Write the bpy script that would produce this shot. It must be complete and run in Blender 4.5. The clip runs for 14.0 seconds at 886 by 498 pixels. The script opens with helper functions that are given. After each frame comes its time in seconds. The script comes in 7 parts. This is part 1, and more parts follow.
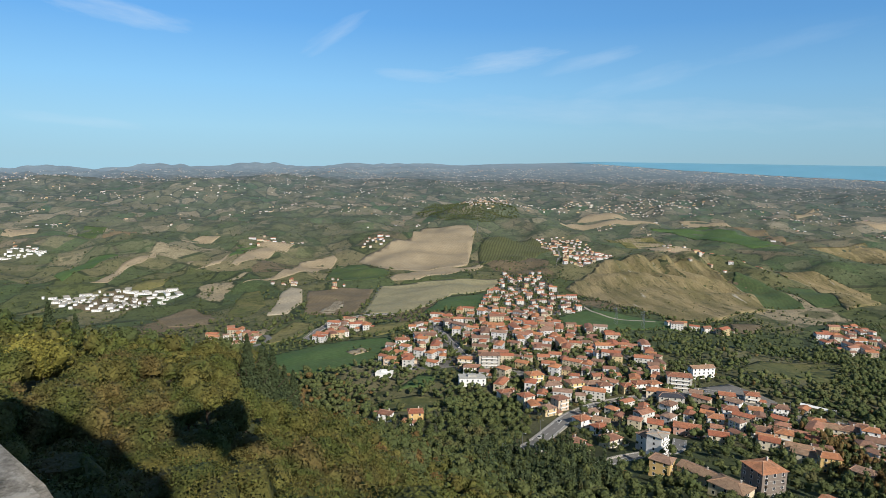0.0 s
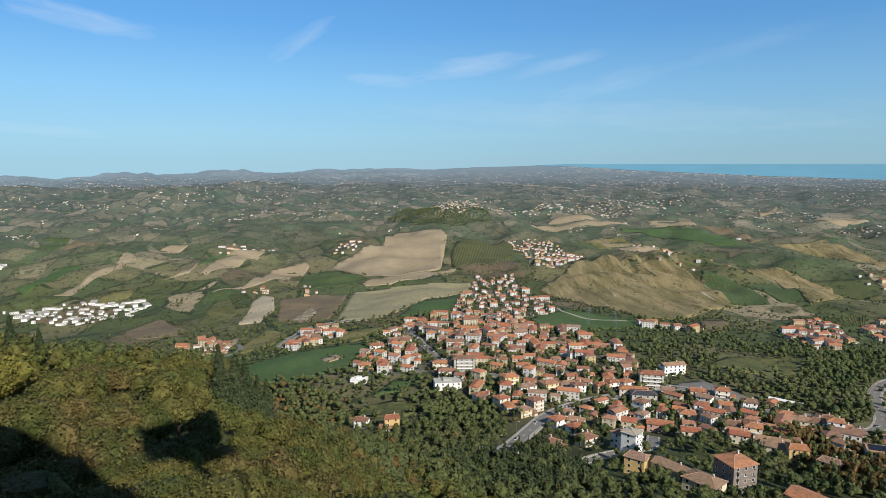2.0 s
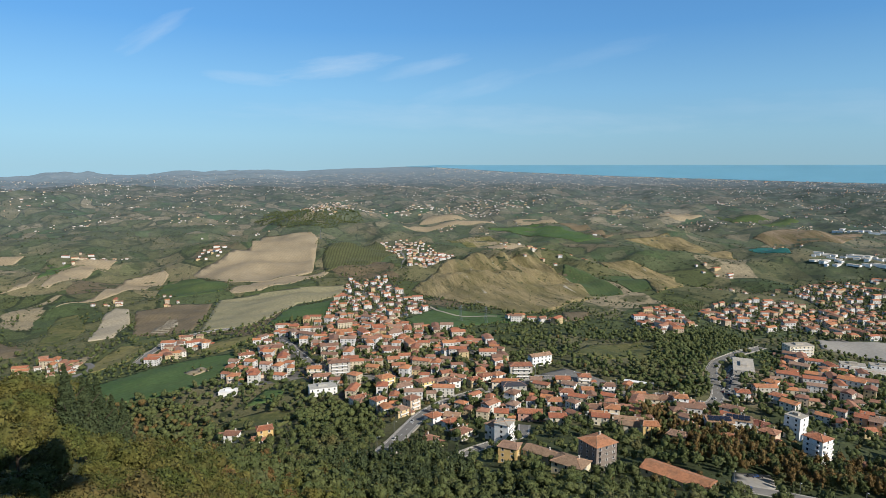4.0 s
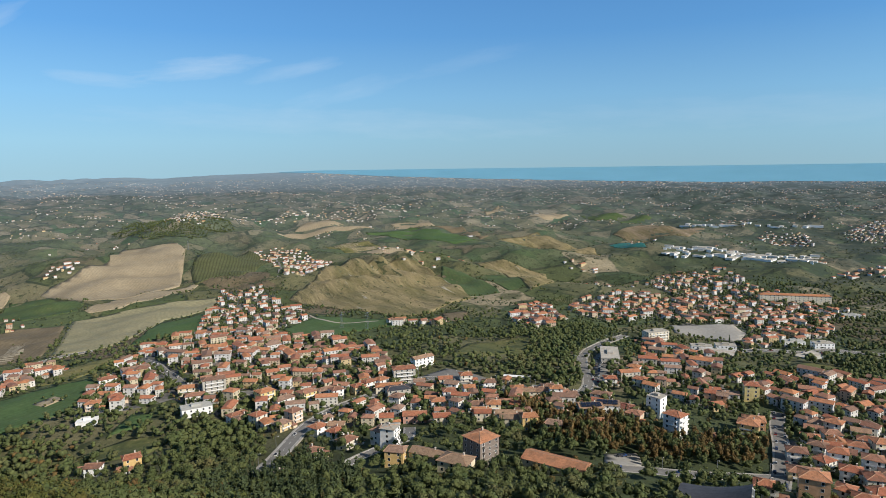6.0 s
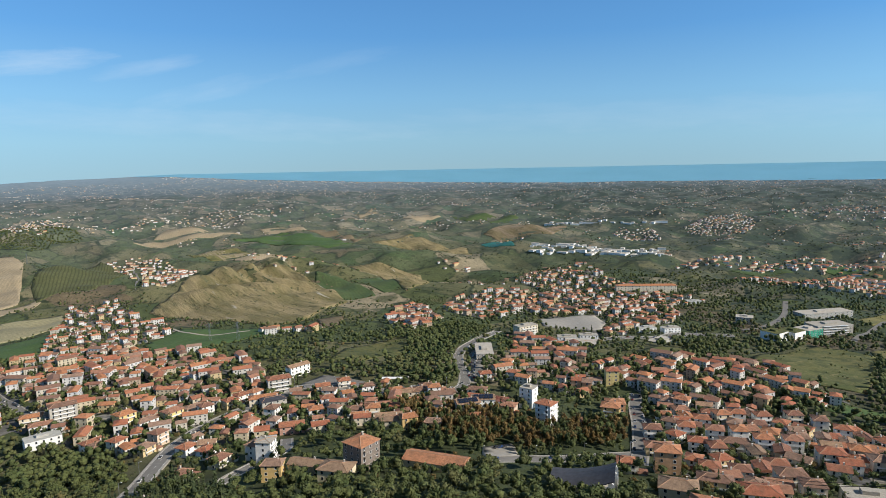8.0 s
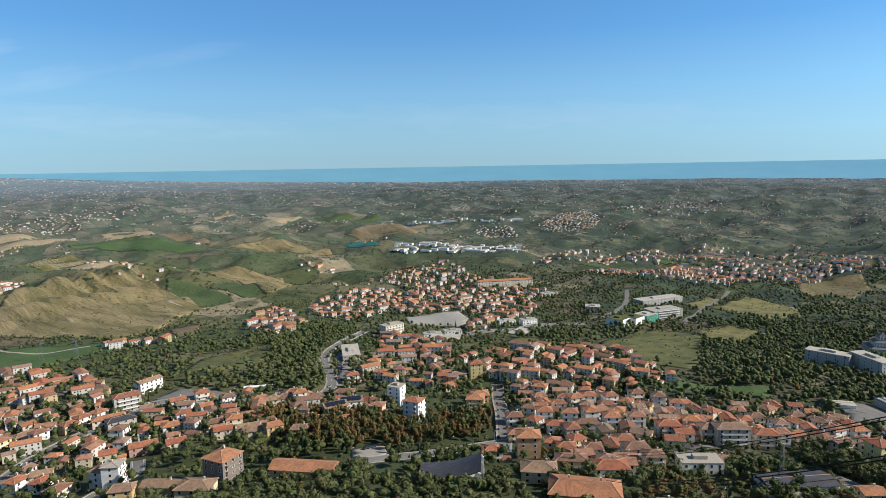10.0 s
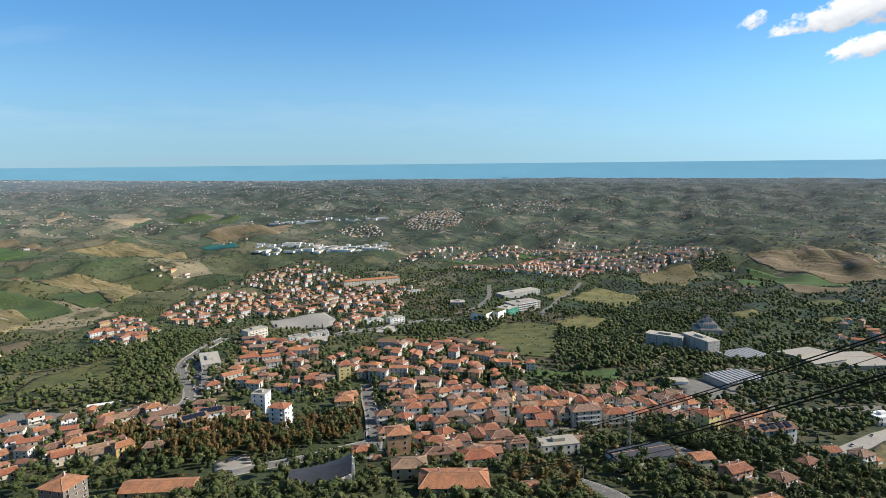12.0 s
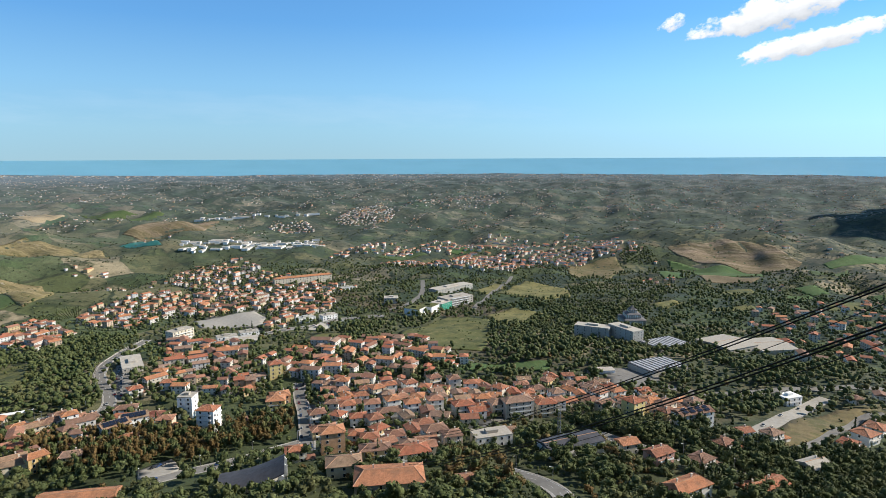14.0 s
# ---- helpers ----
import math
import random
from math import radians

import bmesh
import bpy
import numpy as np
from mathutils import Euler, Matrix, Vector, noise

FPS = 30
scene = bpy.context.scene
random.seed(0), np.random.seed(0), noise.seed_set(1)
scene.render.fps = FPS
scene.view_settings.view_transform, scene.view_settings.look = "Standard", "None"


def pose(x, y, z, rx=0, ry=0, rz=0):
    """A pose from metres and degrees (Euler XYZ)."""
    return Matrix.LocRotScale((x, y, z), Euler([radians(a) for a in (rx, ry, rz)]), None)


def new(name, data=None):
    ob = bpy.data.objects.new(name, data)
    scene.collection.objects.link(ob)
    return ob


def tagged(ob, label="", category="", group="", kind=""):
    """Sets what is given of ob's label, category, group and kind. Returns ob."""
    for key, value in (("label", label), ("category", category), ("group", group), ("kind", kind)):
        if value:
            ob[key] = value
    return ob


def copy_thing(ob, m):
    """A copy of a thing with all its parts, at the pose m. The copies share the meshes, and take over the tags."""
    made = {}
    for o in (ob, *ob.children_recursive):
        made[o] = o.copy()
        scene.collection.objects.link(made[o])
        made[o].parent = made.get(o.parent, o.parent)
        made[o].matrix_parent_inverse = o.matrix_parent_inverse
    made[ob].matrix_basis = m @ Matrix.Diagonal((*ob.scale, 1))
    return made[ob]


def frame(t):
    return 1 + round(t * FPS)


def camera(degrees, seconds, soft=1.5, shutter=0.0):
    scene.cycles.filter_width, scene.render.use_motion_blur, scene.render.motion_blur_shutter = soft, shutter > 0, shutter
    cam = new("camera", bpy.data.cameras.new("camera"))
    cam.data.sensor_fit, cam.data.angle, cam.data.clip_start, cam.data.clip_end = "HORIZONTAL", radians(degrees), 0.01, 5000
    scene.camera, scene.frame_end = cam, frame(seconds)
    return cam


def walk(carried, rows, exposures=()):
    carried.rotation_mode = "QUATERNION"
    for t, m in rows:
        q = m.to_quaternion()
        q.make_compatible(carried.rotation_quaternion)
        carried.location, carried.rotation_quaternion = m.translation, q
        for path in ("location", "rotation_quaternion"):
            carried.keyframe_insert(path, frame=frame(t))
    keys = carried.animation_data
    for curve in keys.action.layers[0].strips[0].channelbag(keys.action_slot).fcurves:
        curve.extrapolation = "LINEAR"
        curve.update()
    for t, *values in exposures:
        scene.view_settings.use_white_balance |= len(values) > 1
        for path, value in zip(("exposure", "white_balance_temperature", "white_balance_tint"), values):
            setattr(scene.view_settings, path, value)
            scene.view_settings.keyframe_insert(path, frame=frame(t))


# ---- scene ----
cam = camera(70.83, 14.0, soft=0.7)
EYE = 1.6
# seconds, turn to the left, tilt, roll; the eye swings on a short arm as the holder turns
TURNS = [
    (0.0, 0.01, -8.19, 0.87),
    (0.5, -0.21, -8.14, 0.84),
    (1.0, -0.55, -8.04, 0.69),
    (1.5, -1.21, -7.93, 0.60),
    (2.0, -2.53, -7.79, 0.00),
    (2.5, -5.35, -7.75, -0.19),
    (3.0, -8.47, -7.73, -0.28),
    (5.5, -22.72, -7.43, -0.21),
    (6.0, -25.53, -7.35, -0.75),
    (6.5, -28.16, -7.32, -0.96),
    (7.0, -31.13, -7.30, -1.00),
    (9.5, -46.41, -7.46, -1.05),
    (10.0, -49.67, -7.54, -0.98),
    (10.5, -52.72, -7.62, -1.08),
    (11.0, -55.91, -7.68, -0.82),
    (11.5, -58.82, -7.72, -0.78),
    (12.0, -62.05, -7.80, -0.59),
    (12.5, -65.15, -7.89, -0.58),
    (13.0, -67.72, -8.03, -0.31),
    (13.5, -67.79, -8.16, -0.51),
    (14.0, -68.26, -8.26, -0.27),
]


def eye_pose(yaw, pitch, roll):
    a = radians(-yaw)
    return pose(0.3 * math.sin(a), 0.3 * (math.cos(a) - 1), EYE, 90 + pitch, 0, yaw) @ pose(0, 0, 0, 0, 0, roll)


walk(cam, [(t, eye_pose(yaw, pitch, roll)) for t, yaw, pitch, roll in TURNS],
     exposures=((0, 0.06), (3, 0.06), (5.5, 0.04), (7, 0.06), (9.5, 0.16), (11, 0.22), (13, 0.32), (14, 0.35)))

# ---- daylight ----
SUN_TURN, SUN_HEIGHT = 210.0, 34.0     # degrees: to the left of +y, above the horizon
world = bpy.data.worlds.new("world")
scene.world = world
world.use_nodes = True
wn, wl = world.node_tree.nodes, world.node_tree.links
wn.clear()
sky = wn.new("ShaderNodeTexSky")
sky.sky_type, sky.sun_disc = "NISHITA", False
sky.sun_elevation, sky.sun_rotation = radians(SUN_HEIGHT), radians(SUN_TURN)
sky.altitude, sky.air_density, sky.dust_density, sky.ozone_density = 0, 1.1, 0.0, 4.0
back, wout = wn.new("ShaderNodeBackground"), wn.new("ShaderNodeOutputWorld")
back.inputs["Strength"].default_value = 0.042


def sky_node(kind, **inputs):
    n = wn.new(kind)
    for k, v in inputs.items():
        s = n.inputs[k]
        if hasattr(v, "is_output"):
            wl.new(v, s)
        else:
            s.default_value = v
    return n


def sky_math(op, a, b=0.0, clamp=False):
    n = wn.new("ShaderNodeMath")
    n.operation, n.use_clamp = op, clamp
    for i, v in ((0, a), (1, b)):
        if hasattr(v, "is_output"):
            wl.new(v, n.inputs[i])
        else:
            n.inputs[i].default_value = v
    return n.outputs[0]


def sky_dot(v, w):
    n = wn.new("ShaderNodeVectorMath")
    n.operation = "DOT_PRODUCT"
    wl.new(v, n.inputs[0])
    n.inputs[1].default_value = w
    return n.outputs["Value"]


heaven = wn.new("ShaderNodeTexCoord").outputs["Generated"]
sun_side = Vector((math.sin(radians(-SUN_TURN)), math.cos(radians(-SUN_TURN)), 0))
# haze of the lower sky: pale over the sea, blue above, a little brighter on the sun's side
low = wn.new("ShaderNodeValToRGB")
stops = ((0.0, (0.33, 0.575, 0.72)), (0.045, (0.335, 0.62, 0.82)), (0.11, (0.26, 0.57, 0.89)), (0.2, (0.14, 0.41, 0.83)), (0.34, (0.085, 0.28, 0.68)), (0.6, (0.08, 0.125, 0.19)))
while len(low.color_ramp.elements) < len(stops):
    low.color_ramp.elements.new(0.5)
for el, (at_, c) in zip(low.color_ramp.elements, stops):
    el.position, el.color = at_, (*c, 1)
wl.new(sky_dot(heaven, (0, 0, 1)), low.inputs[0])
glow = wn.new("ShaderNodeVectorMath")
glow.operation = "SCALE"
wl.new(low.outputs[0], glow.inputs[0])
side = sky_dot(heaven, sun_side)
wl.new(sky_math("ADD", sky_math("MULTIPLY", side, sky_math("ADD", sky_math("MULTIPLY", side, 12.3), 6.6)), 20.6), glow.inputs["Scale"])
blend = wn.new("ShaderNodeMix")
blend.data_type = "RGBA"
fade = wn.new("ShaderNodeMapRange")
wl.new(sky_dot(heaven, (0, 0, 1)), fade.inputs[0])
for i, v in ((1, 0.3), (2, 0.75), (3, 0.9), (4, 0.8)):
    fade.inputs[i].default_value = v
wl.new(fade.outputs[0], blend.inputs[0])
wl.new(sky.outputs[0], blend.inputs[6])
wl.new(glow.outputs[0], blend.inputs[7])
sky_colour = blend.outputs[2]


def cloud(azimuth, height, wide, tall, lean, amount, grain, stretch, white, shade=None, soft=0.5, body_of=0.28):
    """A cloud round a place of the sky, in degrees; stretch draws its grain out along its length."""
    global sky_colour
    a, e, t = radians(azimuth), radians(height), radians(lean)
    right = Vector((math.cos(a), -math.sin(a), 0))
    ahead = Vector((math.sin(a) * math.cos(e), math.cos(a) * math.cos(e), math.sin(e)))
    up = right.cross(ahead)
    along, across = right * math.cos(t) + up * math.sin(t), up * math.cos(t) - right * math.sin(t)
    u = sky_math("DIVIDE", sky_dot(heaven, along), radians(wide))
    v = sky_math("DIVIDE", sky_dot(heaven, across), radians(tall))
    far = sky_math("ADD", sky_math("MULTIPLY", u, u), sky_math("MULTIPLY", v, v))
    at = sky_node("ShaderNodeCombineXYZ", X=sky_math("MULTIPLY", u, wide * grain / stretch), Y=sky_math("MULTIPLY", v, tall * grain), Z=azimuth * 0.7)
    n = sky_node("ShaderNodeTexNoise", Vector=at.outputs[0], Scale=1.0, Detail=7.0, Roughness=0.6)
    body = sky_math("SUBTRACT", sky_math("ADD", n.outputs[0], body_of), sky_math("MULTIPLY", far, 0.42))
    front = sky_math("GREATER_THAN", sky_dot(heaven, ahead), 0.5)
    fac = sky_math("MULTIPLY", sky_math("DIVIDE", sky_math("SUBTRACT", body, 0.5), soft, True), front)
    fac = sky_math("MULTIPLY", fac, amount)
    tone = sky_node("ShaderNodeMix")
    tone.data_type = "RGBA"
    top = sky_math("ADD", sky_math("MULTIPLY", sky_math("ADD", v, sky_math("MULTIPLY", n.outputs[0], 1.2)), 0.9), 0.1, True)
    wl.new(top, tone.inputs[0])
    tone.inputs[6].default_value, tone.inputs[7].default_value = (*(shade or white), 1), (*white, 1)
    mix = sky_node("ShaderNodeMix")
    mix.data_type = "RGBA"
    wl.new(fac, mix.inputs[0])
    wl.new(sky_colour, mix.inputs[6])
    wl.new(tone.outputs[2], mix.inputs[7])
    sky_colour = mix.outputs[2]


CIRRUS, CUMULUS = (15, 18, 21), (24, 24, 24)
for az, el, wide, tall, lean, amount in ((-26.5, 10.9, 5.5, 1.0, -8, 0.5), (-9.9, 10.5, 3.6, 0.8, 32, 0.32), (5.3, 8.6, 5.5, 1.0, 9, 0.5), (-2.5, 7.3, 4.0, 0.6, -3, 0.32), (12.4, 8.5, 5.0, 0.8, 12, 0.28),
                                         (17, 6.8, 6.0, 1.0, 14, 0.2), (28, 9.4, 6.0, 0.8, 12, 0.13), (17, 4.2, 22, 1.4, -2, 0.22), (-30, 2.6, 6, 0.5, -3, 0.25), (58, 4.3, 25, 1.5, -1, 0.16)):
    cloud(az, el, wide, tall, lean, amount, 1.3, 5.0, CIRRUS, soft=0.8, body_of=0.4)
cloud(96.0, 11.3, 7.6, 1.7, 10, 0.97, 0.85, 1.6, CUMULUS, (11.5, 12.2, 13.2), 0.13)
cloud(97.8, 8.7, 6.6, 1.25, 12, 0.97, 0.95, 1.6, CUMULUS, (11.5, 12.2, 13.2), 0.13)
cloud(87.8, 10.9, 1.3, 0.7, 20, 0.9, 1.3, 1.4, CUMULUS, (15, 15.4, 16), 0.2)
wl.new(sky_colour, back.inputs["Color"])
wl.new(back.outputs[0], wout.inputs["Surface"])
sun_data = bpy.data.lights.new("sun", "SUN")
sun_data.energy, sun_data.angle, sun_data.color = 5.0, radians(0.5), (1.0, 0.93, 0.82)
sun = new("sun", sun_data)
sun.matrix_world = pose(0, -60, 90, 90 - SUN_HEIGHT, 0, SUN_TURN + 180)


# ---- materials ----
class Nodes:
    """A node tree under construction."""

    def __init__(self, name, roughness=0.8, metal=0.0):
        self.m = bpy.data.materials.new(name)
        self.m.use_nodes = True
        self.t = self.m.node_tree
        self.b = self.t.nodes["Principled BSDF"]
        self.b.inputs["Roughness"].default_value = roughness
        self.b.inputs["Metallic"].default_value = metal
        self.b.inputs["Specular IOR Level"].default_value = 0.25

    def add(self, kind, **inputs):
        n = self.t.nodes.new(kind)
        for k, v in inputs.items():
            self.put(n, k.replace("_", " "), v)
        return n

    def put(self, n, key, v):
        s = n.inputs[key]
        if hasattr(v, "is_output"):
            self.t.links.new(v, s)
        else:
            s.default_value = v

    def noise(self, scale, vector=None, detail=4.0, rough=0.55):
        n = self.add("ShaderNodeTexNoise", Scale=scale, Detail=detail, Roughness=rough)
        if vector is not None:
            self.put(n, "Vector", vector)
        return n.outputs[0]

    def ramp(self, fac, stops, hard=False):
        n = self.add("ShaderNodeValToRGB")
        n.color_ramp.interpolation = "CONSTANT" if hard else "LINEAR"
        e = n.color_ramp.elements
        while len(e) < len(stops):
            e.new(0.5)
        for el, (p, c) in zip(e, stops):
            el.position, el.color = p, (*c, 1)
        self.put(n, "Fac", fac)
        return n.outputs[0]

    def mix(self, fac, a, b, blend="MIX"):
        n = self.add("ShaderNodeMix")
        n.data_type, n.blend_type = "RGBA", blend
        for i, v in ((0, fac), (6, a), (7, b)):
            if hasattr(v, "is_output"):
                self.t.links.new(v, n.inputs[i])
            else:
                n.inputs[i].default_value = v if i == 0 else (*v, 1)
        return n.outputs[2]

    def math(self, op, a, b=0.0, clamp=False):
        n = self.add("ShaderNodeMath")
        n.operation, n.use_clamp = op, clamp
        for i, v in ((0, a), (1, b)):
            if hasattr(v, "is_output"):
                self.t.links.new(v, n.inputs[i])
            else:
                n.inputs[i].default_value = v
        return n.outputs[0]

    def span(self, v, a, b, c=0.0, d=1.0):
        n = self.add("ShaderNodeMapRange", Value=v)
        for i, x in zip((1, 2, 3, 4), (a, b, c, d)):
            n.inputs[i].default_value = x
        return n.outputs[0]

    def place(self):
        return self.add("ShaderNodeNewGeometry").outputs["Position"]

    def island(self):
        return self.add("ShaderNodeNewGeometry").outputs["Random Per Island"]

    def which(self):
        return self.add("ShaderNodeObjectInfo").outputs["Random"]

    def local(self):
        return self.add("ShaderNodeTexCoord").outputs["Object"]

    def bump(self, height, strength=0.4, distance=0.05):
        n = self.add("ShaderNodeBump", Strength=strength, Distance=distance, Height=height)
        self.t.links.new(n.outputs[0], self.b.inputs["Normal"])

    def done(self, colour):
        self.put(self.b, "Base Color", colour if hasattr(colour, "is_output") else (*colour, 1))
        return self.m


def grey(v):
    return (v, v, v)


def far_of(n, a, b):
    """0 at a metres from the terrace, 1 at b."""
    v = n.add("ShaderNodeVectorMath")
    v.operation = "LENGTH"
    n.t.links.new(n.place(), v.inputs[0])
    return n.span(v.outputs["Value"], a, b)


def patched_land():
    """Open country: patches of grass, stubble and bare soil, finer towards the coast, darker green near the terrace;
    distance haze is put into the far colour as blue-grey.
    """
    n = Nodes("country", 0.95)
    p = n.place()
    bent = n.add("ShaderNodeVectorMath")
    bent.operation = "MULTIPLY_ADD"
    wob = n.add("ShaderNodeTexNoise", Vector=p, Scale=0.006, Detail=3.0)
    n.t.links.new(wob.outputs[1], bent.inputs[0])
    bent.inputs[1].default_value = (90, 90, 0)
    n.t.links.new(p, bent.inputs[2])
    stops = [(0.0, (0.10, 0.13, 0.055)), (0.2, (0.20, 0.19, 0.10)), (0.36, (0.12, 0.145, 0.065)), (0.5, (0.32, 0.27, 0.17)),
             (0.6, (0.15, 0.17, 0.08)), (0.74, (0.24, 0.22, 0.125)), (0.86, (0.085, 0.15, 0.055)), (0.94, (0.40, 0.34, 0.22))]
    close = [(0.0, (0.10, 0.125, 0.05)), (0.16, (0.19, 0.18, 0.09)), (0.3, (0.088, 0.122, 0.05)), (0.42, (0.15, 0.15, 0.07)), (0.55, (0.25, 0.22, 0.12)), (0.66, (0.12, 0.14, 0.055)), (0.78, (0.19, 0.15, 0.09)), (0.86, (0.11, 0.14, 0.06)), (0.93, (0.36, 0.30, 0.19))]
    cells = []
    strips = n.add("ShaderNodeMapping", Vector=bent.outputs[0], Rotation=(0, 0, 0.5), Scale=(1, 0.6, 1)).outputs[0]
    gaps = n.noise(0.015, p, 3)
    for size, tones, wide in ((0.0085, close, 0.035), (0.019, stops, 0.07)):
        v = n.add("ShaderNodeTexVoronoi", Vector=strips, Scale=size)
        sep = n.add("ShaderNodeSeparateColor", Color=v.outputs["Color"])
        tone = n.ramp(sep.outputs[0], tones, hard=True)
        e = n.add("ShaderNodeTexVoronoi", Vector=strips, Scale=size)
        e.feature = "DISTANCE_TO_EDGE"
        hedge = n.math("MULTIPLY", n.span(e.outputs[0], wide, wide * 0.5), n.span(gaps, 0.44, 0.52))
        cells.append(n.mix(hedge, tone, (0.045, 0.06, 0.028)))
    col = n.mix(far_of(n, 1500, 2600), cells[0], cells[1])
    xyz = n.add("ShaderNodeSeparateXYZ", Vector=p)
    east = n.span(n.math("SUBTRACT", xyz.outputs[0], n.math("MULTIPLY", xyz.outputs[1], 0.6)), 150, 1100)
    scrub = n.span(n.math("ADD", n.noise(0.012, p, 6, 0.62), n.math("MULTIPLY", east, 0.025)), 0.56, 0.60)
    col = n.mix(n.math("MULTIPLY", scrub, 0.75), col, (0.062, 0.080, 0.034))
    grain = n.ramp(n.noise(0.09, p, 6, 0.65), [(0.3, grey(0.8)), (0.7, grey(1.18))])
    col = n.mix(1.0, col, grain, "MULTIPLY")
    rough = n.ramp(n.noise(0.28, p, 8, 0.75), [(0.32, grey(0.72)), (0.68, grey(1.28))])
    col = n.mix(1.0, col, rough, "MULTIPLY")
    bushes = n.span(n.math("ADD", n.noise(0.06, p, 6, 0.66), n.math("MULTIPLY", east, 0.05)), 0.595, 0.615)
    col = n.mix(n.math("MULTIPLY", bushes, 0.8), col, (0.045, 0.060, 0.028))
    tuft = n.ramp(n.noise(0.7, p, 5, 0.7), [(0.35, grey(0.6)), (0.65, grey(1.3))])
    col = n.mix(1.0, col, tuft, "MULTIPLY")
    # mixed towards one dark green within 450 m, easing off by 800 m
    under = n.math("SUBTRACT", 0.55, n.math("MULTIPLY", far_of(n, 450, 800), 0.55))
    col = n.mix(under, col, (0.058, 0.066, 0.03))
    # aerial haze put into the colour: blue-grey tones gaining with distance
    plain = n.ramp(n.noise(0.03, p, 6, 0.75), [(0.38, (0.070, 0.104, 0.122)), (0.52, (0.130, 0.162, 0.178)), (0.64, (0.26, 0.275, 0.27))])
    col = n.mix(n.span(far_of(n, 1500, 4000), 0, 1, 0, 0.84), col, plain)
    # woods of the east, with its shade and haze put into the dark blue-green
    wooded = n.math("MULTIPLY", east, n.span(n.noise(0.014, p, 7, 0.7), 0.47, 0.53, 0.14, 0.78))
    col = n.mix(wooded, col, (0.038, 0.060, 0.050))
    # thicker haze painted on the rim, towards the colour of the low sky
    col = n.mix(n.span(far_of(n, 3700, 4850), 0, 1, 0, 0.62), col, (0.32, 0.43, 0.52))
    col = n.mix(1.0, col, grey(0.82), "MULTIPLY")
    n.bump(n.noise(0.045, p, 7, 0.62), 0.5, 4.0)
    return n.done(col)


def field_stuff(name, a, b, lines=0.0, turn=0.0, weeds=0.0):
    """A worked field: two tones of soil or crop, with faint working lines across."""
    n = Nodes(name, 0.95)
    p = n.place()
    col = n.mix(n.span(n.noise(0.02, p, 5, 0.6), 0.35, 0.65), a, b)
    col = n.mix(1.0, col, n.ramp(n.noise(0.25, p, 7, 0.7), [(0.3, grey(0.72)), (0.7, grey(1.24))]), "MULTIPLY")
    if weeds:
        col = n.mix(n.span(n.noise(0.05, p, 6, 0.68), 0.5, 0.58, 0, weeds), col, (0.062, 0.075, 0.028))
        col = n.mix(n.span(n.noise(0.09, p, 5, 0.7), 0.58, 0.66, 0, weeds), col, (0.22, 0.19, 0.085))
    n.bump(n.noise(0.5, p, 4), 0.4, 0.5)
    if lines:
        mp = n.add("ShaderNodeMapping", Vector=p, Rotation=(0, 0, turn))
        w = n.add("ShaderNodeTexWave", Vector=mp.outputs[0], Scale=0.045, Distortion=3.0, Detail=2.0)
        w.inputs["Detail Scale"].default_value = 0.4
        col = n.mix(1.0, col, n.ramp(w.outputs[1], [(0.0, grey(1 - lines)), (0.6, grey(1.0))]), "MULTIPLY")
    return n.done(col)


def eroded(name, soil, grass, scar, turn):
    """A dry slope: grass and bare soil drawn out down the fall line, with pale scars."""
    n = Nodes(name, 0.95)
    p = n.place()
    q = n.add("ShaderNodeMapping", Vector=p, Rotation=(0, 0, radians(turn)), Scale=(1.0, 0.16, 0.5)).outputs[0]
    col = n.mix(n.span(n.noise(0.028, q, 7, 0.68), 0.42, 0.58), grass, soil)
    col = n.mix(n.span(n.noise(0.07, q, 6, 0.7), 0.56, 0.64, 0, 0.8), col, (0.10, 0.095, 0.045))
    col = n.mix(n.span(n.noise(0.05, q, 8, 0.72), 0.63, 0.68, 0, 0.85), col, scar)
    col = n.mix(n.span(n.noise(0.045, p, 5, 0.7), 0.62, 0.66, 0, 0.8), col, (0.055, 0.062, 0.03))
    col = n.mix(1.0, col, n.ramp(n.noise(0.3, p, 7, 0.7), [(0.3, grey(0.75)), (0.7, grey(1.22))]), "MULTIPLY")
    n.bump(n.noise(0.05, q, 8, 0.7), 1.0, 7.0)
    return n.done(col)


def foliage(name, stops, spot=0.05, clumps=True):
    """Leaves: tones that change from tree to tree and from leaf to leaf."""
    n = Nodes(name, 0.8)
    n.b.inputs["Specular IOR Level"].default_value = 0.25
    p = n.place()
    tone = n.ramp(n.noise(spot, p, 2.5, 0.5), stops)
    leaf = n.ramp(n.island(), [(0.0, grey(0.82 if clumps else 0.7)), (0.5, grey(1.0)), (1.0, grey(1.18 if clumps else 1.36))])
    col = n.mix(1.0, tone, leaf, "MULTIPLY")
    col = n.mix(1.0, col, n.ramp(n.noise(0.9 if clumps else 2.6, p, 4, 0.6), [(0.3, grey(0.7 if clumps else 0.74)), (0.7, grey(1.25 if clumps else 1.22))]), "MULTIPLY")
    if clumps:
        n.bump(n.noise(1.1, p, 5, 0.65), 0.8, 0.6)
    else:
        n.bump(n.noise(2.6, p, 4, 0.6), 0.8, 0.3)
    return n.done(col)


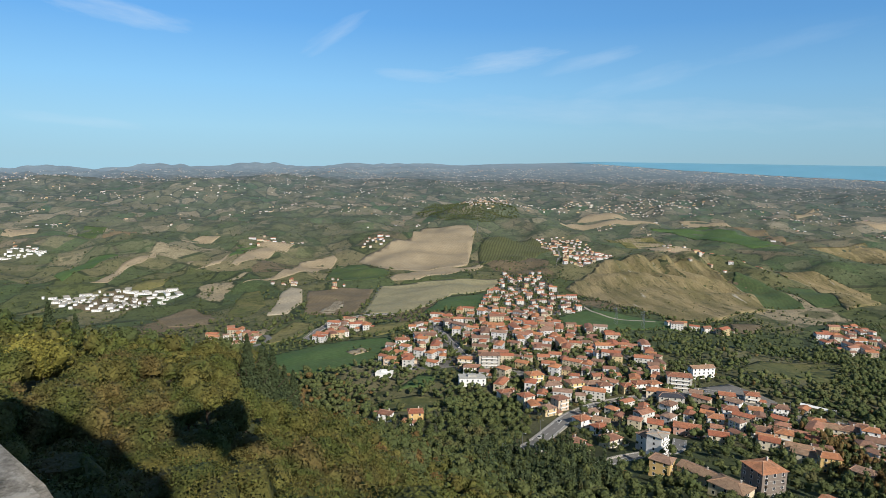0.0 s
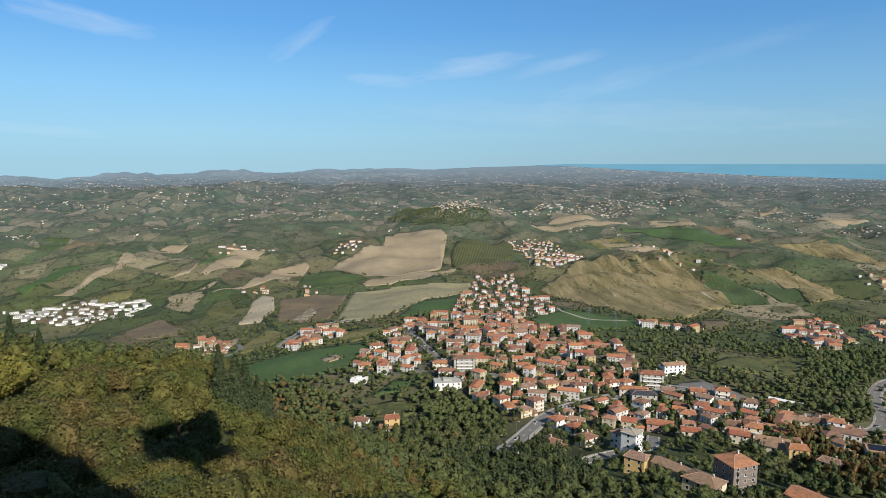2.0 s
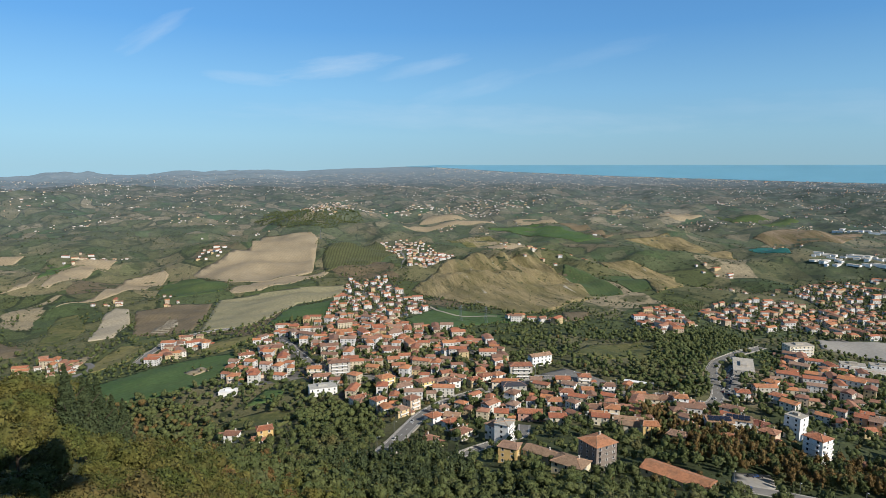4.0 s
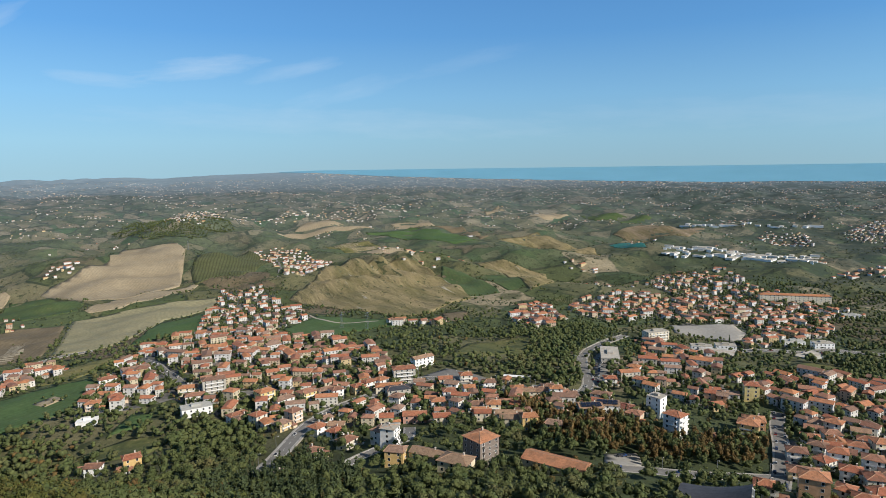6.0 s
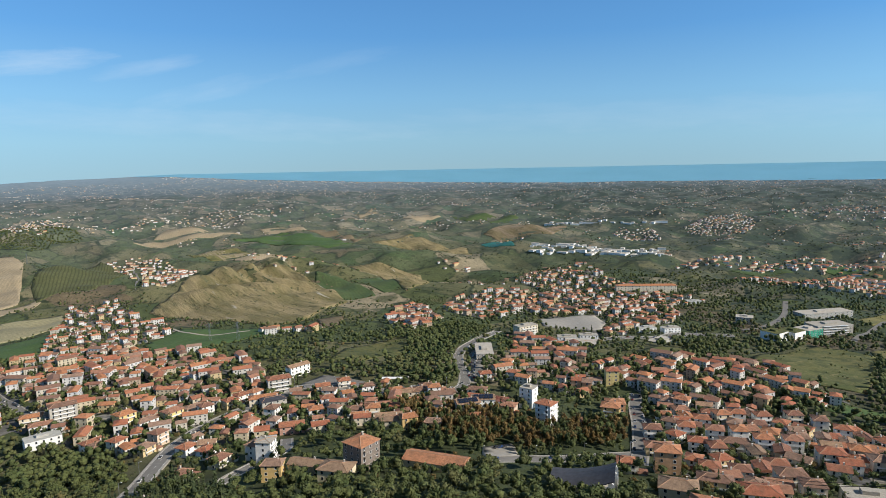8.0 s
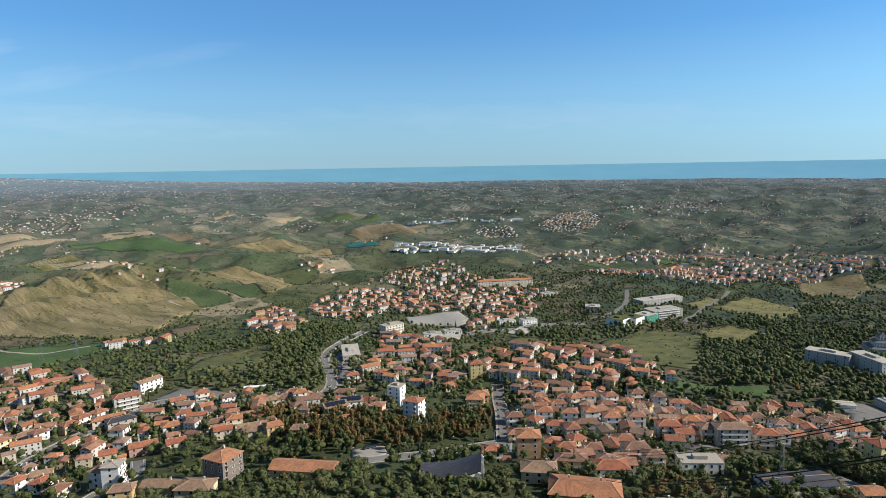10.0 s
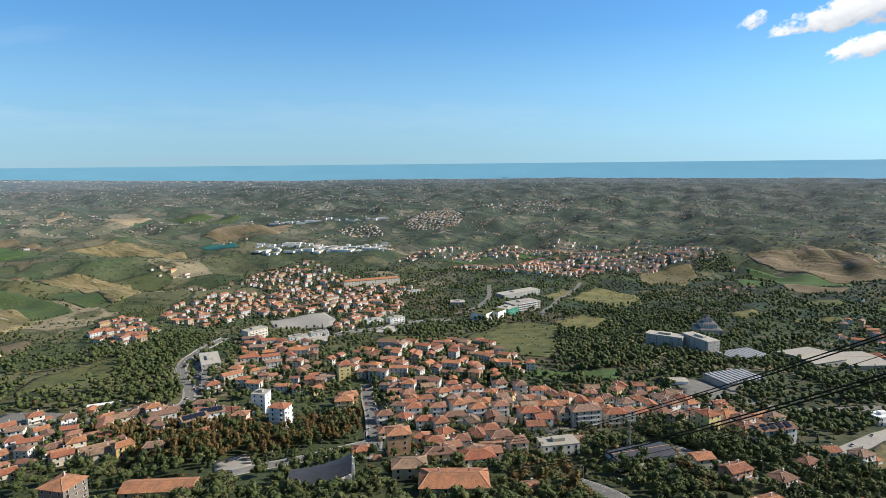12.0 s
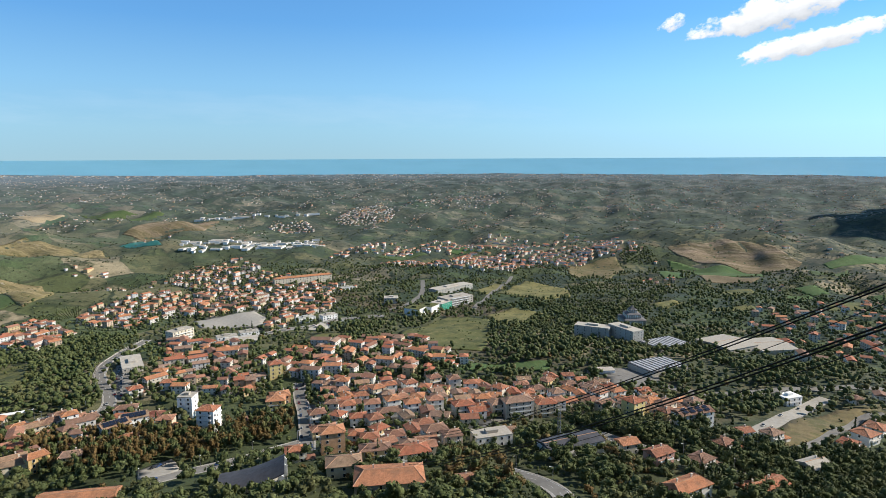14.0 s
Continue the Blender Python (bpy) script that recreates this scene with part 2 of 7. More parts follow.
def plaster(name, tones, joined=False):
    n = Nodes(name, 0.9)
    pick = n.island() if joined else n.which()
    k = len(tones)
    col = n.ramp(pick, [(i / k, c) for i, c in enumerate(tones)], hard=True)
    p = n.place()
    col = n.mix(1.0, col, n.ramp(n.noise(0.35, p, 5, 0.6), [(0.3, grey(0.82)), (0.65, grey(1.05))]), "MULTIPLY")
    n.bump(n.noise(6.0, p, 3), 0.2, 0.02)
    return n.done(col)


def roof_tiles(name, tones, joined=False):
    """Clay pantiles: rows along the slope, patchy with age."""
    n = Nodes(name, 0.85)
    pick = n.island() if joined else n.which()
    k = len(tones)
    col = n.ramp(pick, [(i / k, c) for i, c in enumerate(tones)], hard=True)
    p = n.place()
    col = n.mix(1.0, col, n.ramp(n.noise(0.55, p, 7, 0.75), [(0.3, grey(0.58)), (0.5, grey(1.0)), (0.7, grey(1.28))]), "MULTIPLY")
    col = n.mix(n.span(n.noise(0.2, p, 4), 0.5, 0.7, 0, 0.55), col, (0.17, 0.115, 0.08))
    col = n.mix(n.span(n.noise(1.6, p, 5, 0.7), 0.6, 0.7, 0, 0.5), col, (0.42, 0.30, 0.22))
    if not joined:
        w = n.add("ShaderNodeTexWave", Vector=n.local(), Scale=1.3, Distortion=0.4)
        w2 = n.add("ShaderNodeTexWave", Vector=n.local(), Scale=1.1)
        w2.bands_direction = "Y"
        n.bump(n.math("ADD", w.outputs[1], w2.outputs[1]), 0.7, 0.08)
    return n.done(col)


def plain(name, colour, roughness=0.7, metal=0.0, scale=1.0, vary=0.2):
    n = Nodes(name, roughness, metal)
    g = n.ramp(n.noise(scale, n.place(), 5, 0.6), [(0.3, grey(1 - vary)), (0.7, grey(1 + vary * 0.6))])
    return n.done(n.mix(1.0, colour, g, "MULTIPLY"))


WALL_TONES = [(0.72, 0.66, 0.55), (0.83, 0.81, 0.77), (0.68, 0.53, 0.30), (0.80, 0.77, 0.69), (0.84, 0.82, 0.79), (0.74, 0.64, 0.46),
              (0.66, 0.52, 0.38), (0.83, 0.80, 0.73), (0.80, 0.77, 0.72), (0.84, 0.81, 0.75)]
ROOF_TONES = [(0.42, 0.17, 0.095), (0.33, 0.14, 0.085), (0.46, 0.20, 0.105), (0.26, 0.13, 0.09), (0.37, 0.185, 0.12), (0.47, 0.205, 0.10), (0.24, 0.14, 0.10), (0.31, 0.20, 0.145), (0.38, 0.14, 0.08)]
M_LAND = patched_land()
M_WALL = plaster("plaster", WALL_TONES)
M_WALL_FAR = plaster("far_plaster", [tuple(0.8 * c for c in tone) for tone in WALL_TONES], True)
M_ROOF, M_ROOF_FAR = roof_tiles("clay_tiles", ROOF_TONES), roof_tiles("far_clay_tiles", ROOF_TONES, True)
M_WHITE = plain("white_render", (0.84, 0.83, 0.80), 0.85, scale=0.4, vary=0.12)
M_GLASS = plain("window_glass", (0.03, 0.035, 0.04), 0.15, scale=3.0)
M_CONCRETE = plain("concrete", (0.41, 0.375, 0.32), 0.9, scale=0.8, vary=0.25)
M_ASPHALT = plain("asphalt", (0.20, 0.19, 0.175), 0.9, scale=0.3, vary=0.2)
M_PAVING = plain("paving", (0.36, 0.335, 0.295), 0.9, scale=0.3, vary=0.2)
M_LINE = plain("road_paint", (0.7, 0.7, 0.68), 0.8)
M_METAL = plain("grey_metal", (0.32, 0.33, 0.35), 0.45, 0.6, scale=0.5)
M_PALE_ROOF = plain("pale_sheet_roof", (0.47, 0.43, 0.37), 0.9, scale=0.3, vary=0.2)
M_DARK_ROOF = plain("dark_sheet_roof", (0.075, 0.075, 0.085), 0.6, scale=0.4, vary=0.3)
M_BARK = plain("bark", (0.10, 0.075, 0.055), 0.95, scale=6.0, vary=0.4)
M_LEAF = foliage("leaves", [(0.3, (0.050, 0.070, 0.018)), (0.42, (0.088, 0.099, 0.023)), (0.5, (0.118, 0.104, 0.027)), (0.58, (0.067, 0.084, 0.020)), (0.66, (0.122, 0.092, 0.031)), (0.75, (0.074, 0.088, 0.021))], 0.045, clumps=False)
M_WOOD = foliage("woodland_leaves", [(0.3, (0.058, 0.080, 0.026)), (0.45, (0.102, 0.117, 0.040)), (0.55, (0.073, 0.095, 0.032)), (0.66, (0.112, 0.118, 0.046)), (0.78, (0.124, 0.106, 0.041))], 0.03)
M_RUSSET = foliage("russet_leaves", [(0.3, (0.118, 0.092, 0.032)), (0.5, (0.152, 0.094, 0.033)), (0.7, (0.096, 0.098, 0.034))], 0.12)
M_YELLOW = foliage("yellowing_leaves", [(0.3, (0.125, 0.128, 0.026)), (0.7, (0.195, 0.172, 0.036))], clumps=False)
M_NEEDLE = foliage("needles", [(0.3, (0.036, 0.055, 0.022)), (0.7, (0.068, 0.086, 0.036))])
M_TAN = field_stuff("ploughed_tan", (0.299, 0.241, 0.155), (0.368, 0.299, 0.196), 0.12, 0.4)
M_PALE = field_stuff("ploughed_pale", (0.36, 0.31, 0.22), (0.42, 0.36, 0.26), 0.08, 1.0)
M_STUBBLE = field_stuff("stubble", (0.253, 0.236, 0.138), (0.322, 0.287, 0.172), 0.16, 1.2)
M_BROWN = field_stuff("harrowed_brown", (0.150, 0.120, 0.074), (0.216, 0.168, 0.102), 0.12, 0.2)
M_GREEN = field_stuff("young_crop", (0.060, 0.112, 0.036), (0.082, 0.132, 0.046), 0.1, 0.9, 0.15)
M_DGREEN = field_stuff("clover", (0.060, 0.098, 0.036), (0.085, 0.118, 0.044), 0.1, 0.3, 0.3)
M_OLIVE = field_stuff("dry_pasture", (0.165, 0.158, 0.058), (0.215, 0.19, 0.076), 0.05, 0.3, 0.6)
M_MEADOW = field_stuff("rough_meadow", (0.095, 0.110, 0.038), (0.150, 0.142, 0.054), 0.05, 0.3, 0.85)
M_DRY = field_stuff("dry_grass", (0.14, 0.118, 0.056), (0.19, 0.15, 0.08), 0.05, 0.3, 0.6)
M_VINE = field_stuff("vine_rows", (0.085, 0.095, 0.04), (0.11, 0.115, 0.05), 0.35, 0.2)
M_BARE = eroded("eroded_slope", (0.315, 0.25, 0.13), (0.185, 0.158, 0.070), (0.46, 0.42, 0.35), -7)
M_SCREE = eroded("eroded_ridge", (0.27, 0.205, 0.14), (0.15, 0.122, 0.065), (0.36, 0.33, 0.28), 70)
M_TRACK = plain("pale_track", (0.38, 0.34, 0.27), 0.95, scale=0.2)
M_POND = plain("pond_water", (0.03, 0.14, 0.12), 0.6, scale=0.05)
M_STONE = plain("weathered_limestone", (0.50, 0.47, 0.41), 0.9, scale=3.0, vary=0.35)
M_YELLOWWALL = plain("yellow_render", (0.72, 0.58, 0.26), 0.9, scale=0.4)
M_OCHREWALL = plain("ochre_render", (0.66, 0.46, 0.20), 0.9, scale=0.4)
M_CREAM = plain("cream_render", (0.70, 0.62, 0.48), 0.9, scale=0.4)
M_PINK = plain("pink_render", (0.55, 0.33, 0.26), 0.9, scale=0.4)
M_APRICOT = plain("apricot_render", (0.64, 0.38, 0.22), 0.9, scale=0.4)
M_GREYWALL = plain("grey_render", (0.48, 0.45, 0.39), 0.9, scale=0.4)
M_BLUEGREY = plain("blue_grey_panels", (0.44, 0.43, 0.39), 0.85, scale=0.4)
M_GREENPANEL = plain("green_panels", (0.05, 0.30, 0.20), 0.5, scale=0.4)
M_DULLROOF = roof_tiles("lichened_tiles", [(0.36, 0.235, 0.15), (0.31, 0.21, 0.14), (0.40, 0.25, 0.16)])
M_REDROOF = roof_tiles("dark_red_tiles", [(0.21, 0.075, 0.055), (0.24, 0.09, 0.065)])
M_APRROOF = roof_tiles("bright_clay_tiles", [(0.46, 0.205, 0.11), (0.42, 0.19, 0.11), (0.49, 0.225, 0.12)])
M_RIDGE = plain("ridge_tiles", (0.47, 0.28, 0.18), 0.9, scale=1.5, vary=0.3)
M_STACK = plain("chimney_render", (0.66, 0.60, 0.52), 0.9, scale=1.0)
M_PANEL = plain("solar_glass", (0.02, 0.028, 0.05), 0.2, scale=0.6)
M_CABLE = plain("steel_rope", (0.012, 0.012, 0.013), 0.6, 0.3)
M_TYRE = plain("tyre", (0.02, 0.02, 0.02), 0.9)


def car_paint():
    n = Nodes("car_paint", 0.3)
    return n.done(n.ramp(n.which(), [(0, (0.6, 0.6, 0.6)), (0.25, (0.05, 0.05, 0.06)), (0.45, (0.25, 0.26, 0.28)), (0.65, (0.65, 0.65, 0.63)), (0.8, (0.25, 0.02, 0.02)), (0.9, (0.03, 0.07, 0.2))], hard=True))


M_CAR = car_paint()


def coping():
    """Old pale limestone, with lichen and dark weathering."""
    n = Nodes("coping_limestone", 0.92)
    p = n.place()
    col = n.ramp(n.noise(9, p, 8, 0.7), [(0.3, (0.22, 0.20, 0.17)), (0.55, (0.40, 0.37, 0.32)), (0.75, (0.52, 0.49, 0.44))])
    col = n.mix(n.span(n.noise(3.5, p, 8, 0.78), 0.47, 0.58), col, (0.10, 0.09, 0.07))
    col = n.mix(n.span(n.noise(14, p, 6, 0.7), 0.60, 0.68), col, (0.55, 0.52, 0.46))
    n.bump(n.noise(40, p, 8, 0.7), 0.6, 0.01)
    return n.done(col)


M_COPING = coping()


def town_ground():
    """Ground between the houses: paving, asphalt and gardens."""
    n = Nodes("town_ground", 0.9)
    p = n.place()
    v = n.add("ShaderNodeTexVoronoi", Vector=p, Scale=0.07)
    sep = n.add("ShaderNodeSeparateColor", Color=v.outputs["Color"])
    col = n.ramp(sep.outputs[0], [(0, (0.13, 0.125, 0.115)), (0.25, (0.055, 0.075, 0.026)), (0.5, (0.09, 0.09, 0.09)), (0.68, (0.065, 0.08, 0.03)), (0.82, (0.20, 0.185, 0.16))], hard=True)
    return n.done(n.mix(1.0, col, n.ramp(n.noise(0.3, p, 5), [(0.3, grey(0.75)), (0.7, grey(1.2))]), "MULTIPLY"))


M_TOWN = town_ground()
# bluer than M_WOOD: a little distance haze put into the leaf colour
M_WOOD_FAR = foliage("hazed_country_leaves", [(0.3, (0.048, 0.066, 0.034)), (0.5, (0.075, 0.092, 0.046)), (0.7, (0.060, 0.080, 0.040))], 0.01)
M_DULLGREY = plain("grey_slate_roof", (0.16, 0.15, 0.15), 0.85, scale=0.5, vary=0.3)
M_DARKWALL = plain("dark_render", (0.24, 0.20, 0.17), 0.9, scale=0.4)


# ---- terrain ----
# height of the land round the terrace: azimuth in degrees to the right of +y, distance in metres
NEAR_R = (0, 37, 75, 137, 225, 337, 500)
NEAR_A = (-180, -75, -40, -20, -10, 0, 12, 30, 92, 105, 140, 180)
NEAR_Z = (
    (-4, -8, -12, -19, -25, -31, -50),
    (-4, -8, -15, -25, -44, -75, -138),
    (-4, -24, -36, -44, -56, -138, -225),
    (-4, -28, -41, -48, -74, -150, -225),
    (-4, -29, -48, -66, -106, -160, -210),
    (-4, -31, -55, -88, -122, -169, -204),
    (-4, -34, -62, -100, -132, -168, -195),
    (-4, -34, -65, -102, -135, -164, -188),
    (-4, -34, -65, -102, -135, -161, -184),
    (-4, -30, -52, -88, -129, -161, -184),
    (-4, -12, -25, -38, -56, -75, -100),
    (-4, -8, -12, -19, -25, -31, -50),
)
FAR_R = (500, 750, 1000, 1250, 1600, 1950, 2350, 2800, 3250, 4050, 4900)
FAR_Z = (187.5, 207.5, 225, 239, 246, 240, 218.6, 181, 148, 102, 1.5)
# azimuth, distance, height, length across and along the ray
HILLS = ((3.4, 2350, 72, 140, 150), (-1, 1830, 27, 210, 180), (20, 1530, 42, 190, 110), (-21, 2980, 64, 300, 210),
         (93, 1830, 52, 280, 135), (-33, 3250, 43, 430, 210), (108, 2350, 70, 235, 280), (60, 2600, 25, 330, 170),
         (-14, 3500, 27, 420, 210), (35, 2060, 22, 310, 145), (78, 2800, 28, 290, 165))


def smooth_interp(v, xs, ys):
    i = np.clip(np.searchsorted(xs, v, side="right") - 1, 0, len(xs) - 2)
    xs, ys = np.asarray(xs, float), np.asarray(ys, float)
    m = np.gradient(ys, xs)
    h = xs[i + 1] - xs[i]
    u = np.clip((v - xs[i]) / h, 0, 1)
    return (ys[i] * (2 * u**3 - 3 * u**2 + 1) + h * m[i] * (u**3 - 2 * u**2 + u)
            + ys[i + 1] * (3 * u**2 - 2 * u**3) + h * m[i + 1] * (u**3 - u**2))


def waves(x, y, seed, size, count=9):
    g = np.random.RandomState(seed)
    total = 0
    for _ in range(count):
        a, k, p = g.uniform(0, 6.283), 6.283 / size * g.uniform(0.6, 1.7), g.uniform(0, 6.283)
        total = total + np.sin(k * (x * np.cos(a) + y * np.sin(a)) + p)
    return total / count**0.5


def land(x, y):
    """Height of the land at x, y (numbers or arrays)."""
    x, y = np.asarray(x, float), np.asarray(y, float)
    r, a = np.hypot(x, y), np.degrees(np.arctan2(x, y))
    j = np.clip(np.searchsorted(NEAR_A, a, side="right") - 1, 0, len(NEAR_A) - 2)
    aa = np.asarray(NEAR_A, float)
    u = np.clip((a - aa[j]) / (aa[j + 1] - aa[j]), 0, 1)
    u = u * u * (3 - 2 * u)
    cols = np.stack([smooth_interp(np.minimum(r, 500), NEAR_R, row) for row in NEAR_Z])
    near = np.take_along_axis(cols, np.atleast_1d(j)[None], 0)[0] * (1 - u) + np.take_along_axis(cols, np.atleast_1d(j + 1)[None], 0)[0] * u if np.ndim(r) else cols[j] * (1 - u) + cols[j + 1] * u
    far = -smooth_interp(np.maximum(r, 500), FAR_R, FAR_Z)
    left = np.clip((5 - a) / 25, 0, 1)
    far = far * (1 + 0.14 * left * np.exp(-((r - 1060) / 525) ** 2))
    rim = np.interp(a, (-40, -24, -9, 6, 14), (1.35, 0.85, 0.6, 0.3, 0.0))
    u = np.clip((r - 3300) / 1600, 0, 1)
    far = far - np.tan(np.radians(rim)) * r * u * u * (3 - 2 * u)
    w = np.clip((r - 412) / 412, 0, 1)
    w = w * w * (3 - 2 * w)
    z = near * (1 - w) + far * w
    for ha, hr, h, sa, sr in HILLS:
        da = r * np.radians(a - ha)
        z = z + h * np.exp(-(da / sa) ** 2 - ((r - hr) / sr) ** 2)
    open_land = np.clip((r - 940) / 600, 0, 1) * np.clip((4300 - r) / 900, 0, 1)
    z = z + open_land * (12 * waves(x, y, 3, 460) + 6 * waves(x, y, 5, 150)) * np.clip(2.2 - r / 2600, 0.35, 1)
    z = z + 1.2 * waves(x, y, 8, 90) * np.clip((r - 60) / 200, 0, 1) * np.clip((4300 - r) / 900, 0, 1)
    # the hill country behind the town, up to the skyline
    hill_land = np.clip((9 - a) / 16, 0, 1) * np.clip((a + 75) / 20, 0, 1) * np.clip((r - 3300) / 700, 0, 1)
    z = z + hill_land * (13 * waves(x, y, 31, 520) + 7 * waves(x, y, 32, 190) + 6)
    # eroded gullies, running down the face of the bare hill and of the eastern ridge
    for weight, u, deep in ((np.exp(-((a - 20) / 8.0) ** 2 - ((r - 1412) / 170) ** 2), x + 0.12 * y, 1.15),
                      (np.exp(-((a - 93) / 7.0) ** 2 - ((r - 1760) / 150) ** 2), np.radians(a) * 1700 + 0.8 * r, 0.42)):
        z = z + weight * deep * (17 * np.abs(np.sin(u * 3.1416 / 70 + 1.2 * waves(x, y, 11, 330))) + 5 * np.abs(np.sin(u * 3.1416 / 27 + 0.8 * waves(x, y, 12, 160))))
    return z
# ---- end of terrain ----


# ---- ground ----
def mesh_of(name, verts, faces, mats=(), index=None):
    me = bpy.data.meshes.new(name)
    me.from_pydata([tuple(v) for v in verts], [], [tuple(f) for f in faces])
    for m in mats:
        me.materials.append(m)
    if index is not None:
        me.polygons.foreach_set("material_index", np.asarray(index, np.int32))
    me.update()
    return me


def soft(me):
    me.polygons.foreach_set("use_smooth", np.ones(len(me.polygons), bool))
    return me


def polar_sheet(name, azimuths, rings, mat, height, closed):
    a, r = np.meshgrid(np.radians(azimuths), rings)
    x, y = r * np.sin(a), r * np.cos(a)
    v = np.stack([x, y, height(x, y)], -1).reshape(-1, 3)
    k, rows = len(azimuths), len(rings)
    i, j = np.meshgrid(np.arange(k if closed else k - 1), np.arange(rows - 1))
    i2 = (i + 1) % k
    f = np.stack([j * k + i, j * k + i2, (j + 1) * k + i2, (j + 1) * k + i], -1).reshape(-1, 4)
    return tagged(new(name, soft(mesh_of(name, v, f[:, ::-1], (mat,)))), kind="structure")


ring = np.concatenate([[0.02], np.geomspace(4, 500, 70), np.geomspace(508, 4900, 175)])
fine = np.arange(-46, 116, 0.4)
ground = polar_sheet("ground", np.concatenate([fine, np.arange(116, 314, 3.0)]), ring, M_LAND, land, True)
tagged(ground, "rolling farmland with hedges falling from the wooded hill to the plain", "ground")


def shore(a):
    """Distance of the coast at an azimuth."""
    dep = np.interp(a, (11, 14, 20, 30, 45, 116), (0.02, 0.25, 0.62, 1.0, 1.36, 1.47))
    return np.interp(dep, (0.0, 1.45, 1.6), (4895, 4045, 3950))


def sea_material():
    n = Nodes("sea_water", 0.35)
    p = n.place()
    n.bump(n.noise(0.05, p, 4), 0.3, 2.0)
    return n.done(n.ramp(n.noise(0.004, p, 4), [(0.3, (0.165, 0.38, 0.47)), (0.7, (0.19, 0.42, 0.52))]))


sea_a = np.arange(11.0, 116.1, 0.5)
sv, sf = [], []
for k, a in enumerate(sea_a):
    for u in (0, 0.2, 0.5, 0.8, 1.0):
        r = shore(a) * (1 - u) + 4899 * u
        x, y = r * math.sin(radians(a)), r * math.cos(radians(a))
        sv.append((x, y, float(land(x, y)) + 1.5))
    if k:
        sf += [(5 * k - 5 + i, 5 * k + i, 5 * k + i + 1, 5 * k - 4 + i)[::-1] for i in range(4)]
sea = tagged(new("water", soft(mesh_of("water", sv, sf, (sea_material(),)))), "blue sea beyond the coastal plain, calm to the horizon", "sea", kind="structure")

TAKEN = set()


def take(x, y, radius):
    k = int(radius // 3) + 1
    cx, cy = int(x // 3), int(y // 3)
    for i in range(-k, k + 1):
        for j in range(-k, k + 1):
            if math.hypot(i, j) * 3 <= radius:
                TAKEN.add((cx + i, cy + j))


def is_free(x, y, radius=0.0):
    if radius <= 0:
        return (int(x // 3), int(y // 3)) not in TAKEN
    return all((int((x + i) // 3), int((y + j) // 3)) not in TAKEN for i in (-radius, 0, radius) for j in (-radius, 0, radius))


def inside(x, y, poly):
    hit = False
    for (x1, y1), (x2, y2) in zip(poly, poly[1:] + poly[:1]):
        if (y1 > y) != (y2 > y) and x < (x2 - x1) * (y - y1) / (y2 - y1) + x1:
            hit = not hit
    return hit


FIELDS = []
BOXES = []
ROUGH = []


def field(mat, label, *corners, lift=0.5, trees_too=False):
    """A field lying on the land: its outline filled with a grid of small faces that follow the slope."""
    poly = [tuple(c) for c in corners]
    xs, ys = [c[0] for c in poly], [c[1] for c in poly]
    bm = bmesh.new()
    bm.faces.new([bm.verts.new((x, y, 0)) for x, y in poly])
    step = max(8.0, max(max(xs) - min(xs), max(ys) - min(ys)) / 40)
    lift = max(lift, (0.09 if mat in (M_BARE, M_SCREE) else 0.06) * step) if mat is not M_TOWN else lift
    for axis, lo, hi in ((0, min(xs), max(xs)), (1, min(ys), max(ys))):
        for c in np.arange(lo + step, hi, step):
            at, no = ((c, 0, 0), (1, 0, 0)) if axis == 0 else ((0, c, 0), (0, 1, 0))
            bmesh.ops.bisect_plane(bm, geom=bm.verts[:] + bm.edges[:] + bm.faces[:], plane_co=at, plane_no=no)
    bmesh.ops.triangulate(bm, faces=bm.faces[:])
    co = np.array([v.co[:2] for v in bm.verts])
    for v, z in zip(bm.verts, land(co[:, 0], co[:, 1])):
        v.co.z = z + lift
    rim_edges = [e for e in bm.edges if e.is_boundary]
    for v in {v for v in bmesh.ops.extrude_edge_only(bm, edges=rim_edges)["geom"] if isinstance(v, bmesh.types.BMVert)}:
        v.co.z -= lift + 2.5
    bmesh.ops.recalc_face_normals(bm, faces=bm.faces[:])
    if sum(f.normal.z for f in bm.faces) < 0:
        bmesh.ops.reverse_faces(bm, faces=bm.faces[:])
    me = bpy.data.meshes.new("field")
    bm.to_mesh(me)
    bm.free()
    me.materials.append(mat)
    soft(me)
    if not trees_too:
        FIELDS.append(poly)
        BOXES.append((min(xs), max(xs), min(ys), max(ys)))
    if mat in (M_MEADOW, M_OLIVE, M_DRY, M_BARE):
        ROUGH.append((poly, min(xs), max(xs), min(ys), max(ys)))
    return tagged(new("field", me), label, "field", "fields of the valley", "structure")


def on_field(x, y):
    return any(b[0] < x < b[1] and b[2] < y < b[3] and inside(x, y, p) for p, b in zip(FIELDS, BOXES))


def curve_through(points, step=4.0):
    """Points along a smooth line through the given ones."""
    pts = [Vector((*p, 0)) for p in points]
    pts = [pts[0] * 2 - pts[1]] + pts + [pts[-1] * 2 - pts[-2]]
    out = []
    for a, b, c, d in zip(pts, pts[1:], pts[2:], pts[3:]):
        k = max(2, int((c - b).length / step))
        for i in range(k):
            u = i / k
            out.append(0.5 * ((2 * b) + (c - a) * u + (2 * a - 5 * b + 4 * c - d) * u * u + (3 * b - a - 3 * c + d) * u**3))
    return out + [pts[-2]]


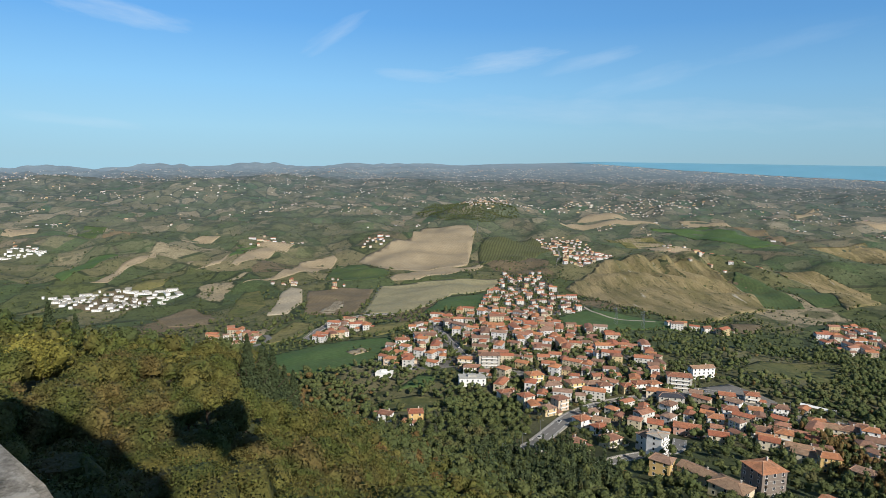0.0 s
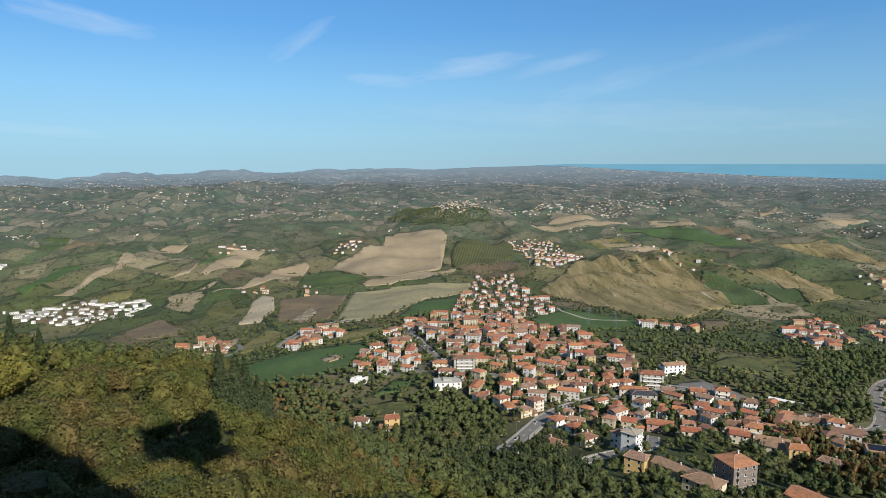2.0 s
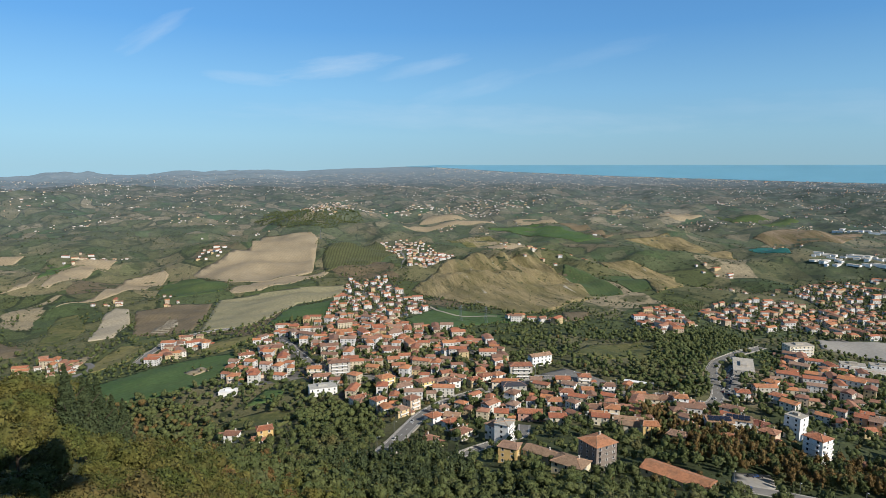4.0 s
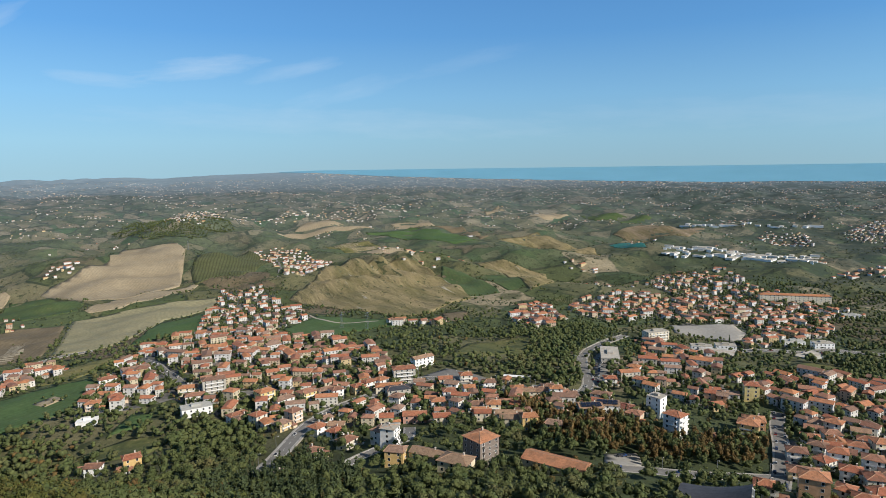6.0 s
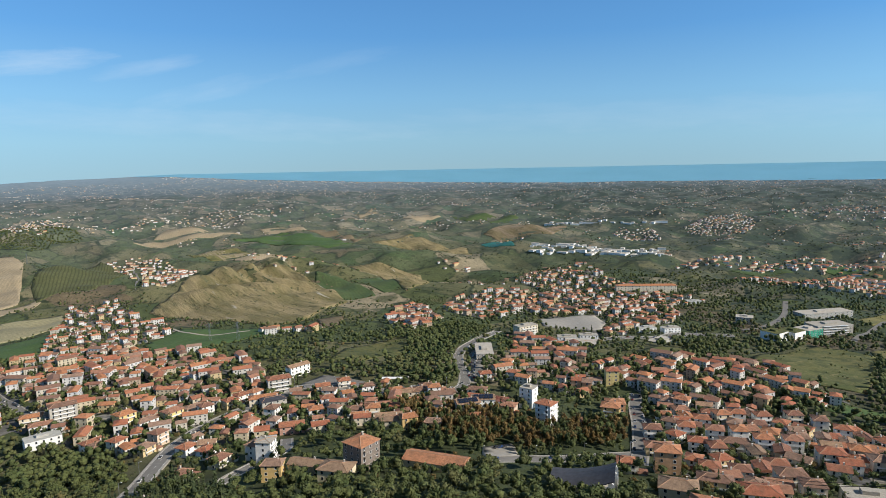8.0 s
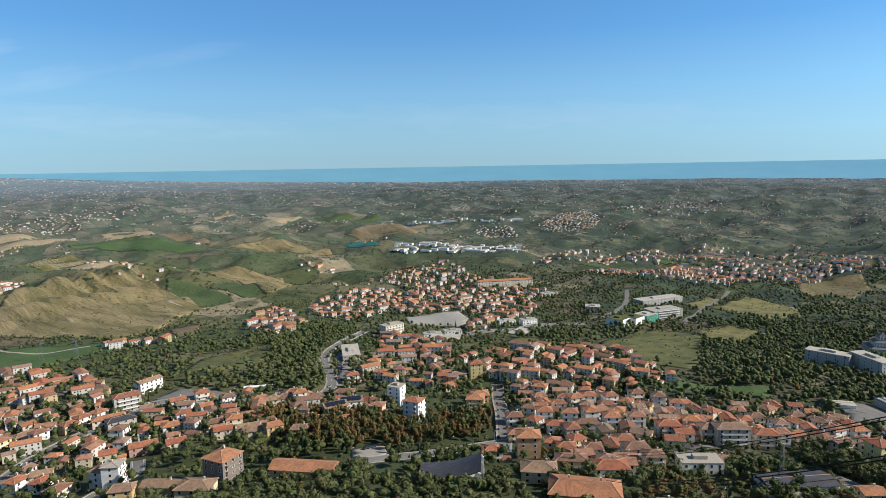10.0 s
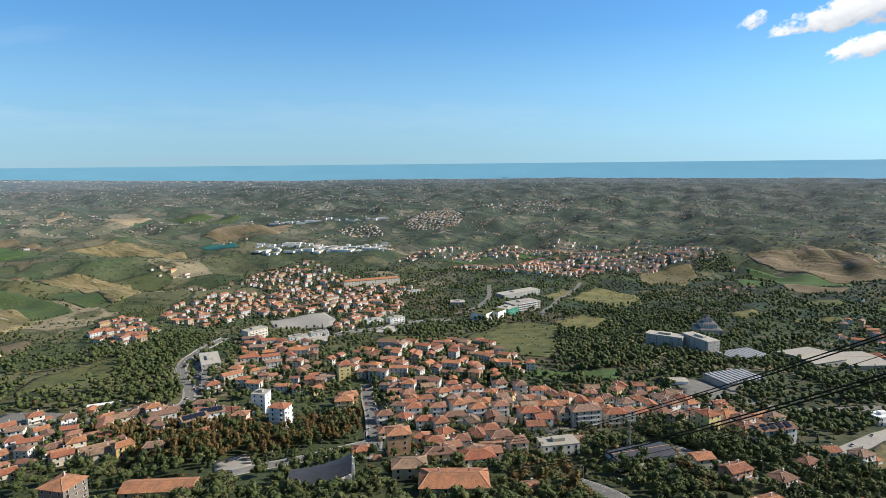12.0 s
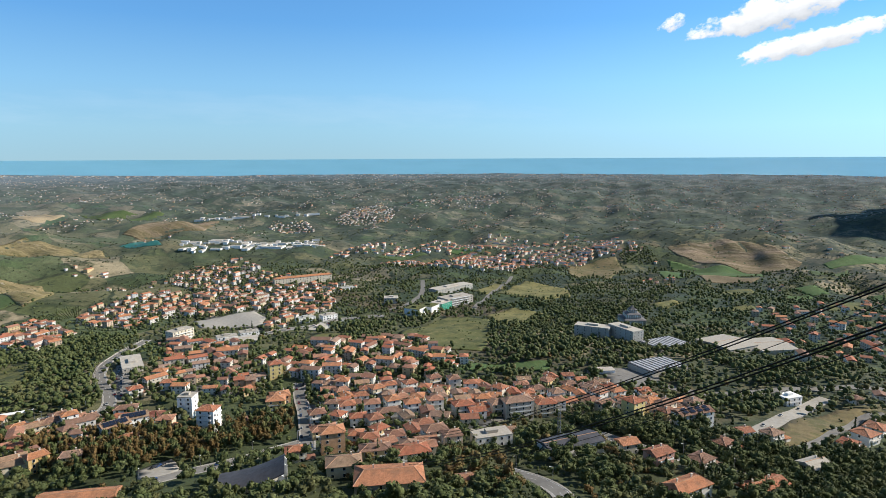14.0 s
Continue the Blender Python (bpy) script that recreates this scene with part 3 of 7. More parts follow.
def ribbon(line, left, right, lift, drop=0.6):
    """A band along a line with a solid edge: vertices and faces."""
    v, f = [], []
    mid = np.array([(p.x, p.y) for p in line])
    tan = np.gradient(mid, axis=0)
    tan /= np.linalg.norm(tan, axis=1, keepdims=True) + 1e-9
    nor = np.stack([-tan[:, 1], tan[:, 0]], 1)
    z = land(mid[:, 0], mid[:, 1]) + lift
    for k in range(len(mid)):
        a, b = mid[k] + nor[k] * left, mid[k] + nor[k] * right
        v += [(*a, z[k]), (*b, z[k]), (*a, z[k] - drop), (*b, z[k] - drop)]
        if k:
            i, j = 4 * k - 4, 4 * k
            f += [(i, i + 1, j + 1, j), (i + 2, i, j, j + 2), (i + 1, i + 3, j + 3, j + 1)]
    return v, f


def road(label, width, *points, mat=None, lines=True, kerb=0.0, lift=0.7, name="road"):
    line = curve_through(points)
    for p in line:
        take(p.x, p.y, width / 2 + (4.5 if p.length < 450 else 1))
    v, f = ribbon(line, width / 2, -width / 2, lift, 1.2)
    ob = tagged(new(name, mesh_of(name, v, f, (mat or M_ASPHALT,))), label, "road", "roads of the town", "structure")
    if lines:
        for s in (-1, 1):
            v, f = ribbon(line, s * (width / 2 - 0.35) + 0.1, s * (width / 2 - 0.35) - 0.1, lift + 0.03, 0.02)
            new("edge_line", mesh_of("edge_line", v, f, (M_LINE,))).parent = ob
        v, f = [], []
        for k in range(0, len(line) - 2, 3):
            dv, df = ribbon(line[k:k + 2], 0.09, -0.09, lift + 0.03, 0.02)
            f += [tuple(i + len(v) for i in q) for q in df]
            v += dv
        new("centre_line", mesh_of("centre_line", v, f, (M_LINE,))).parent = ob
    if kerb:
        for s in (-1, 1):
            v, f = ribbon(line, s * (width / 2 + kerb / 2) + kerb / 2, s * (width / 2 + kerb / 2) - kerb / 2, lift + 0.15, 1.3)
            new("kerb", mesh_of("kerb", v, f, (M_PAVING,))).parent = ob
    return ob


# ---- kinds of things ----
def part(name, bm, material, parent, label=""):
    """Links a bmesh as one mesh object under a thing."""
    me = bpy.data.meshes.new(name)
    bm.to_mesh(me)
    bm.free()
    for m in material if isinstance(material, (list, tuple)) else (material,):
        me.materials.append(m)
    ob = new(name, me)
    ob.parent = parent
    return tagged(ob, label)


def again(ob, parent, m):
    """Another part on the same mesh."""
    o = new(ob.name.split(".")[0], ob.data)
    o.parent, o.matrix_basis = parent, m
    return o


def block(bm, x0, x1, y0, y1, z0, z1, index=0):
    c = [(x, y, z) for z in (z0, z1) for y in (y0, y1) for x in (x0, x1)]
    v = [bm.verts.new(p) for p in c]
    for q in ((0, 2, 3, 1), (4, 5, 7, 6), (0, 1, 5, 4), (2, 6, 7, 3), (0, 4, 6, 2), (1, 3, 7, 5)):
        bm.faces.new([v[i] for i in q]).material_index = index
    return v


def roof_shape(bm, w, d, z, rise, hip, over=0.6, thick=0.22, caps=False):
    """A pitched roof with eaves: ridge along x, hip 0 for gables."""
    a, b = w / 2 + over, d / 2 + over
    h = min(hip * b, a - 0.3)
    drop = rise * over / (d / 2)
    lo = z - drop
    ring = [bm.verts.new(p) for p in ((-a, -b, lo), (a, -b, lo), (a, b, lo), (-a, b, lo))]
    low = [bm.verts.new((v.co.x, v.co.y, v.co.z - thick)) for v in ring]
    ends = (-a + h, 0, z + rise), (a - h, 0, z + rise)
    r0, r1 = (bm.verts.new(p) for p in ends)
    bm.faces.new((ring[0], ring[1], r1, r0))
    bm.faces.new((ring[2], ring[3], r0, r1))
    bm.faces.new((ring[1], ring[2], r1))
    bm.faces.new((ring[3], ring[0], r0))
    for i in range(4):
        bm.faces.new((low[i], low[(i + 1) % 4], ring[(i + 1) % 4], ring[i]))
    bm.faces.new(low[::-1])
    if caps:
        runs = [ends] + ([((sx * a, sy * b, lo), ends[0] if sx < 0 else ends[1]) for sx in (-1, 1) for sy in (-1, 1)] if hip > 0.2 else [])
        for p, q in runs:
            p, q = Vector(p), Vector(q)
            side = (q - p).cross(Vector((0, 0, 1))).normalized() * 0.2
            strip = [bm.verts.new(c) for c in (p - side, q - side, q + Vector((0, 0, 0.2)), p + Vector((0, 0, 0.2)), q + side, p + side)]
            for f in ((0, 1, 2, 3), (3, 2, 4, 5)):
                bm.faces.new([strip[i] for i in f]).material_index = 1


def window_bm(w=1.25, h=1.6):
    """A window facing -y: a frame 6 cm proud of the wall, stepping in to a dark pane."""
    bm = bmesh.new()
    ring = []
    for x, y, z0, z1 in ((w / 2 + 0.12, 0.05, -0.12, h + 0.1), (w / 2 + 0.12, -0.06, -0.12, h + 0.1), (w / 2, -0.06, 0, h), (w / 2, -0.01, 0, h)):
        ring.append([bm.verts.new(p) for p in ((-x, y, z0), (x, y, z0), (x, y, z1), (-x, y, z1))])
    for p, q in zip(ring, ring[1:]):
        for i in range(4):
            bm.faces.new((p[i], p[(i + 1) % 4], q[(i + 1) % 4], q[i])).material_index = 1
    bm.faces.new(ring[-1]).material_index = 0
    return bm


def house_kind(name, w, d, storeys, hip=0.9, rise=0.33, wall=None, roof=None, label="", category="house", balcony=0, flat=False, windows=True, chimneys=1, over=0.6, rail=None, wing=None, side_balconies=False, group="houses of the hill town"):
    """One building with its parts, at the origin; front to -y, base at z = 0 with a plinth that goes into the slope."""
    top = storeys * 3.3 + 0.3
    thing = tagged(new(name), label, category, group)
    bm = bmesh.new()
    block(bm, -w / 2, w / 2, -d / 2, d / 2, -6, top)
    if not flat and hip < 0.2:
        for s in (-1, 1):
            x = s * (w / 2)
            v = [bm.verts.new(p) for p in ((x, -d / 2, top), (x, d / 2, top), (x, 0, top + rise * d / 2))]
            bm.faces.new(v if s > 0 else v[::-1])
    part("wall", bm, wall or M_WALL, thing)
    bm = bmesh.new()
    if flat:
        block(bm, -w / 2 - 0.15, w / 2 + 0.15, -d / 2 - 0.15, d / 2 + 0.15, top, top + 0.35)
        block(bm, -w / 6, w / 6, -d / 6, d / 6, top + 0.35, top + 2.2)
    else:
        roof_shape(bm, w, d, top + 0.02, rise * d / 2, hip, over, caps=True)
    part("roof", bm, roof or M_PALE_ROOF if flat else (roof or M_ROOF, M_RIDGE), thing)
    if not flat:
        for k in range(chimneys):
            bm = bmesh.new()
            cx, cy = w * (0.22 - 0.45 * k), d * 0.14
            block(bm, cx - 0.35, cx + 0.35, cy - 0.3, cy + 0.3, top, top + rise * d / 2 + 0.9)
            block(bm, cx - 0.45, cx + 0.45, cy - 0.4, cy + 0.4, top + rise * d / 2 + 0.9, top + rise * d / 2 + 1.1)
            part("chimney", bm, M_STACK, thing)
    if windows:
        first = None
        for side, (length, off, turn) in enumerate(((w, d / 2, 0), (d, w / 2, 90), (w, d / 2, 180), (d, w / 2, 270))):
            k = max(1, int(length / (4.4 if length < 30 else 6.5)))
            if side % 2 and length < 12.5:
                k = 1
            for s in range(storeys):
                for i in range(k):
                    x = (i + 0.5 - k / 2) * length / k
                    m = pose(0, 0, 0, 0, 0, turn) @ pose(x, -off, s * 3.3 + 1.2)
                    if first is None:
                        first = part("window", window_bm(), (M_GLASS, M_WHITE), thing)
                        first.matrix_basis = m
                    else:
                        again(first, thing, m)
    if wing:
        ww, wd, ws = wing
        side, top_w = (1 if w > d + 1 else -1), ws * 3.0 + 0.2
        y0 = -d / 2 + wd / 2 - 1.8
        bm = bmesh.new()
        block(bm, min(side * w / 2, side * (w / 2 + ww)), max(side * w / 2, side * (w / 2 + ww)), y0 - wd / 2, y0 + wd / 2, -6, top_w)
        part("wing_wall", bm, wall or M_WALL, thing)
        bm = bmesh.new()
        roof_shape(bm, ww + 0.6, wd, top_w + 0.02, rise * wd / 2, 0.8, 0.4)
        part("wing_roof", bm, roof or M_ROOF, thing).matrix_basis = pose(side * (w / 2 + ww / 2), y0, 0)
    for s in range(balcony):
        bm = bmesh.new()
        z = 3.3 * (s + 1)
        block(bm, -w * 0.36, w * 0.36, -d / 2 - 1.3, -d / 2, z, z + 0.16)
        slab = part("balcony", bm, M_CONCRETE, thing)
        bm = bmesh.new()
        block(bm, -w * 0.36, w * 0.36, -d / 2 - 1.3, -d / 2 - 1.2, z + 0.16, z + 1.05)
        for sx in (-1, 1):
            block(bm, sx * w * 0.36 - 0.05, sx * w * 0.36 + 0.05, -d / 2 - 1.2, -d / 2, z + 0.16, z + 1.05)
        part("railing", bm, rail or M_WHITE, slab)
        if side_balconies:
            bm = bmesh.new()
            block(bm, w / 2, w / 2 + 1.3, -d * 0.4, d * 0.4, z, z + 0.16)
            slab = part("balcony", bm, M_CONCRETE, thing)
            bm = bmesh.new()
            block(bm, w / 2 + 1.2, w / 2 + 1.3, -d * 0.4, d * 0.4, z + 0.16, z + 1.05)
            for sy in (-1, 1):
                block(bm, w / 2, w / 2 + 1.2, sy * d * 0.4 - 0.05, sy * d * 0.4 + 0.05, z + 0.16, z + 1.05)
            part("railing", bm, rail or M_WHITE, slab)
    return thing


def stand(x, y, turn=0.0, sink=0.0):
    return pose(x, y, float(land(x, y)) - sink, 0, 0, turn)


# joined crowds: templates of vertices, faces and material numbers that are laid many times into one mesh
def lay(name, templates, places, mats, label, category, group="", smooth=False):
    """places: rows of template number, x, y, height over the land, turn in radians, scale, height scale."""
    places = np.array(places, float)
    places[:, 3] += land(places[:, 1], places[:, 2])
    vs, loops, totals, idx, base = [], [], [], [], 0
    for k, x, y, z, a, s, sz in places:
        v, loop, total, mi = templates[int(k)]
        c, n = math.cos(a) * s, math.sin(a) * s
        vs.append(np.stack([v[:, 0] * c - v[:, 1] * n + x, v[:, 0] * n + v[:, 1] * c + y, v[:, 2] * sz + z], 1))
        loops.append(loop + base)
        totals.append(total)
        idx.append(mi)
        base += len(v)
    v, loop, total, mi = np.concatenate(vs), np.concatenate(loops), np.concatenate(totals), np.concatenate(idx)
    me = bpy.data.meshes.new(name)
    me.vertices.add(len(v))
    me.vertices.foreach_set("co", v.astype(np.float32).ravel())
    me.loops.add(len(loop))
    me.loops.foreach_set("vertex_index", loop.astype(np.int32))
    me.polygons.add(len(total))
    me.polygons.foreach_set("loop_start", np.concatenate([[0], np.cumsum(total)[:-1]]).astype(np.int32))
    me.polygons.foreach_set("loop_total", total.astype(np.int32))
    for m in mats:
        me.materials.append(m)
    me.polygons.foreach_set("material_index", mi.astype(np.int32))
    me.update(calc_edges=True)
    me.polygons.foreach_set("use_smooth", np.full(len(total), smooth))
    return tagged(new(name, me), label, category, group, "stuff")


def template(bm):
    bm.verts.index_update()
    v = np.array([p.co[:] for p in bm.verts])
    loop = np.array([p.index for f in bm.faces for p in f.verts])
    total = np.array([len(f.verts) for f in bm.faces])
    mi = np.array([f.material_index for f in bm.faces])
    bm.free()
    return v, loop, total, mi


def far_house(w, d, storeys, hip, rise=0.36, wing=0.0):
    bm = bmesh.new()
    top = storeys * 3.3
    block(bm, -w / 2, w / 2, -d / 2, d / 2, -5, top, 0)
    k = len(bm.faces)
    roof_shape(bm, w, d, top + 0.02, rise * d / 2, hip, 0.5)
    bm.faces.ensure_lookup_table()
    for f in bm.faces[k:]:
        f.material_index = 1
    if hip < 0.2:
        for s in (-1, 1):
            p = [bm.verts.new(q) for q in ((s * w / 2, -d / 2, top), (s * w / 2, d / 2, top), (s * w / 2, 0, top + rise * d / 2))]
            bm.faces.new(p)
    if wing:
        block(bm, w / 2, w / 2 + wing, -d / 2 - 1, d / 4, -5, top - 3, 0)
        start = len(bm.verts)
        k = len(bm.faces)
        roof_shape(bm, wing + 0.4, d * 0.75 + 1, top - 2.98, rise * d * 0.35, 0.8, 0.4)
        bm.verts.ensure_lookup_table()
        bm.faces.ensure_lookup_table()
        for v in bm.verts[start:]:
            v.co += Vector((w / 2 + wing / 2, -d / 8 - 0.5, 0))
        for f in bm.faces[k:]:
            f.material_index = 1
    for turn, length, off in ((0, w, d / 2), (90, d, w / 2), (180, w, d / 2), (270, d, w / 2)):
        n = max(1, int(length / 4))
        for s in range(storeys):
            for i in range(n):
                x = (i + 0.5 - n / 2) * length / n
                p = [pose(0, 0, 0, 0, 0, turn) @ Vector((x + a, -off - 0.05, 3 * s + 1 + b)) for a, b in ((-0.6, 0), (0.6, 0), (0.6, 1.4), (-0.6, 1.4))]
                bm.faces.new([bm.verts.new(q) for q in p]).material_index = 2
    return template(bm)


FAR_HOUSES = [far_house(11, 9.4, 3, 0.8), far_house(12, 8.8, 2, 0.0), far_house(17, 9.4, 3, 0.0), far_house(10.5, 9, 3, 0.0), far_house(20, 10, 3, 0.0), far_house(9.5, 8, 2, 0.0),
              far_house(10, 9, 2, 0.0, wing=5), far_house(11, 8.6, 2, 0.8, wing=5), far_house(13, 8.4, 2, 0.0, 0.4)]


def tiny_house(w, d, h):
    bm = bmesh.new()
    block(bm, -w / 2, w / 2, -d / 2, d / 2, -4, h, 0)
    k = len(bm.faces)
    roof_shape(bm, w, d, h + 0.02, 0.16 * d, 0.5, 0.5)
    bm.faces.ensure_lookup_table()
    for f in bm.faces[k:]:
        f.material_index = 1
    return template(bm)


FAR_HOUSES += [tiny_house(13, 10, 6), tiny_house(18, 11, 6.5), tiny_house(11, 10, 8), tiny_house(28, 13, 7)]


def crown_template(g, radius, height, lobes, leaves, size, base=1.2, seg=6, cone=False, core=0.86, ringc=4):
    """A leafy crown: lumpy cores with loose leaves round them, uneven in outline."""
    verts, loop, total = [], [], []

    def lump(c, rx, rz):
        start = sum(len(v) for v in verts)
        pts = [(0, 0, -1)] + [(math.cos(6.283 * i / seg + j) * math.sin(3.1416 * j / ringc), math.sin(6.283 * i / seg + j) * math.sin(3.1416 * j / ringc), -math.cos(3.1416 * j / ringc))
                              for j in range(1, ringc) for i in range(seg)] + [(0, 0, 1)]
        p = np.array(pts) * (1 + g.uniform(-0.22, 0.18, (len(pts), 1))) * (rx, rx, rz) + c
        verts.append(p)
        for i in range(seg):
            loop.extend((start, start + 1 + (i + 1) % seg, start + 1 + i))
            total.append(3)
            for j in range(ringc - 2):
                a, b = start + 1 + j * seg, start + 1 + (j + 1) * seg
                loop.extend((a + i, a + (i + 1) % seg, b + (i + 1) % seg, b + i))
                total.append(4)
            a = start + 1 + (ringc - 2) * seg
            loop.extend((a + i, a + (i + 1) % seg, start + 1 + (ringc - 1) * seg))
            total.append(3)

    centres = []
    for k in range(lobes):
        if cone:
            u = k / max(1, lobes - 1)
            c, rx, rz = np.array((0, 0, base + (height - base) * (0.08 + 0.84 * u))), radius * (1.02 - 0.92 * u), (height - base) / lobes * 0.95
        else:
            a, u = g.uniform(0, 6.283), g.uniform(0.15, 1)
            q = radius * 0.55 * math.sqrt(g.uniform(0.05, 1)) * (1 if k else 0)
            c = np.array((math.cos(a) * q, math.sin(a) * q, base + (height - base) * (0.3 + 0.45 * u * (1 - 0.5 * q / radius))))
            rx = radius * g.uniform(0.42, 0.62)
            rz = rx * g.uniform(0.75, 1.0)
        lump(c, rx * core, rz * core)
        centres.append((c, rx, rz))
    if leaves:
        pick = g.randint(0, lobes, leaves)
        d = g.normal(size=(leaves, 3))
        d /= np.linalg.norm(d, axis=1, keepdims=True)
        d[:, 2] = np.abs(d[:, 2]) * np.where(g.rand(leaves) < 0.78, 1, -1)
        cc = np.array([centres[i][0] for i in pick])
        rr = np.array([(centres[i][1], centres[i][1], centres[i][2]) for i in pick])
        at = cc + d * rr * g.uniform(0.84, 1.14, (leaves, 1))
        u = g.normal(size=(leaves, 3))
        u -= d * (u * d).sum(1, keepdims=True) * 0.25
        u /= np.linalg.norm(u, axis=1, keepdims=True)
        w = np.cross(u, d + g.normal(size=(leaves, 3)) * 0.5)
        w /= np.linalg.norm(w, axis=1, keepdims=True) + 1e-9
        s = size * g.uniform(0.55, 1.35, (leaves, 1))
        start = sum(len(v) for v in verts)
        verts.append(np.stack([at - u * s, at + u * s * 0.7 + w * s * 0.65, at + u * s * 0.5 - w * s * 0.7], 1).reshape(-1, 3))
        loop.extend(range(start, start + 3 * leaves))
        total.extend([3] * leaves)
    total = np.array(total)
    return np.concatenate(verts), np.array(loop), total, np.zeros(len(total), int)


def trunk_bm(g, height, radius):
    bm = bmesh.new()

    def limb(a, b, r0, r1, seg=6):
        a, b = Vector(a), Vector(b)
        q = (b - a).to_track_quat("Z", "Y")
        rings = [[bm.verts.new(p + q @ Vector((math.cos(6.283 * i / seg) * r, math.sin(6.283 * i / seg) * r, 0))) for i in range(seg)] for p, r in ((a, r0), (b, r1))]
        for i in range(seg):
            bm.faces.new((rings[0][i], rings[0][(i + 1) % seg], rings[1][(i + 1) % seg], rings[1][i]))

    limb((0, 0, -1.5), (0.1, 0, height * 0.45), radius, radius * 0.6)
    for k in range(5):
        a = k * 1.3 + g.uniform(0, 1)
        z = height * g.uniform(0.25, 0.45)
        limb((0.05, 0, z), (math.cos(a) * height * 0.22, math.sin(a) * height * 0.22, z + height * 0.25), radius * 0.4, radius * 0.12, 5)
    return bm


def tree_kind(name, seed, radius, height, lobes, leaves, size, mat, label, base=1.2, cone=False, group="trees of the slope"):
    g = np.random.RandomState(seed)
    thing = tagged(new(name), label, "tree", group)
    part("trunk", trunk_bm(g, height, 0.16 + height * 0.012), M_BARK, thing)
    t = crown_template(g, radius, height, lobes, leaves, size, base, 8, cone, 0.84)
    me = bpy.data.meshes.new("crown")
    starts = np.concatenate([[0], np.cumsum(t[2])[:-1]])
    me.from_pydata([tuple(p) for p in t[0]], [], [tuple(t[1][s:s + n]) for s, n in zip(starts, t[2])])
    me.materials.append(mat)
    me.update()
    crown = new("crown", me)
    crown.parent = thing
    return thing


# ---- fields ----
field(M_TAN, "pale tan ploughed field on the hillside", (-215, 1569), (-88, 1762), (-77, 2119), (10, 2112), (86, 2094), (104, 1949), (79, 1662), (58, 1451), (-30, 1380), (-122, 1415))
field(M_STUBBLE, "pale green stubble field with working lines", (-123, 927), (-127, 1241), (-4, 1256), (113, 1267), (114, 1203), (92, 1140), (18, 1112), (-21, 984), (-71, 923))
field(M_TAN, "narrow strip of pale ploughed soil", (-111, 1287), (-68, 1382), (88, 1445), (94, 1429), (20, 1328), (-50, 1263), (-104, 1272))
field(M_PALE, "very pale dry ploughed field", (-279, 965), (-311, 1188), (-304, 1227), (-276, 1201), (-249, 1084), (-247, 973))
field(M_PALE, "small patch of pale dry soil", (-197, 974), (-189, 1084), (-174, 1086), (-164, 1003), (-171, 953))
field(M_BROWN, "brown harrowed field with dry weeds", (-219, 962), (-261, 1184), (-208, 1230), (-135, 1208), (-131, 1048), (-137, 938))
field(M_GREEN, "green strip of young crop", (-31, 905), (7, 1072), (101, 1127), (101, 1067), (58, 931))
field(M_GREEN, "bright green meadow below the town", (-203, 652), (-148, 711), (-63, 733), (-56, 708), (-70, 617), (-123, 591), (-151, 589), (-179, 612))
field(M_TAN, "bare patch in the green meadow", (-106, 665), (-90, 682), (-79, 664), (-94, 650), lift=1.0)
field(M_OLIVE, "dry olive pasture beside the road", (-233, 800), (-219, 895), (-190, 886), (-174, 826), (-181, 770), (-221, 737))
field(M_OLIVE, "yellowish pasture beside the houses", (-121, 755), (-101, 818), (-45, 846), (-48, 796), (-85, 743))
field(M_BROWN, "brown bare field beyond the wood", (-474, 988), (-455, 1080), (-439, 1078), (-365, 974), (-358, 931), (-412, 915))
field(M_GREEN, "green field below the bare hill", (161, 856), (232, 936), (295, 862), (343, 820), (307, 788), (248, 788), (192, 738), (162, 799))
field(M_GREEN, "dark green field on the far slope", (700, 2103), (904, 2180), (968, 2060), (932, 1697), (847, 1696), (784, 1805), (738, 1996))
field(M_BROWN, "brown ploughed field on the far slope", (973, 2115), (1080, 2135), (1014, 1774), (973, 1756), (1009, 2027))
field(M_TAN, "tan field on the ridge", (539, 1996), (609, 1989), (655, 1809), (708, 1694), (574, 1668), (566, 1843))
field(M_TAN, "tan strip between scrubby slopes", (-713, 1237), (-733, 1400), (-726, 1555), (-705, 1511), (-715, 1377), (-692, 1263))
field(M_GREEN, "green field in the valley", (-835, 1313), (-872, 1520), (-798, 1514), (-783, 1363), (-797, 1280))
field(M_TAN, "pale brown field by the farms", (-505, 1468), (-524, 1710), (-482, 1854), (-427, 1777), (-449, 1610), (-488, 1457))
field(M_TAN, "pale stubble strip below the farms", (-367, 1355), (-375, 1609), (-293, 1646), (-277, 1616), (-333, 1372), (-406, 1243))
field(M_GREEN, "green field by the farms", (-536, 1541), (-577, 1730), (-518, 1728), (-503, 1594))
field(M_DGREEN, "dark green clover field", (-264, 1371), (-276, 1592), (-203, 1539), (-119, 1387), (-123, 1294), (-205, 1280))
field(M_VINE, "green slope with vine rows", (89, 1590), (120, 1732), (282, 1984), (330, 1794), (202, 1503), (87, 1433))
field(M_TAN, "straw-coloured strip on the ridge", (-763, 1797), (-723, 1980), (-677, 1882), (-724, 1740))
field(M_BROWN, "brown ploughed patch", (-1008, 1824), (-1048, 1953), (-954, 1925), (-863, 1702))
field(M_DGREEN, "green slope below the gullies", (591, 1243), (628, 1202), (610, 1033), (592, 993), (522, 1009), (559, 1183))
field(M_BARE, "grey-brown bare slope with erosion lines", (790, 1464), (842, 1394), (888, 1268), (734, 1019), (650, 976), (741, 1221))
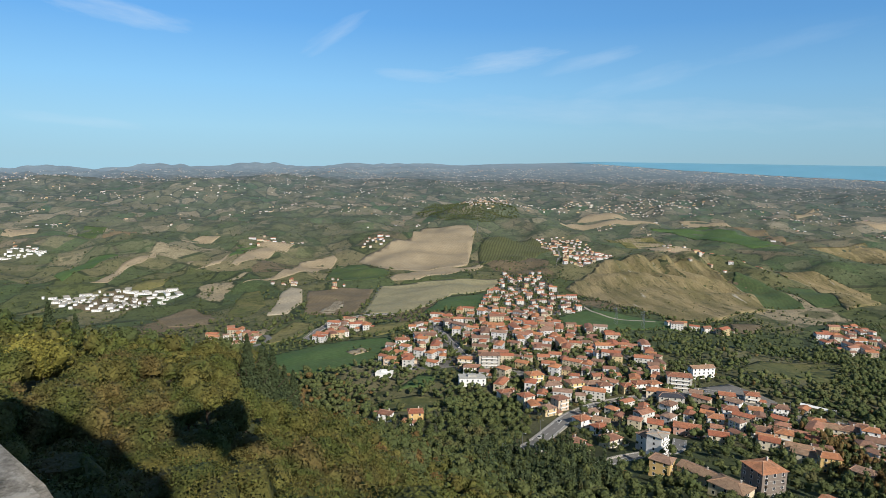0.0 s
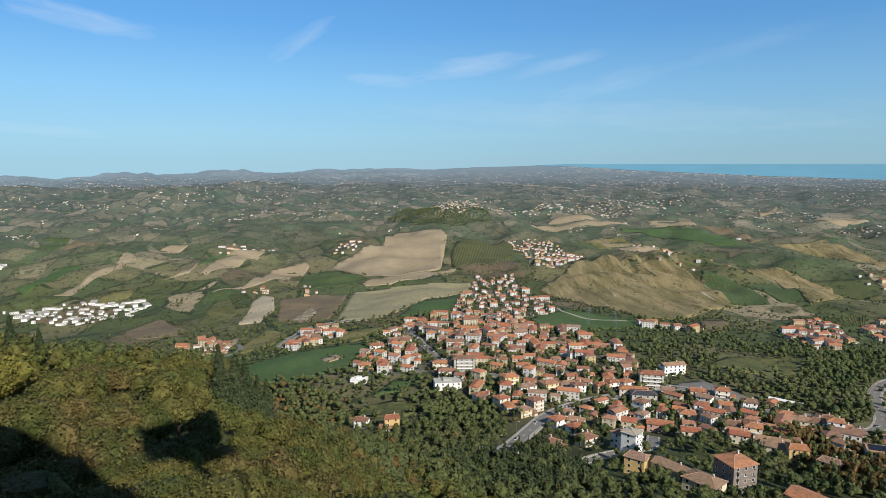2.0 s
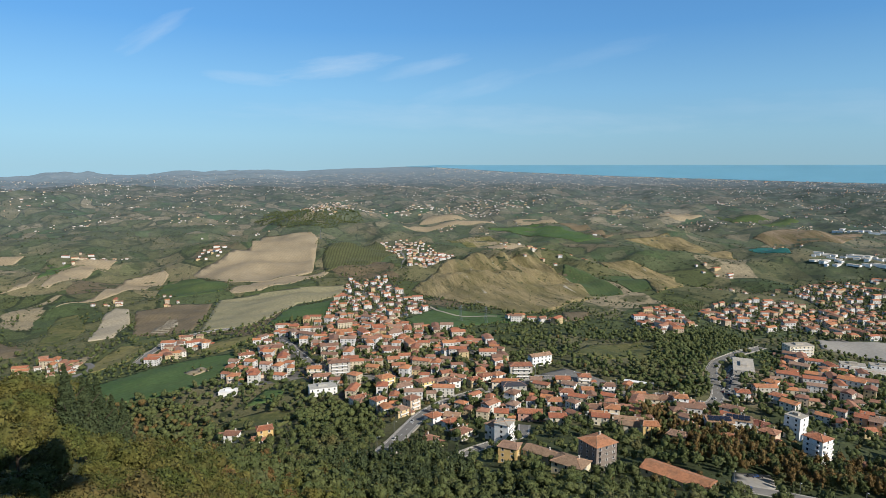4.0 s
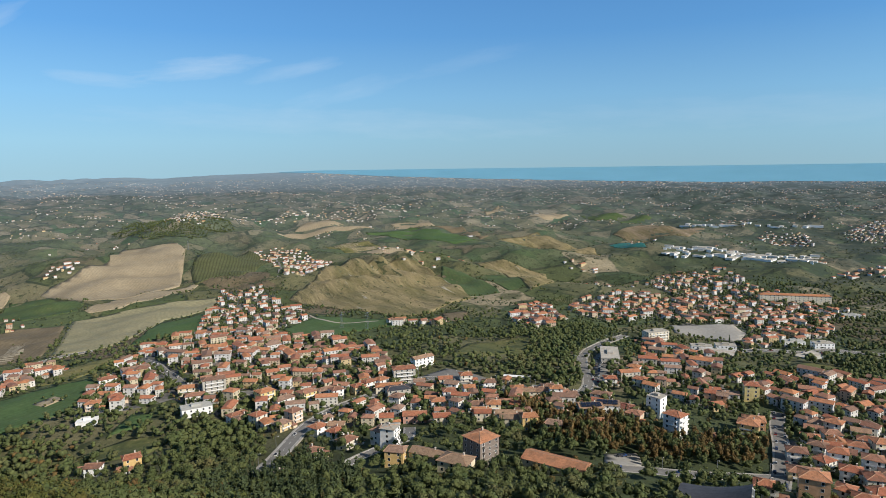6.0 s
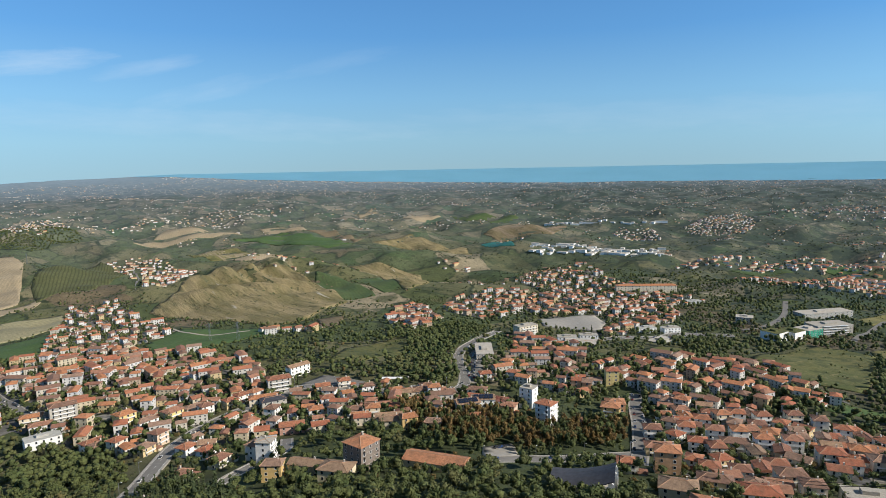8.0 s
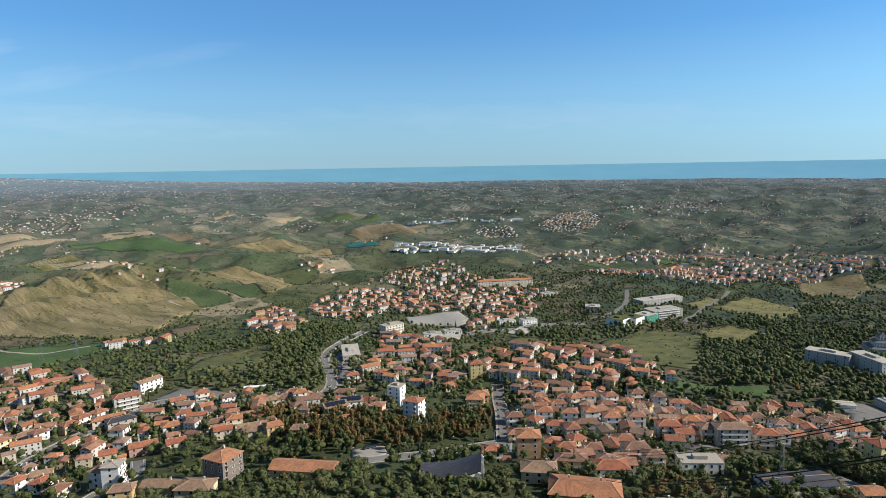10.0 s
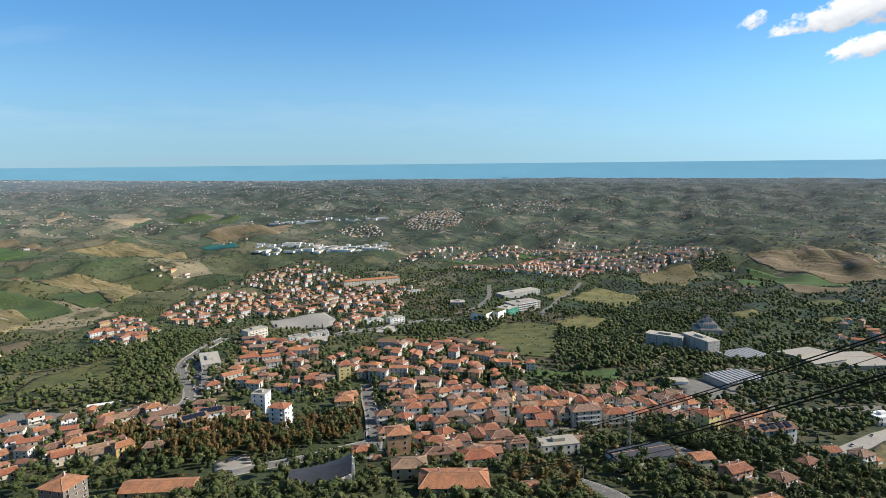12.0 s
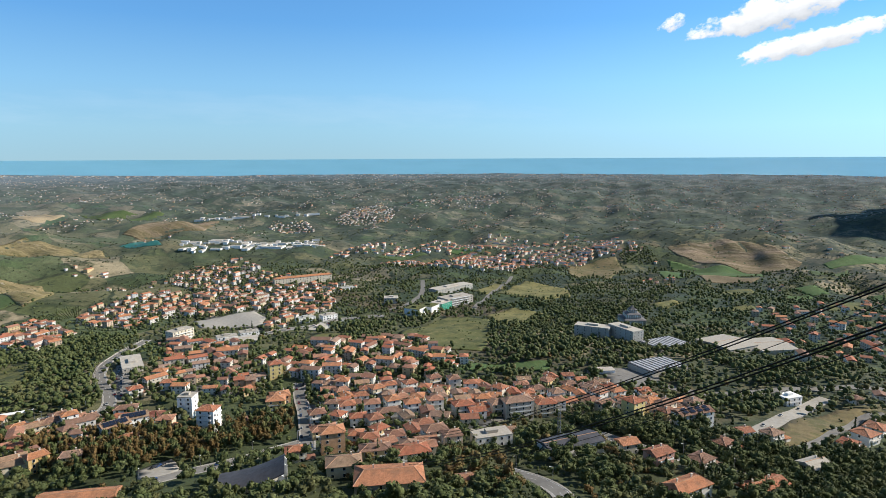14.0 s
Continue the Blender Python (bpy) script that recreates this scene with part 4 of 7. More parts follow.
field(M_BARE, "dry eroded hillside with sparse grass", (234, 1165), (338, 1330), (411, 1372), (507, 1361), (567, 1324), (558, 1103), (527, 984), (371, 852), (332, 854), (291, 986), (254, 1111))
field(M_TAN, "tan field far off", (1336, 2401), (1478, 2490), (1409, 2327), (1298, 2285))
field(M_TAN, "tan field on the far ridge", (408, 2182), (566, 2443), (696, 2355), (769, 2193), (614, 2208))
field(M_MEADOW, "rough meadow between the woods", (280, 573), (329, 626), (385, 621), (420, 620), (376, 570), (310, 548))
field(M_MEADOW, "rough meadow below the town", (-58, 509), (-20, 521), (10, 503), (-9, 474), (-41, 481))
field(M_GREEN, "small green paddock", (-38, 534), (-22, 576), (-5, 566), (-10, 540))
field(M_MEADOW, "yellow-green rough hillside meadow", (638, 311), (773, 304), (780, 243), (643, 200), (576, 185), (569, 230), (594, 266))
field(M_GREEN, "mown green below the meadow", (532, 186), (561, 118), (535, 110), (516, 144), (495, 189))
field(M_OLIVE, "yellowing grassy knoll", (1000, 300), (1207, 302), (1168, 216), (1024, 179), (961, 213))
field(M_OLIVE, "dry grass bank beside the road", (1022, 348), (1149, 344), (1096, 312), (987, 315))
field(M_SCREE, "eroded brown ridge with gullies", (1691, 53), (1734, -80), (1716, -170), (1618, -244), (1489, -184), (1571, -52), (1612, 24))
field(M_GREEN, "bright green band below the ridge", (1595, 48), (1552, -28), (1541, -146), (1385, -143), (1340, -25), (1544, 33))
field(M_BROWN, "dark brown ploughed field", (1356, -20), (1361, -134), (1327, -117), (1296, -35), lift=1.0)
field(M_GREEN, "green paddock among trees", (1299, -181), (1322, -221), (1281, -242), (1254, -211))
field(M_GREEN, "green field at the foot of the ridge", (1600, -281), (1766, -441), (1676, -420), (1561, -291))
field(M_OLIVE, "yellow-green paddock", (988, 51), (1040, 20), (1024, 7), (964, 26))
field(M_DRY, "dry grass lot beside the lane", (435, -55), (471, -72), (519, -108), (531, -134), (496, -113), (428, -76), (413, -61))
field(M_MEADOW, "meadow beside the wood", (366, 593), (398, 608), (382, 569), (344, 535), (326, 530))
field(M_MEADOW, "grass bank beside the main road", (541, 403), (601, 400), (625, 368), (590, 362), (553, 382))
field(M_OLIVE, "dry pasture on the slope", (520, 1997), (656, 1944), (653, 1733), (538, 1810))
field(M_DGREEN, "green slope beyond the bare hill", (640, 1182), (727, 1206), (695, 1022), (622, 1012))
field(M_TAN, "straw field on the coastal ridge", (858, 2267), (984, 2228), (982, 2120), (856, 2204))
field(M_BARE, "brown slope with erosion lines", (1021, 1729), (1172, 1723), (1174, 1432), (1110, 1330), (1107, 1627))
field(M_SCREE, "scarred brown slope above the pond", (1425, 1650), (1619, 1662), (1734, 1535), (1571, 1459), (1427, 1568))
field(M_TAN, "tan strip running down the slope", (-581, 1438), (-558, 1464), (-545, 1566), (-533, 1472))
field(M_TAN, "tan stubble field by the river", (-1271, 1771), (-1313, 1930), (-1260, 1931), (-1189, 1808), (-1232, 1761))
field(M_DGREEN, "dark green field across the valley", (-1035, 1702), (-1137, 1962), (-1067, 1965), (-1025, 1823))
field(M_OLIVE, "dry pasture strip", (-641, 1208), (-635, 1289), (-604, 1352), (-577, 1265), (-612, 1216))
field(M_MEADOW, "yellow-green hillside pasture", (-357, 1002), (-391, 1195), (-360, 1204), (-314, 1082), (-310, 972))
field(M_BROWN, "brown field by the hamlet", (404, 853), (448, 846), (414, 796), (381, 787))
field(M_DRY, "brown slope above the wood", (1489, 276), (1576, 167), (1475, 136), (1295, 147), (1300, 229))
field(M_DGREEN, "green field on the upland", (1638, 2098), (1719, 1972), (1770, 1822), (1554, 1752))
field(M_TAN, "tan field on the upland", (1397, 2155), (1578, 2215), (1562, 2075), (1435, 2054))
field(M_DGREEN, "green slope beyond the works", (1399, 742), (1529, 699), (1479, 633), (1411, 687))
field(M_GREEN, "green meadow among suburbs", (1547, 607), (1732, 625), (1570, 534), (1534, 570))
field(M_OLIVE, "yellowing grassy bank", (798, 255), (878, 241), (853, 188), (760, 190), (743, 222))
field(M_GREEN, "pale green paddock on the slope", (1356, 57), (1439, 19), (1318, 4), (1294, 43))
field(M_GREEN, "green meadow among hedges", (1253, -162), (1265, -204), (1246, -210), (1178, -161))
field(M_DGREEN, "green field in the side valley", (1483, -235), (1549, -320), (1476, -315), (1431, -238))
field(M_GREEN, "small green field by the houses", (1313, -310), (1309, -332), (1270, -323), (1277, -306))
field(M_MEADOW, "meadow between the hedges", (1249, -54), (1272, -112), (1208, -116), (1122, -58))
field(M_MEADOW, "meadow behind the works", (1000, -29), (1050, -94), (1030, -100), (967, -36))
field(M_MEADOW, "grass beside the suburb", (1147, -210), (1251, -296), (1139, -274), (1088, -207))
# ---- pond ----
pond = field(M_POND, "teal pond in a hollow of the far hills", (1218, 1422), (1295, 1423), (1260, 1324), (1237, 1291), (1211, 1364))
pond.name = "water_pond"
# ---- roads ----
road("grey asphalt main road climbing through the town", 9, (42, 343), (63, 384), (82, 417), (101, 449), (128, 479), (153, 489), (187, 495), (210, 499), kerb=1.4)
road("grey asphalt main road along the station", 9, (215, 510), (238, 493), (256, 473), (272, 446), (291, 423), (308, 413), kerb=1.2)
road("curved asphalt lane above the wood", 7, (87, 333), (108, 350), (131, 359), (146, 364), (159, 391), kerb=0.8)
road("town street with parked cars", 7, (-13, 790), (6, 715), (23, 630), (38, 588), (73, 558), (92, 546), kerb=1.0, lines=False)
road("country road with a pale barrier", 8, (-171, 741), (-164, 791), (-157, 878), (-121, 910), (-71, 923), kerb=0.6)
road("curving country road", 7, (-306, 774), (-256, 754), (-227, 740), (-225, 784), (-239, 821), lines=False)
road("pale farm track over the green field", 4, (217, 984), (228, 884), (261, 854), (295, 839), mat=M_TRACK, lines=False)
road("narrow street up to the ridge village", 5, (258, 1392), (306, 1603), (331, 1802), lines=False)
road("wide asphalt bend round the hillside", 9, (291, 438), (305, 415), (325, 411), (349, 431), (375, 471), (398, 501), (448, 544), (535, 591), kerb=1.0)
road("town street between villas", 8, (283, 197), (316, 219), (354, 247), (404, 286), (424, 300), kerb=1.2, lines=False)
road("street beside the avenue of trees", 7, (218, 252), (238, 243), (260, 227), (289, 218), (308, 207), (327, 186), kerb=1.0, lines=False)
road("wide through road at the edge of the town", 10, (537, 476), (597, 469), (649, 447), (709, 435), (748, 386), kerb=1.0)
road("road past the offices", 8, (1103, 483), (952, 419), (845, 397), (800, 403), lines=False)
road("road climbing beside the knoll", 7, (833, 288), (947, 303), (1097, 323), (1234, 339), lines=False)
road("asphalt lane beside the dry lot", 6, (404, -63), (444, -88), (505, -120), (520, -139), lines=False)
road("broad asphalt drive through the dry lot", 11, (436, -46), (472, -67), (519, -90), (543, -106), mat=M_PAVING, lines=False)
road("asphalt road below the last houses", 7, (377, 46), (351, 0), (339, -17), (334, -35), kerb=0.8)
road("asphalt road curving under the terrace", 8, (280, 77), (272, 61), (259, 49), (240, 40), kerb=1.0)
road("works road past the sheds", 9, (537, 78), (539, 39), (520, 2), (521, -31), (559, -83), (602, -160), lines=False)
yard = field(M_PAVING, "paved car park of the school", (236, 276), (259, 274), (251, 259), (235, 247), (213, 248))
yard.name = "pavement"
lot = field(M_ASPHALT, "asphalt car park inside the bend", (345, 423), (373, 452), (403, 492), (438, 519), (416, 481), (370, 431), (349, 415))
lot.name = "pavement"
plaza = field(M_PAVING, "paved square with parking beside the through road", (649, 629), (735, 595), (694, 542), (636, 505), (610, 582))
plaza.name = "pavement"
forecourt = field(M_ASPHALT, "asphalt forecourt inside the wide bend of the road", (214, 513), (254, 527), (268, 502), (276, 475), (252, 470), (226, 487))
forecourt.name = "pavement"
for court in FIELDS[-2:]:
    for x in np.arange(min(p[0] for p in court), max(p[0] for p in court), 3.0):
        for y in np.arange(min(p[1] for p in court), max(p[1] for p in court), 3.0):
            if inside(x, y, court):
                take(x, y, 3)
works_yard = field(M_ASPHALT, "asphalt yard of the sheds", (547, 69), (573, 42), (547, 12), (509, 32), (513, 55))
works_yard.name = "pavement"

# ---- buildings ----
KINDS = dict(
    villa=dict(name="house", w=11, d=9.4, storeys=2, label="two-storey plastered house with hipped clay-tile roof", balcony=1, rise=0.34, wing=(4, 5.5, 1)),
    town_house=dict(name="house", w=10.5, d=9.4, storeys=3, label="three-storey plastered town house under a hipped tile roof", balcony=2),
    wing_house=dict(name="house", w=9.6, d=8.8, storeys=2, label="two-storey house with a lower tiled wing", wing=(5, 6.5, 1), balcony=1),
    corner_house=dict(name="house", w=9.5, d=8.8, storeys=2, hip=0.0, label="two-storey gabled house with a lower wing", wing=(5.5, 7, 1), balcony=1),
    dull_house=dict(name="house", w=11, d=8.6, storeys=2, hip=0.0, roof=M_DULLROOF, label="house with weathered brownish tile roof"),
    small_house=dict(name="house", w=9, d=8, storeys=1, hip=0.0, label="small low house with gabled clay-tile roof"),
    gable_house=dict(name="house", w=11, d=8.8, storeys=2, hip=0.0, label="two-storey house with gabled clay-tile roof", rise=0.36),
    row_house=dict(name="house", w=16, d=9.2, storeys=2, hip=0.9, label="long two-storey house with balconies and tiled roof", balcony=1),
    white_cottage=dict(name="house", w=9.5, d=8.4, storeys=2, hip=0.0, wall=M_WHITE, label="white gabled house with clay-tile roof"),
    white_villa=dict(name="house", w=13, d=12, storeys=2, wall=M_WHITE, roof=M_APRROOF, label="white villa with wide pale clay roof", balcony=1),
    ochre_house=dict(name="house", w=11, d=9, storeys=3, wall=M_OCHREWALL, label="ochre-yellow house with clay-tile roof", hip=0.4),
    yellow_house=dict(name="house", w=11, d=11, storeys=4, wall=M_YELLOWWALL, label="tall pale yellow house with tiled roof"),
    cream_house=dict(name="house", w=12, d=8.8, storeys=2, hip=0.0, wall=M_CREAM, label="cream gabled house with clay-tile roof"),
    cream_block=dict(name="apartment_house", w=14, d=10.5, storeys=3, wall=M_CREAM, label="cream apartment house with balconies and tiled roof", balcony=2, category="apartment house"),
    long_cream=dict(name="apartment_house", w=24, d=10, storeys=2, wall=M_CREAM, label="long cream house with clay-tile roof"),
    ochre_block=dict(name="apartment_house", w=14, d=11, storeys=3, wall=M_YELLOWWALL, label="yellow apartment house with balconies and tiled roof", balcony=2, category="apartment house"),
    pink_villa=dict(name="house", w=17, d=10, storeys=2, hip=0.0, wall=M_PINK, label="pinkish house with bright clay-tile roof"),
    pink_house=dict(name="house", w=13, d=9, storeys=3, wall=M_PINK, hip=0.2, roof=M_ROOF, label="pink three-storey house with balconies and chimneys", balcony=2, chimneys=2),
    red_house=dict(name="house", w=14, d=11, storeys=2, roof=M_REDROOF, label="house with dark red tiled roof"),
    apricot_house=dict(name="house", w=8, d=9, storeys=3, hip=0.0, wall=M_APRICOT, label="narrow apricot house with gabled roof"),
    apricot_gable=dict(name="house", w=11, d=9, storeys=2, hip=0.0, wall=M_GREYWALL, roof=M_APRROOF, label="house with bright orange gabled roof"),
    apricot_block=dict(name="apartment_house", w=14, d=12, storeys=3, wall=M_APRICOT, roof=M_APRROOF, label="square apricot house with broad tiled roof", category="apartment house"),
    apricot_block_big=dict(name="apartment_house", w=13, d=12, storeys=3, wall=M_OCHREWALL, roof=M_APRROOF, label="square ochre apartment house with broad orange roof", category="apartment house", balcony=2),
    apricot_tower=dict(name="apartment_house", w=13, d=11, storeys=4, wall=M_APRICOT, roof=M_APRROOF, label="tall apricot house with stepped tiled roof", category="apartment house"),
    pale_villa=dict(name="house", w=17, d=12, storeys=2, roof=M_DULLROOF, label="broad villa with pale lichened hipped roof"),
    glass_villa=dict(name="house", w=18, d=12, storeys=2, wall=M_WHITE, label="broad house with glazed porch and clay-tile roof", balcony=1),
    grey_row=dict(name="house", w=19, d=9, storeys=2, hip=0.0, wall=M_CREAM, roof=M_DULLROOF, label="long old house with lichened tile roof"),
    grey_villa=dict(name="house", w=14, d=11, storeys=2, hip=0.0, wall=M_GREYWALL, roof=M_CONCRETE, label="grey villa with pale grey gabled roof"),
    grey_block=dict(name="apartment_house", w=20, d=11, storeys=4, wall=M_GREYWALL, label="grey apartment house with rows of balconies", balcony=3, category="apartment house"),
    white_block=dict(name="apartment_house", w=22, d=9, storeys=3, hip=0.0, wall=M_WHITE, roof=M_DULLROOF, label="long white building with dull tile roof", category="apartment house"),
    white_flats=dict(side_balconies=True, name="apartment_house", w=9.5, d=9.5, storeys=4, wall=M_WHITE, roof=M_CONCRETE, hip=0.9, rise=0.1, label="white four-storey flats with small balconies", balcony=3, category="apartment house"),
    dark_flats=dict(side_balconies=True, name="apartment_house", w=14.5, d=14, storeys=5, wall=M_DARKWALL, rail=M_DARKWALL, roof=M_APRROOF, rise=0.32, label="five-storey flats with dark balconies and orange hipped roof", balcony=4, category="apartment house"),
    white_tower=dict(name="apartment_house", w=11, d=10.5, storeys=5, wall=M_WHITE, flat=True, roof=M_CONCRETE, label="white five-storey tower with flat grey roof", category="apartment house"),
    white_tower_tiled=dict(side_balconies=True, balcony=4, name="apartment_house", w=12, d=10.5, storeys=5, wall=M_WHITE, label="white five-storey tower with clay-tile roof", category="apartment house"),
    curved_flats=dict(name="apartment_house", w=28, d=14, storeys=4, wall=M_CREAM, roof=M_CONCRETE, flat=True, label="cream four-storey flats with ribbon balconies", balcony=3, category="apartment house"),
    white_works=dict(name="workshop", w=24, d=13, storeys=2, wall=M_WHITE, roof=M_BLUEGREY, flat=True, label="white flat-roofed workshop beside the street", category="workshop"),
    white_shed=dict(name="workshop", w=15, d=11, storeys=1, wall=M_WHITE, flat=True, roof=M_WHITE, windows=False, label="low white shed with flat roof", category="workshop"),
    long_hall=dict(name="workshop", w=26, d=14, storeys=2, wall=M_WHITE, roof=M_ROOF, hip=0.0, rise=0.16, label="long hall with low tiled roof", category="workshop"),
    dark_hall=dict(name="hall", w=20, d=14, storeys=2, wall=M_GREYWALL, roof=M_DARK_ROOF, hip=0.6, rise=0.15, label="grey hall with dark low roof", category="hall"),
    solar_house=dict(name="house", w=17, d=12, storeys=3, wall=M_WHITE, roof=M_DULLROOF, rise=0.25, hip=0.0, label="white house with solar panels on its roof"),
    school=dict(name="school", w=34, d=13, storeys=2, hip=0.0, wall=M_CREAM, roof=M_APRROOF, label="long cream school with orange gabled roof", category="school", chimneys=0),
    big_hall=dict(name="hall", w=31, d=18, storeys=2, hip=0.5, wall=M_GREYWALL, roof=M_APRROOF, rise=0.28, label="broad hall under a large orange tile roof", category="hall", chimneys=2),
    long_house=dict(name="house", w=26, d=11, storeys=3, hip=0.0, wall=M_WHITE, label="long white house with tiled roof and solar panels"),
    long_house_low=dict(name="house", w=24, d=10, storeys=1, hip=0.0, label="long low house with clay-tile roof", chimneys=2),
    hotel_roof=dict(name="house", w=21, d=11, storeys=2, hip=0.5, roof=M_ROOF, label="broad house with several chimneys on its clay roof", chimneys=2),
    modern_house=dict(name="house", w=15, d=11, storeys=2, flat=True, wall=M_WHITE, roof=M_WHITE, label="white modern house with flat roof and terraces", balcony=1),
    flat_hall=dict(name="hall", w=42, d=18, storeys=2, flat=True, wall=M_GREYWALL, roof=M_PALE_ROOF, label="grey flat-roofed hall beside the bend", category="hall"),
    pink_terrace=dict(name="apartment_house", w=115, d=14, storeys=4, wall=M_CREAM, roof=M_ROOF, label="long cream terrace of flats with orange roof", category="apartment house", chimneys=2),
    hospital_wing=dict(name="hospital", w=38, d=15, storeys=5, wall=M_BLUEGREY, roof=M_PALE_ROOF, flat=True, label="grey-blue hospital wing with rows of windows", category="hospital"),
    grey_shed=dict(name="factory_shed", w=42, d=44, storeys=2, wall=M_GREYWALL, roof=M_CONCRETE, hip=0.0, rise=0.08, windows=False, chimneys=0, label="grey factory shed with low roof", category="shed"),
    office_white=dict(name="office_block", w=23, d=22, storeys=3, wall=M_WHITE, roof=M_MEADOW, flat=True, windows=False, label="white-fronted office block with green roof", category="office"),
    office_green=dict(name="office_block", w=26, d=22, storeys=3, wall=M_GREENPANEL, roof=M_PALE_ROOF, flat=True, label="office block with green glass front", category="office"),
    deck_park=dict(name="parking_deck", w=50, d=26, storeys=4, wall=M_CONCRETE, roof=M_CONCRETE, flat=True, label="open concrete parking deck", category="car park", balcony=4),
    office_blue=dict(name="office_block", w=84, d=24, storeys=3, wall=M_BLUEGREY, roof=M_PALE_ROOF, flat=True, label="long blue-grey office building with glass bands", category="office"),
    office_blue_small=dict(name="office_block", w=22, d=18, storeys=3, wall=M_BLUEGREY, roof=M_PALE_ROOF, flat=True, label="square grey office block", category="office"),
    dark_long_hall=dict(name="hall", w=34, d=15, storeys=2, hip=0.0, rise=0.2, wall=M_WHITE, roof=M_DARK_ROOF, windows=False, chimneys=0, label="long hall with dark roof and white gable", category="hall"),
    glass_hall=dict(name="hall", w=22, d=12, storeys=2, flat=True, wall=M_WHITE, roof=M_CONCRETE, label="low white building with flat grey roof", category="hall"),
    white_shed_long=dict(name="factory_shed", w=18, d=9, storeys=1, wall=M_WHITE, roof=M_PALE_ROOF, hip=0.0, rise=0.1, windows=False, chimneys=0, label="white shed with pale metal roof", category="shed"),
    long_blue_shed=dict(name="factory_shed", w=32, d=14, storeys=1, wall=M_BLUEGREY, roof=M_PALE_ROOF, flat=True, windows=False, label="low blue-grey shed beside the road", category="shed"),
    saw_shed=dict(name="factory_shed", w=34, d=26, storeys=1, wall=M_GREYWALL, roof=M_PALE_ROOF, hip=0.0, rise=0.1, windows=False, chimneys=0, label="low grey sheds with pale roofs", category="shed"),
)
PROTO, SITES = {}, []


def striped_shed():
    """A works hall with rows of white skylights across its roof."""
    thing = tagged(new("factory_shed"), "factory shed with rows of white skylights", "shed", "works sheds")
    bm = bmesh.new()
    block(bm, -21, 21, -15, 15, -4, 6)
    part("wall", bm, M_GREYWALL, thing)
    bm = bmesh.new()
    block(bm, -21.4, 21.4, -15.4, 15.4, 6, 6.5)
    part("roof", bm, M_DARK_ROOF, thing)
    for k in range(9):
        bm = bmesh.new()
        x = -18.4 + 4.6 * k
        v = [bm.verts.new(p) for p in ((x - 1.0, -14, 6.5), (x + 1.0, -14, 6.5), (x + 1.0, 14, 6.5), (x - 1.0, 14, 6.5), (x + 0.2, -14, 7.0), (x + 0.2, 14, 7.0))]
        for q in ((0, 1, 4), (2, 3, 5), (1, 2, 5, 4), (3, 0, 4, 5)):
            bm.faces.new([v[i] for i in q])
        part("skylight", bm, M_WHITE, thing)
    return thing


def canopy():
    thing = tagged(new("platform_canopy"), "long white canopy on thin posts beside the road", "canopy")
    bm = bmesh.new()
    v = [[bm.verts.new((x, y, z)) for y, z in ((-2.6, 3.9), (0, 4.3), (2.6, 3.9), (2.6, 3.6), (0, 4.0), (-2.6, 3.6))] for x in (-12, 12)]
    for i in range(6):
        bm.faces.new((v[0][i], v[0][(i + 1) % 6], v[1][(i + 1) % 6], v[1][i]))
    for e in v:
        bm.faces.new(e)
    part("roof", bm, M_WHITE, thing)
    for k in range(6):
        bm = bmesh.new()
        block(bm, -11 + 4.4 * k - 0.12, -11 + 4.4 * k + 0.12, -0.12, 0.12, -1.5, 4.1)
        part("post", bm, M_METAL, thing)
    return thing


def add_panels(thing, w, d, top, rise):
    """Solar panels lying on the front slope of a gabled roof."""
    slope = math.degrees(math.atan2(rise * d / 2, d / 2))
    for i in range(4):
        for j in range(2):
            bm = bmesh.new()
            block(bm, -1.7, 1.7, -1.2, 1.2, 0.05, 0.13)
            y = -d / 2 + 1.9 + 2.6 * j
            o = part("solar_panel", bm, M_PANEL, thing)
            o.matrix_basis = pose((i - 1.5) * w / 4.6, y, top + 0.03 + rise * (d / 2 + y), slope, 0, 0)


def build(kind, x, y, turn):
    m = stand(x, y, turn)
    spec = KINDS.get(kind)
    w, d = (spec["w"], spec["d"]) if spec else (42, 30) if kind == "striped_shed" else (24, 6)
    n = max(1, int(w / d + 0.5))
    a = radians(turn)
    for k in range(n):
        u = (k + 0.5 - n / 2) * w / n
        take(x + u * math.cos(a), y + u * math.sin(a), d / 2 + 0.5)
    SITES.append((x, y))
    if kind in PROTO:
        return copy_thing(PROTO[kind], m)
    if spec:
        thing = house_kind(**spec)
        if kind in ("solar_house", "long_house"):
            add_panels(thing, w, d, spec["storeys"] * 3.3 + 0.9, spec.get("rise", 0.3))
    else:
        thing = striped_shed() if kind == "striped_shed" else canopy()
    thing.matrix_basis = m
    PROTO[kind] = thing
    return thing


# ---- single buildings ----
build("ochre_house", -18.8, 444.6, 8)
build("white_cottage", -41.6, 452.1, -20)
build("small_house", -47.2, 460.6, -20)
build("small_house", -22.9, 441.4, -10)
build("white_works", 27.9, 541.3, 4)
build("white_shed", -54.4, 572.4, -10)
build("villa", -51.4, 599.8, -10)
build("villa", -35.0, 610.0, 10)
build("row_house", -44.5, 682.6, 10)
build("long_hall", -19.8, 711.7, 15)
build("ochre_block", 114.2, 513.5, 20)
build("row_house", 94.3, 511.4, 20)
build("ochre_block", 82.5, 530.6, 20)
build("town_house", 92.7, 463.8, 30)
build("villa", 80.5, 448.8, 30)
build("town_house", 68.0, 476.2, 30)
build("villa", 58.8, 495.5, 20)
build("row_house", 56.7, 506.8, 20)
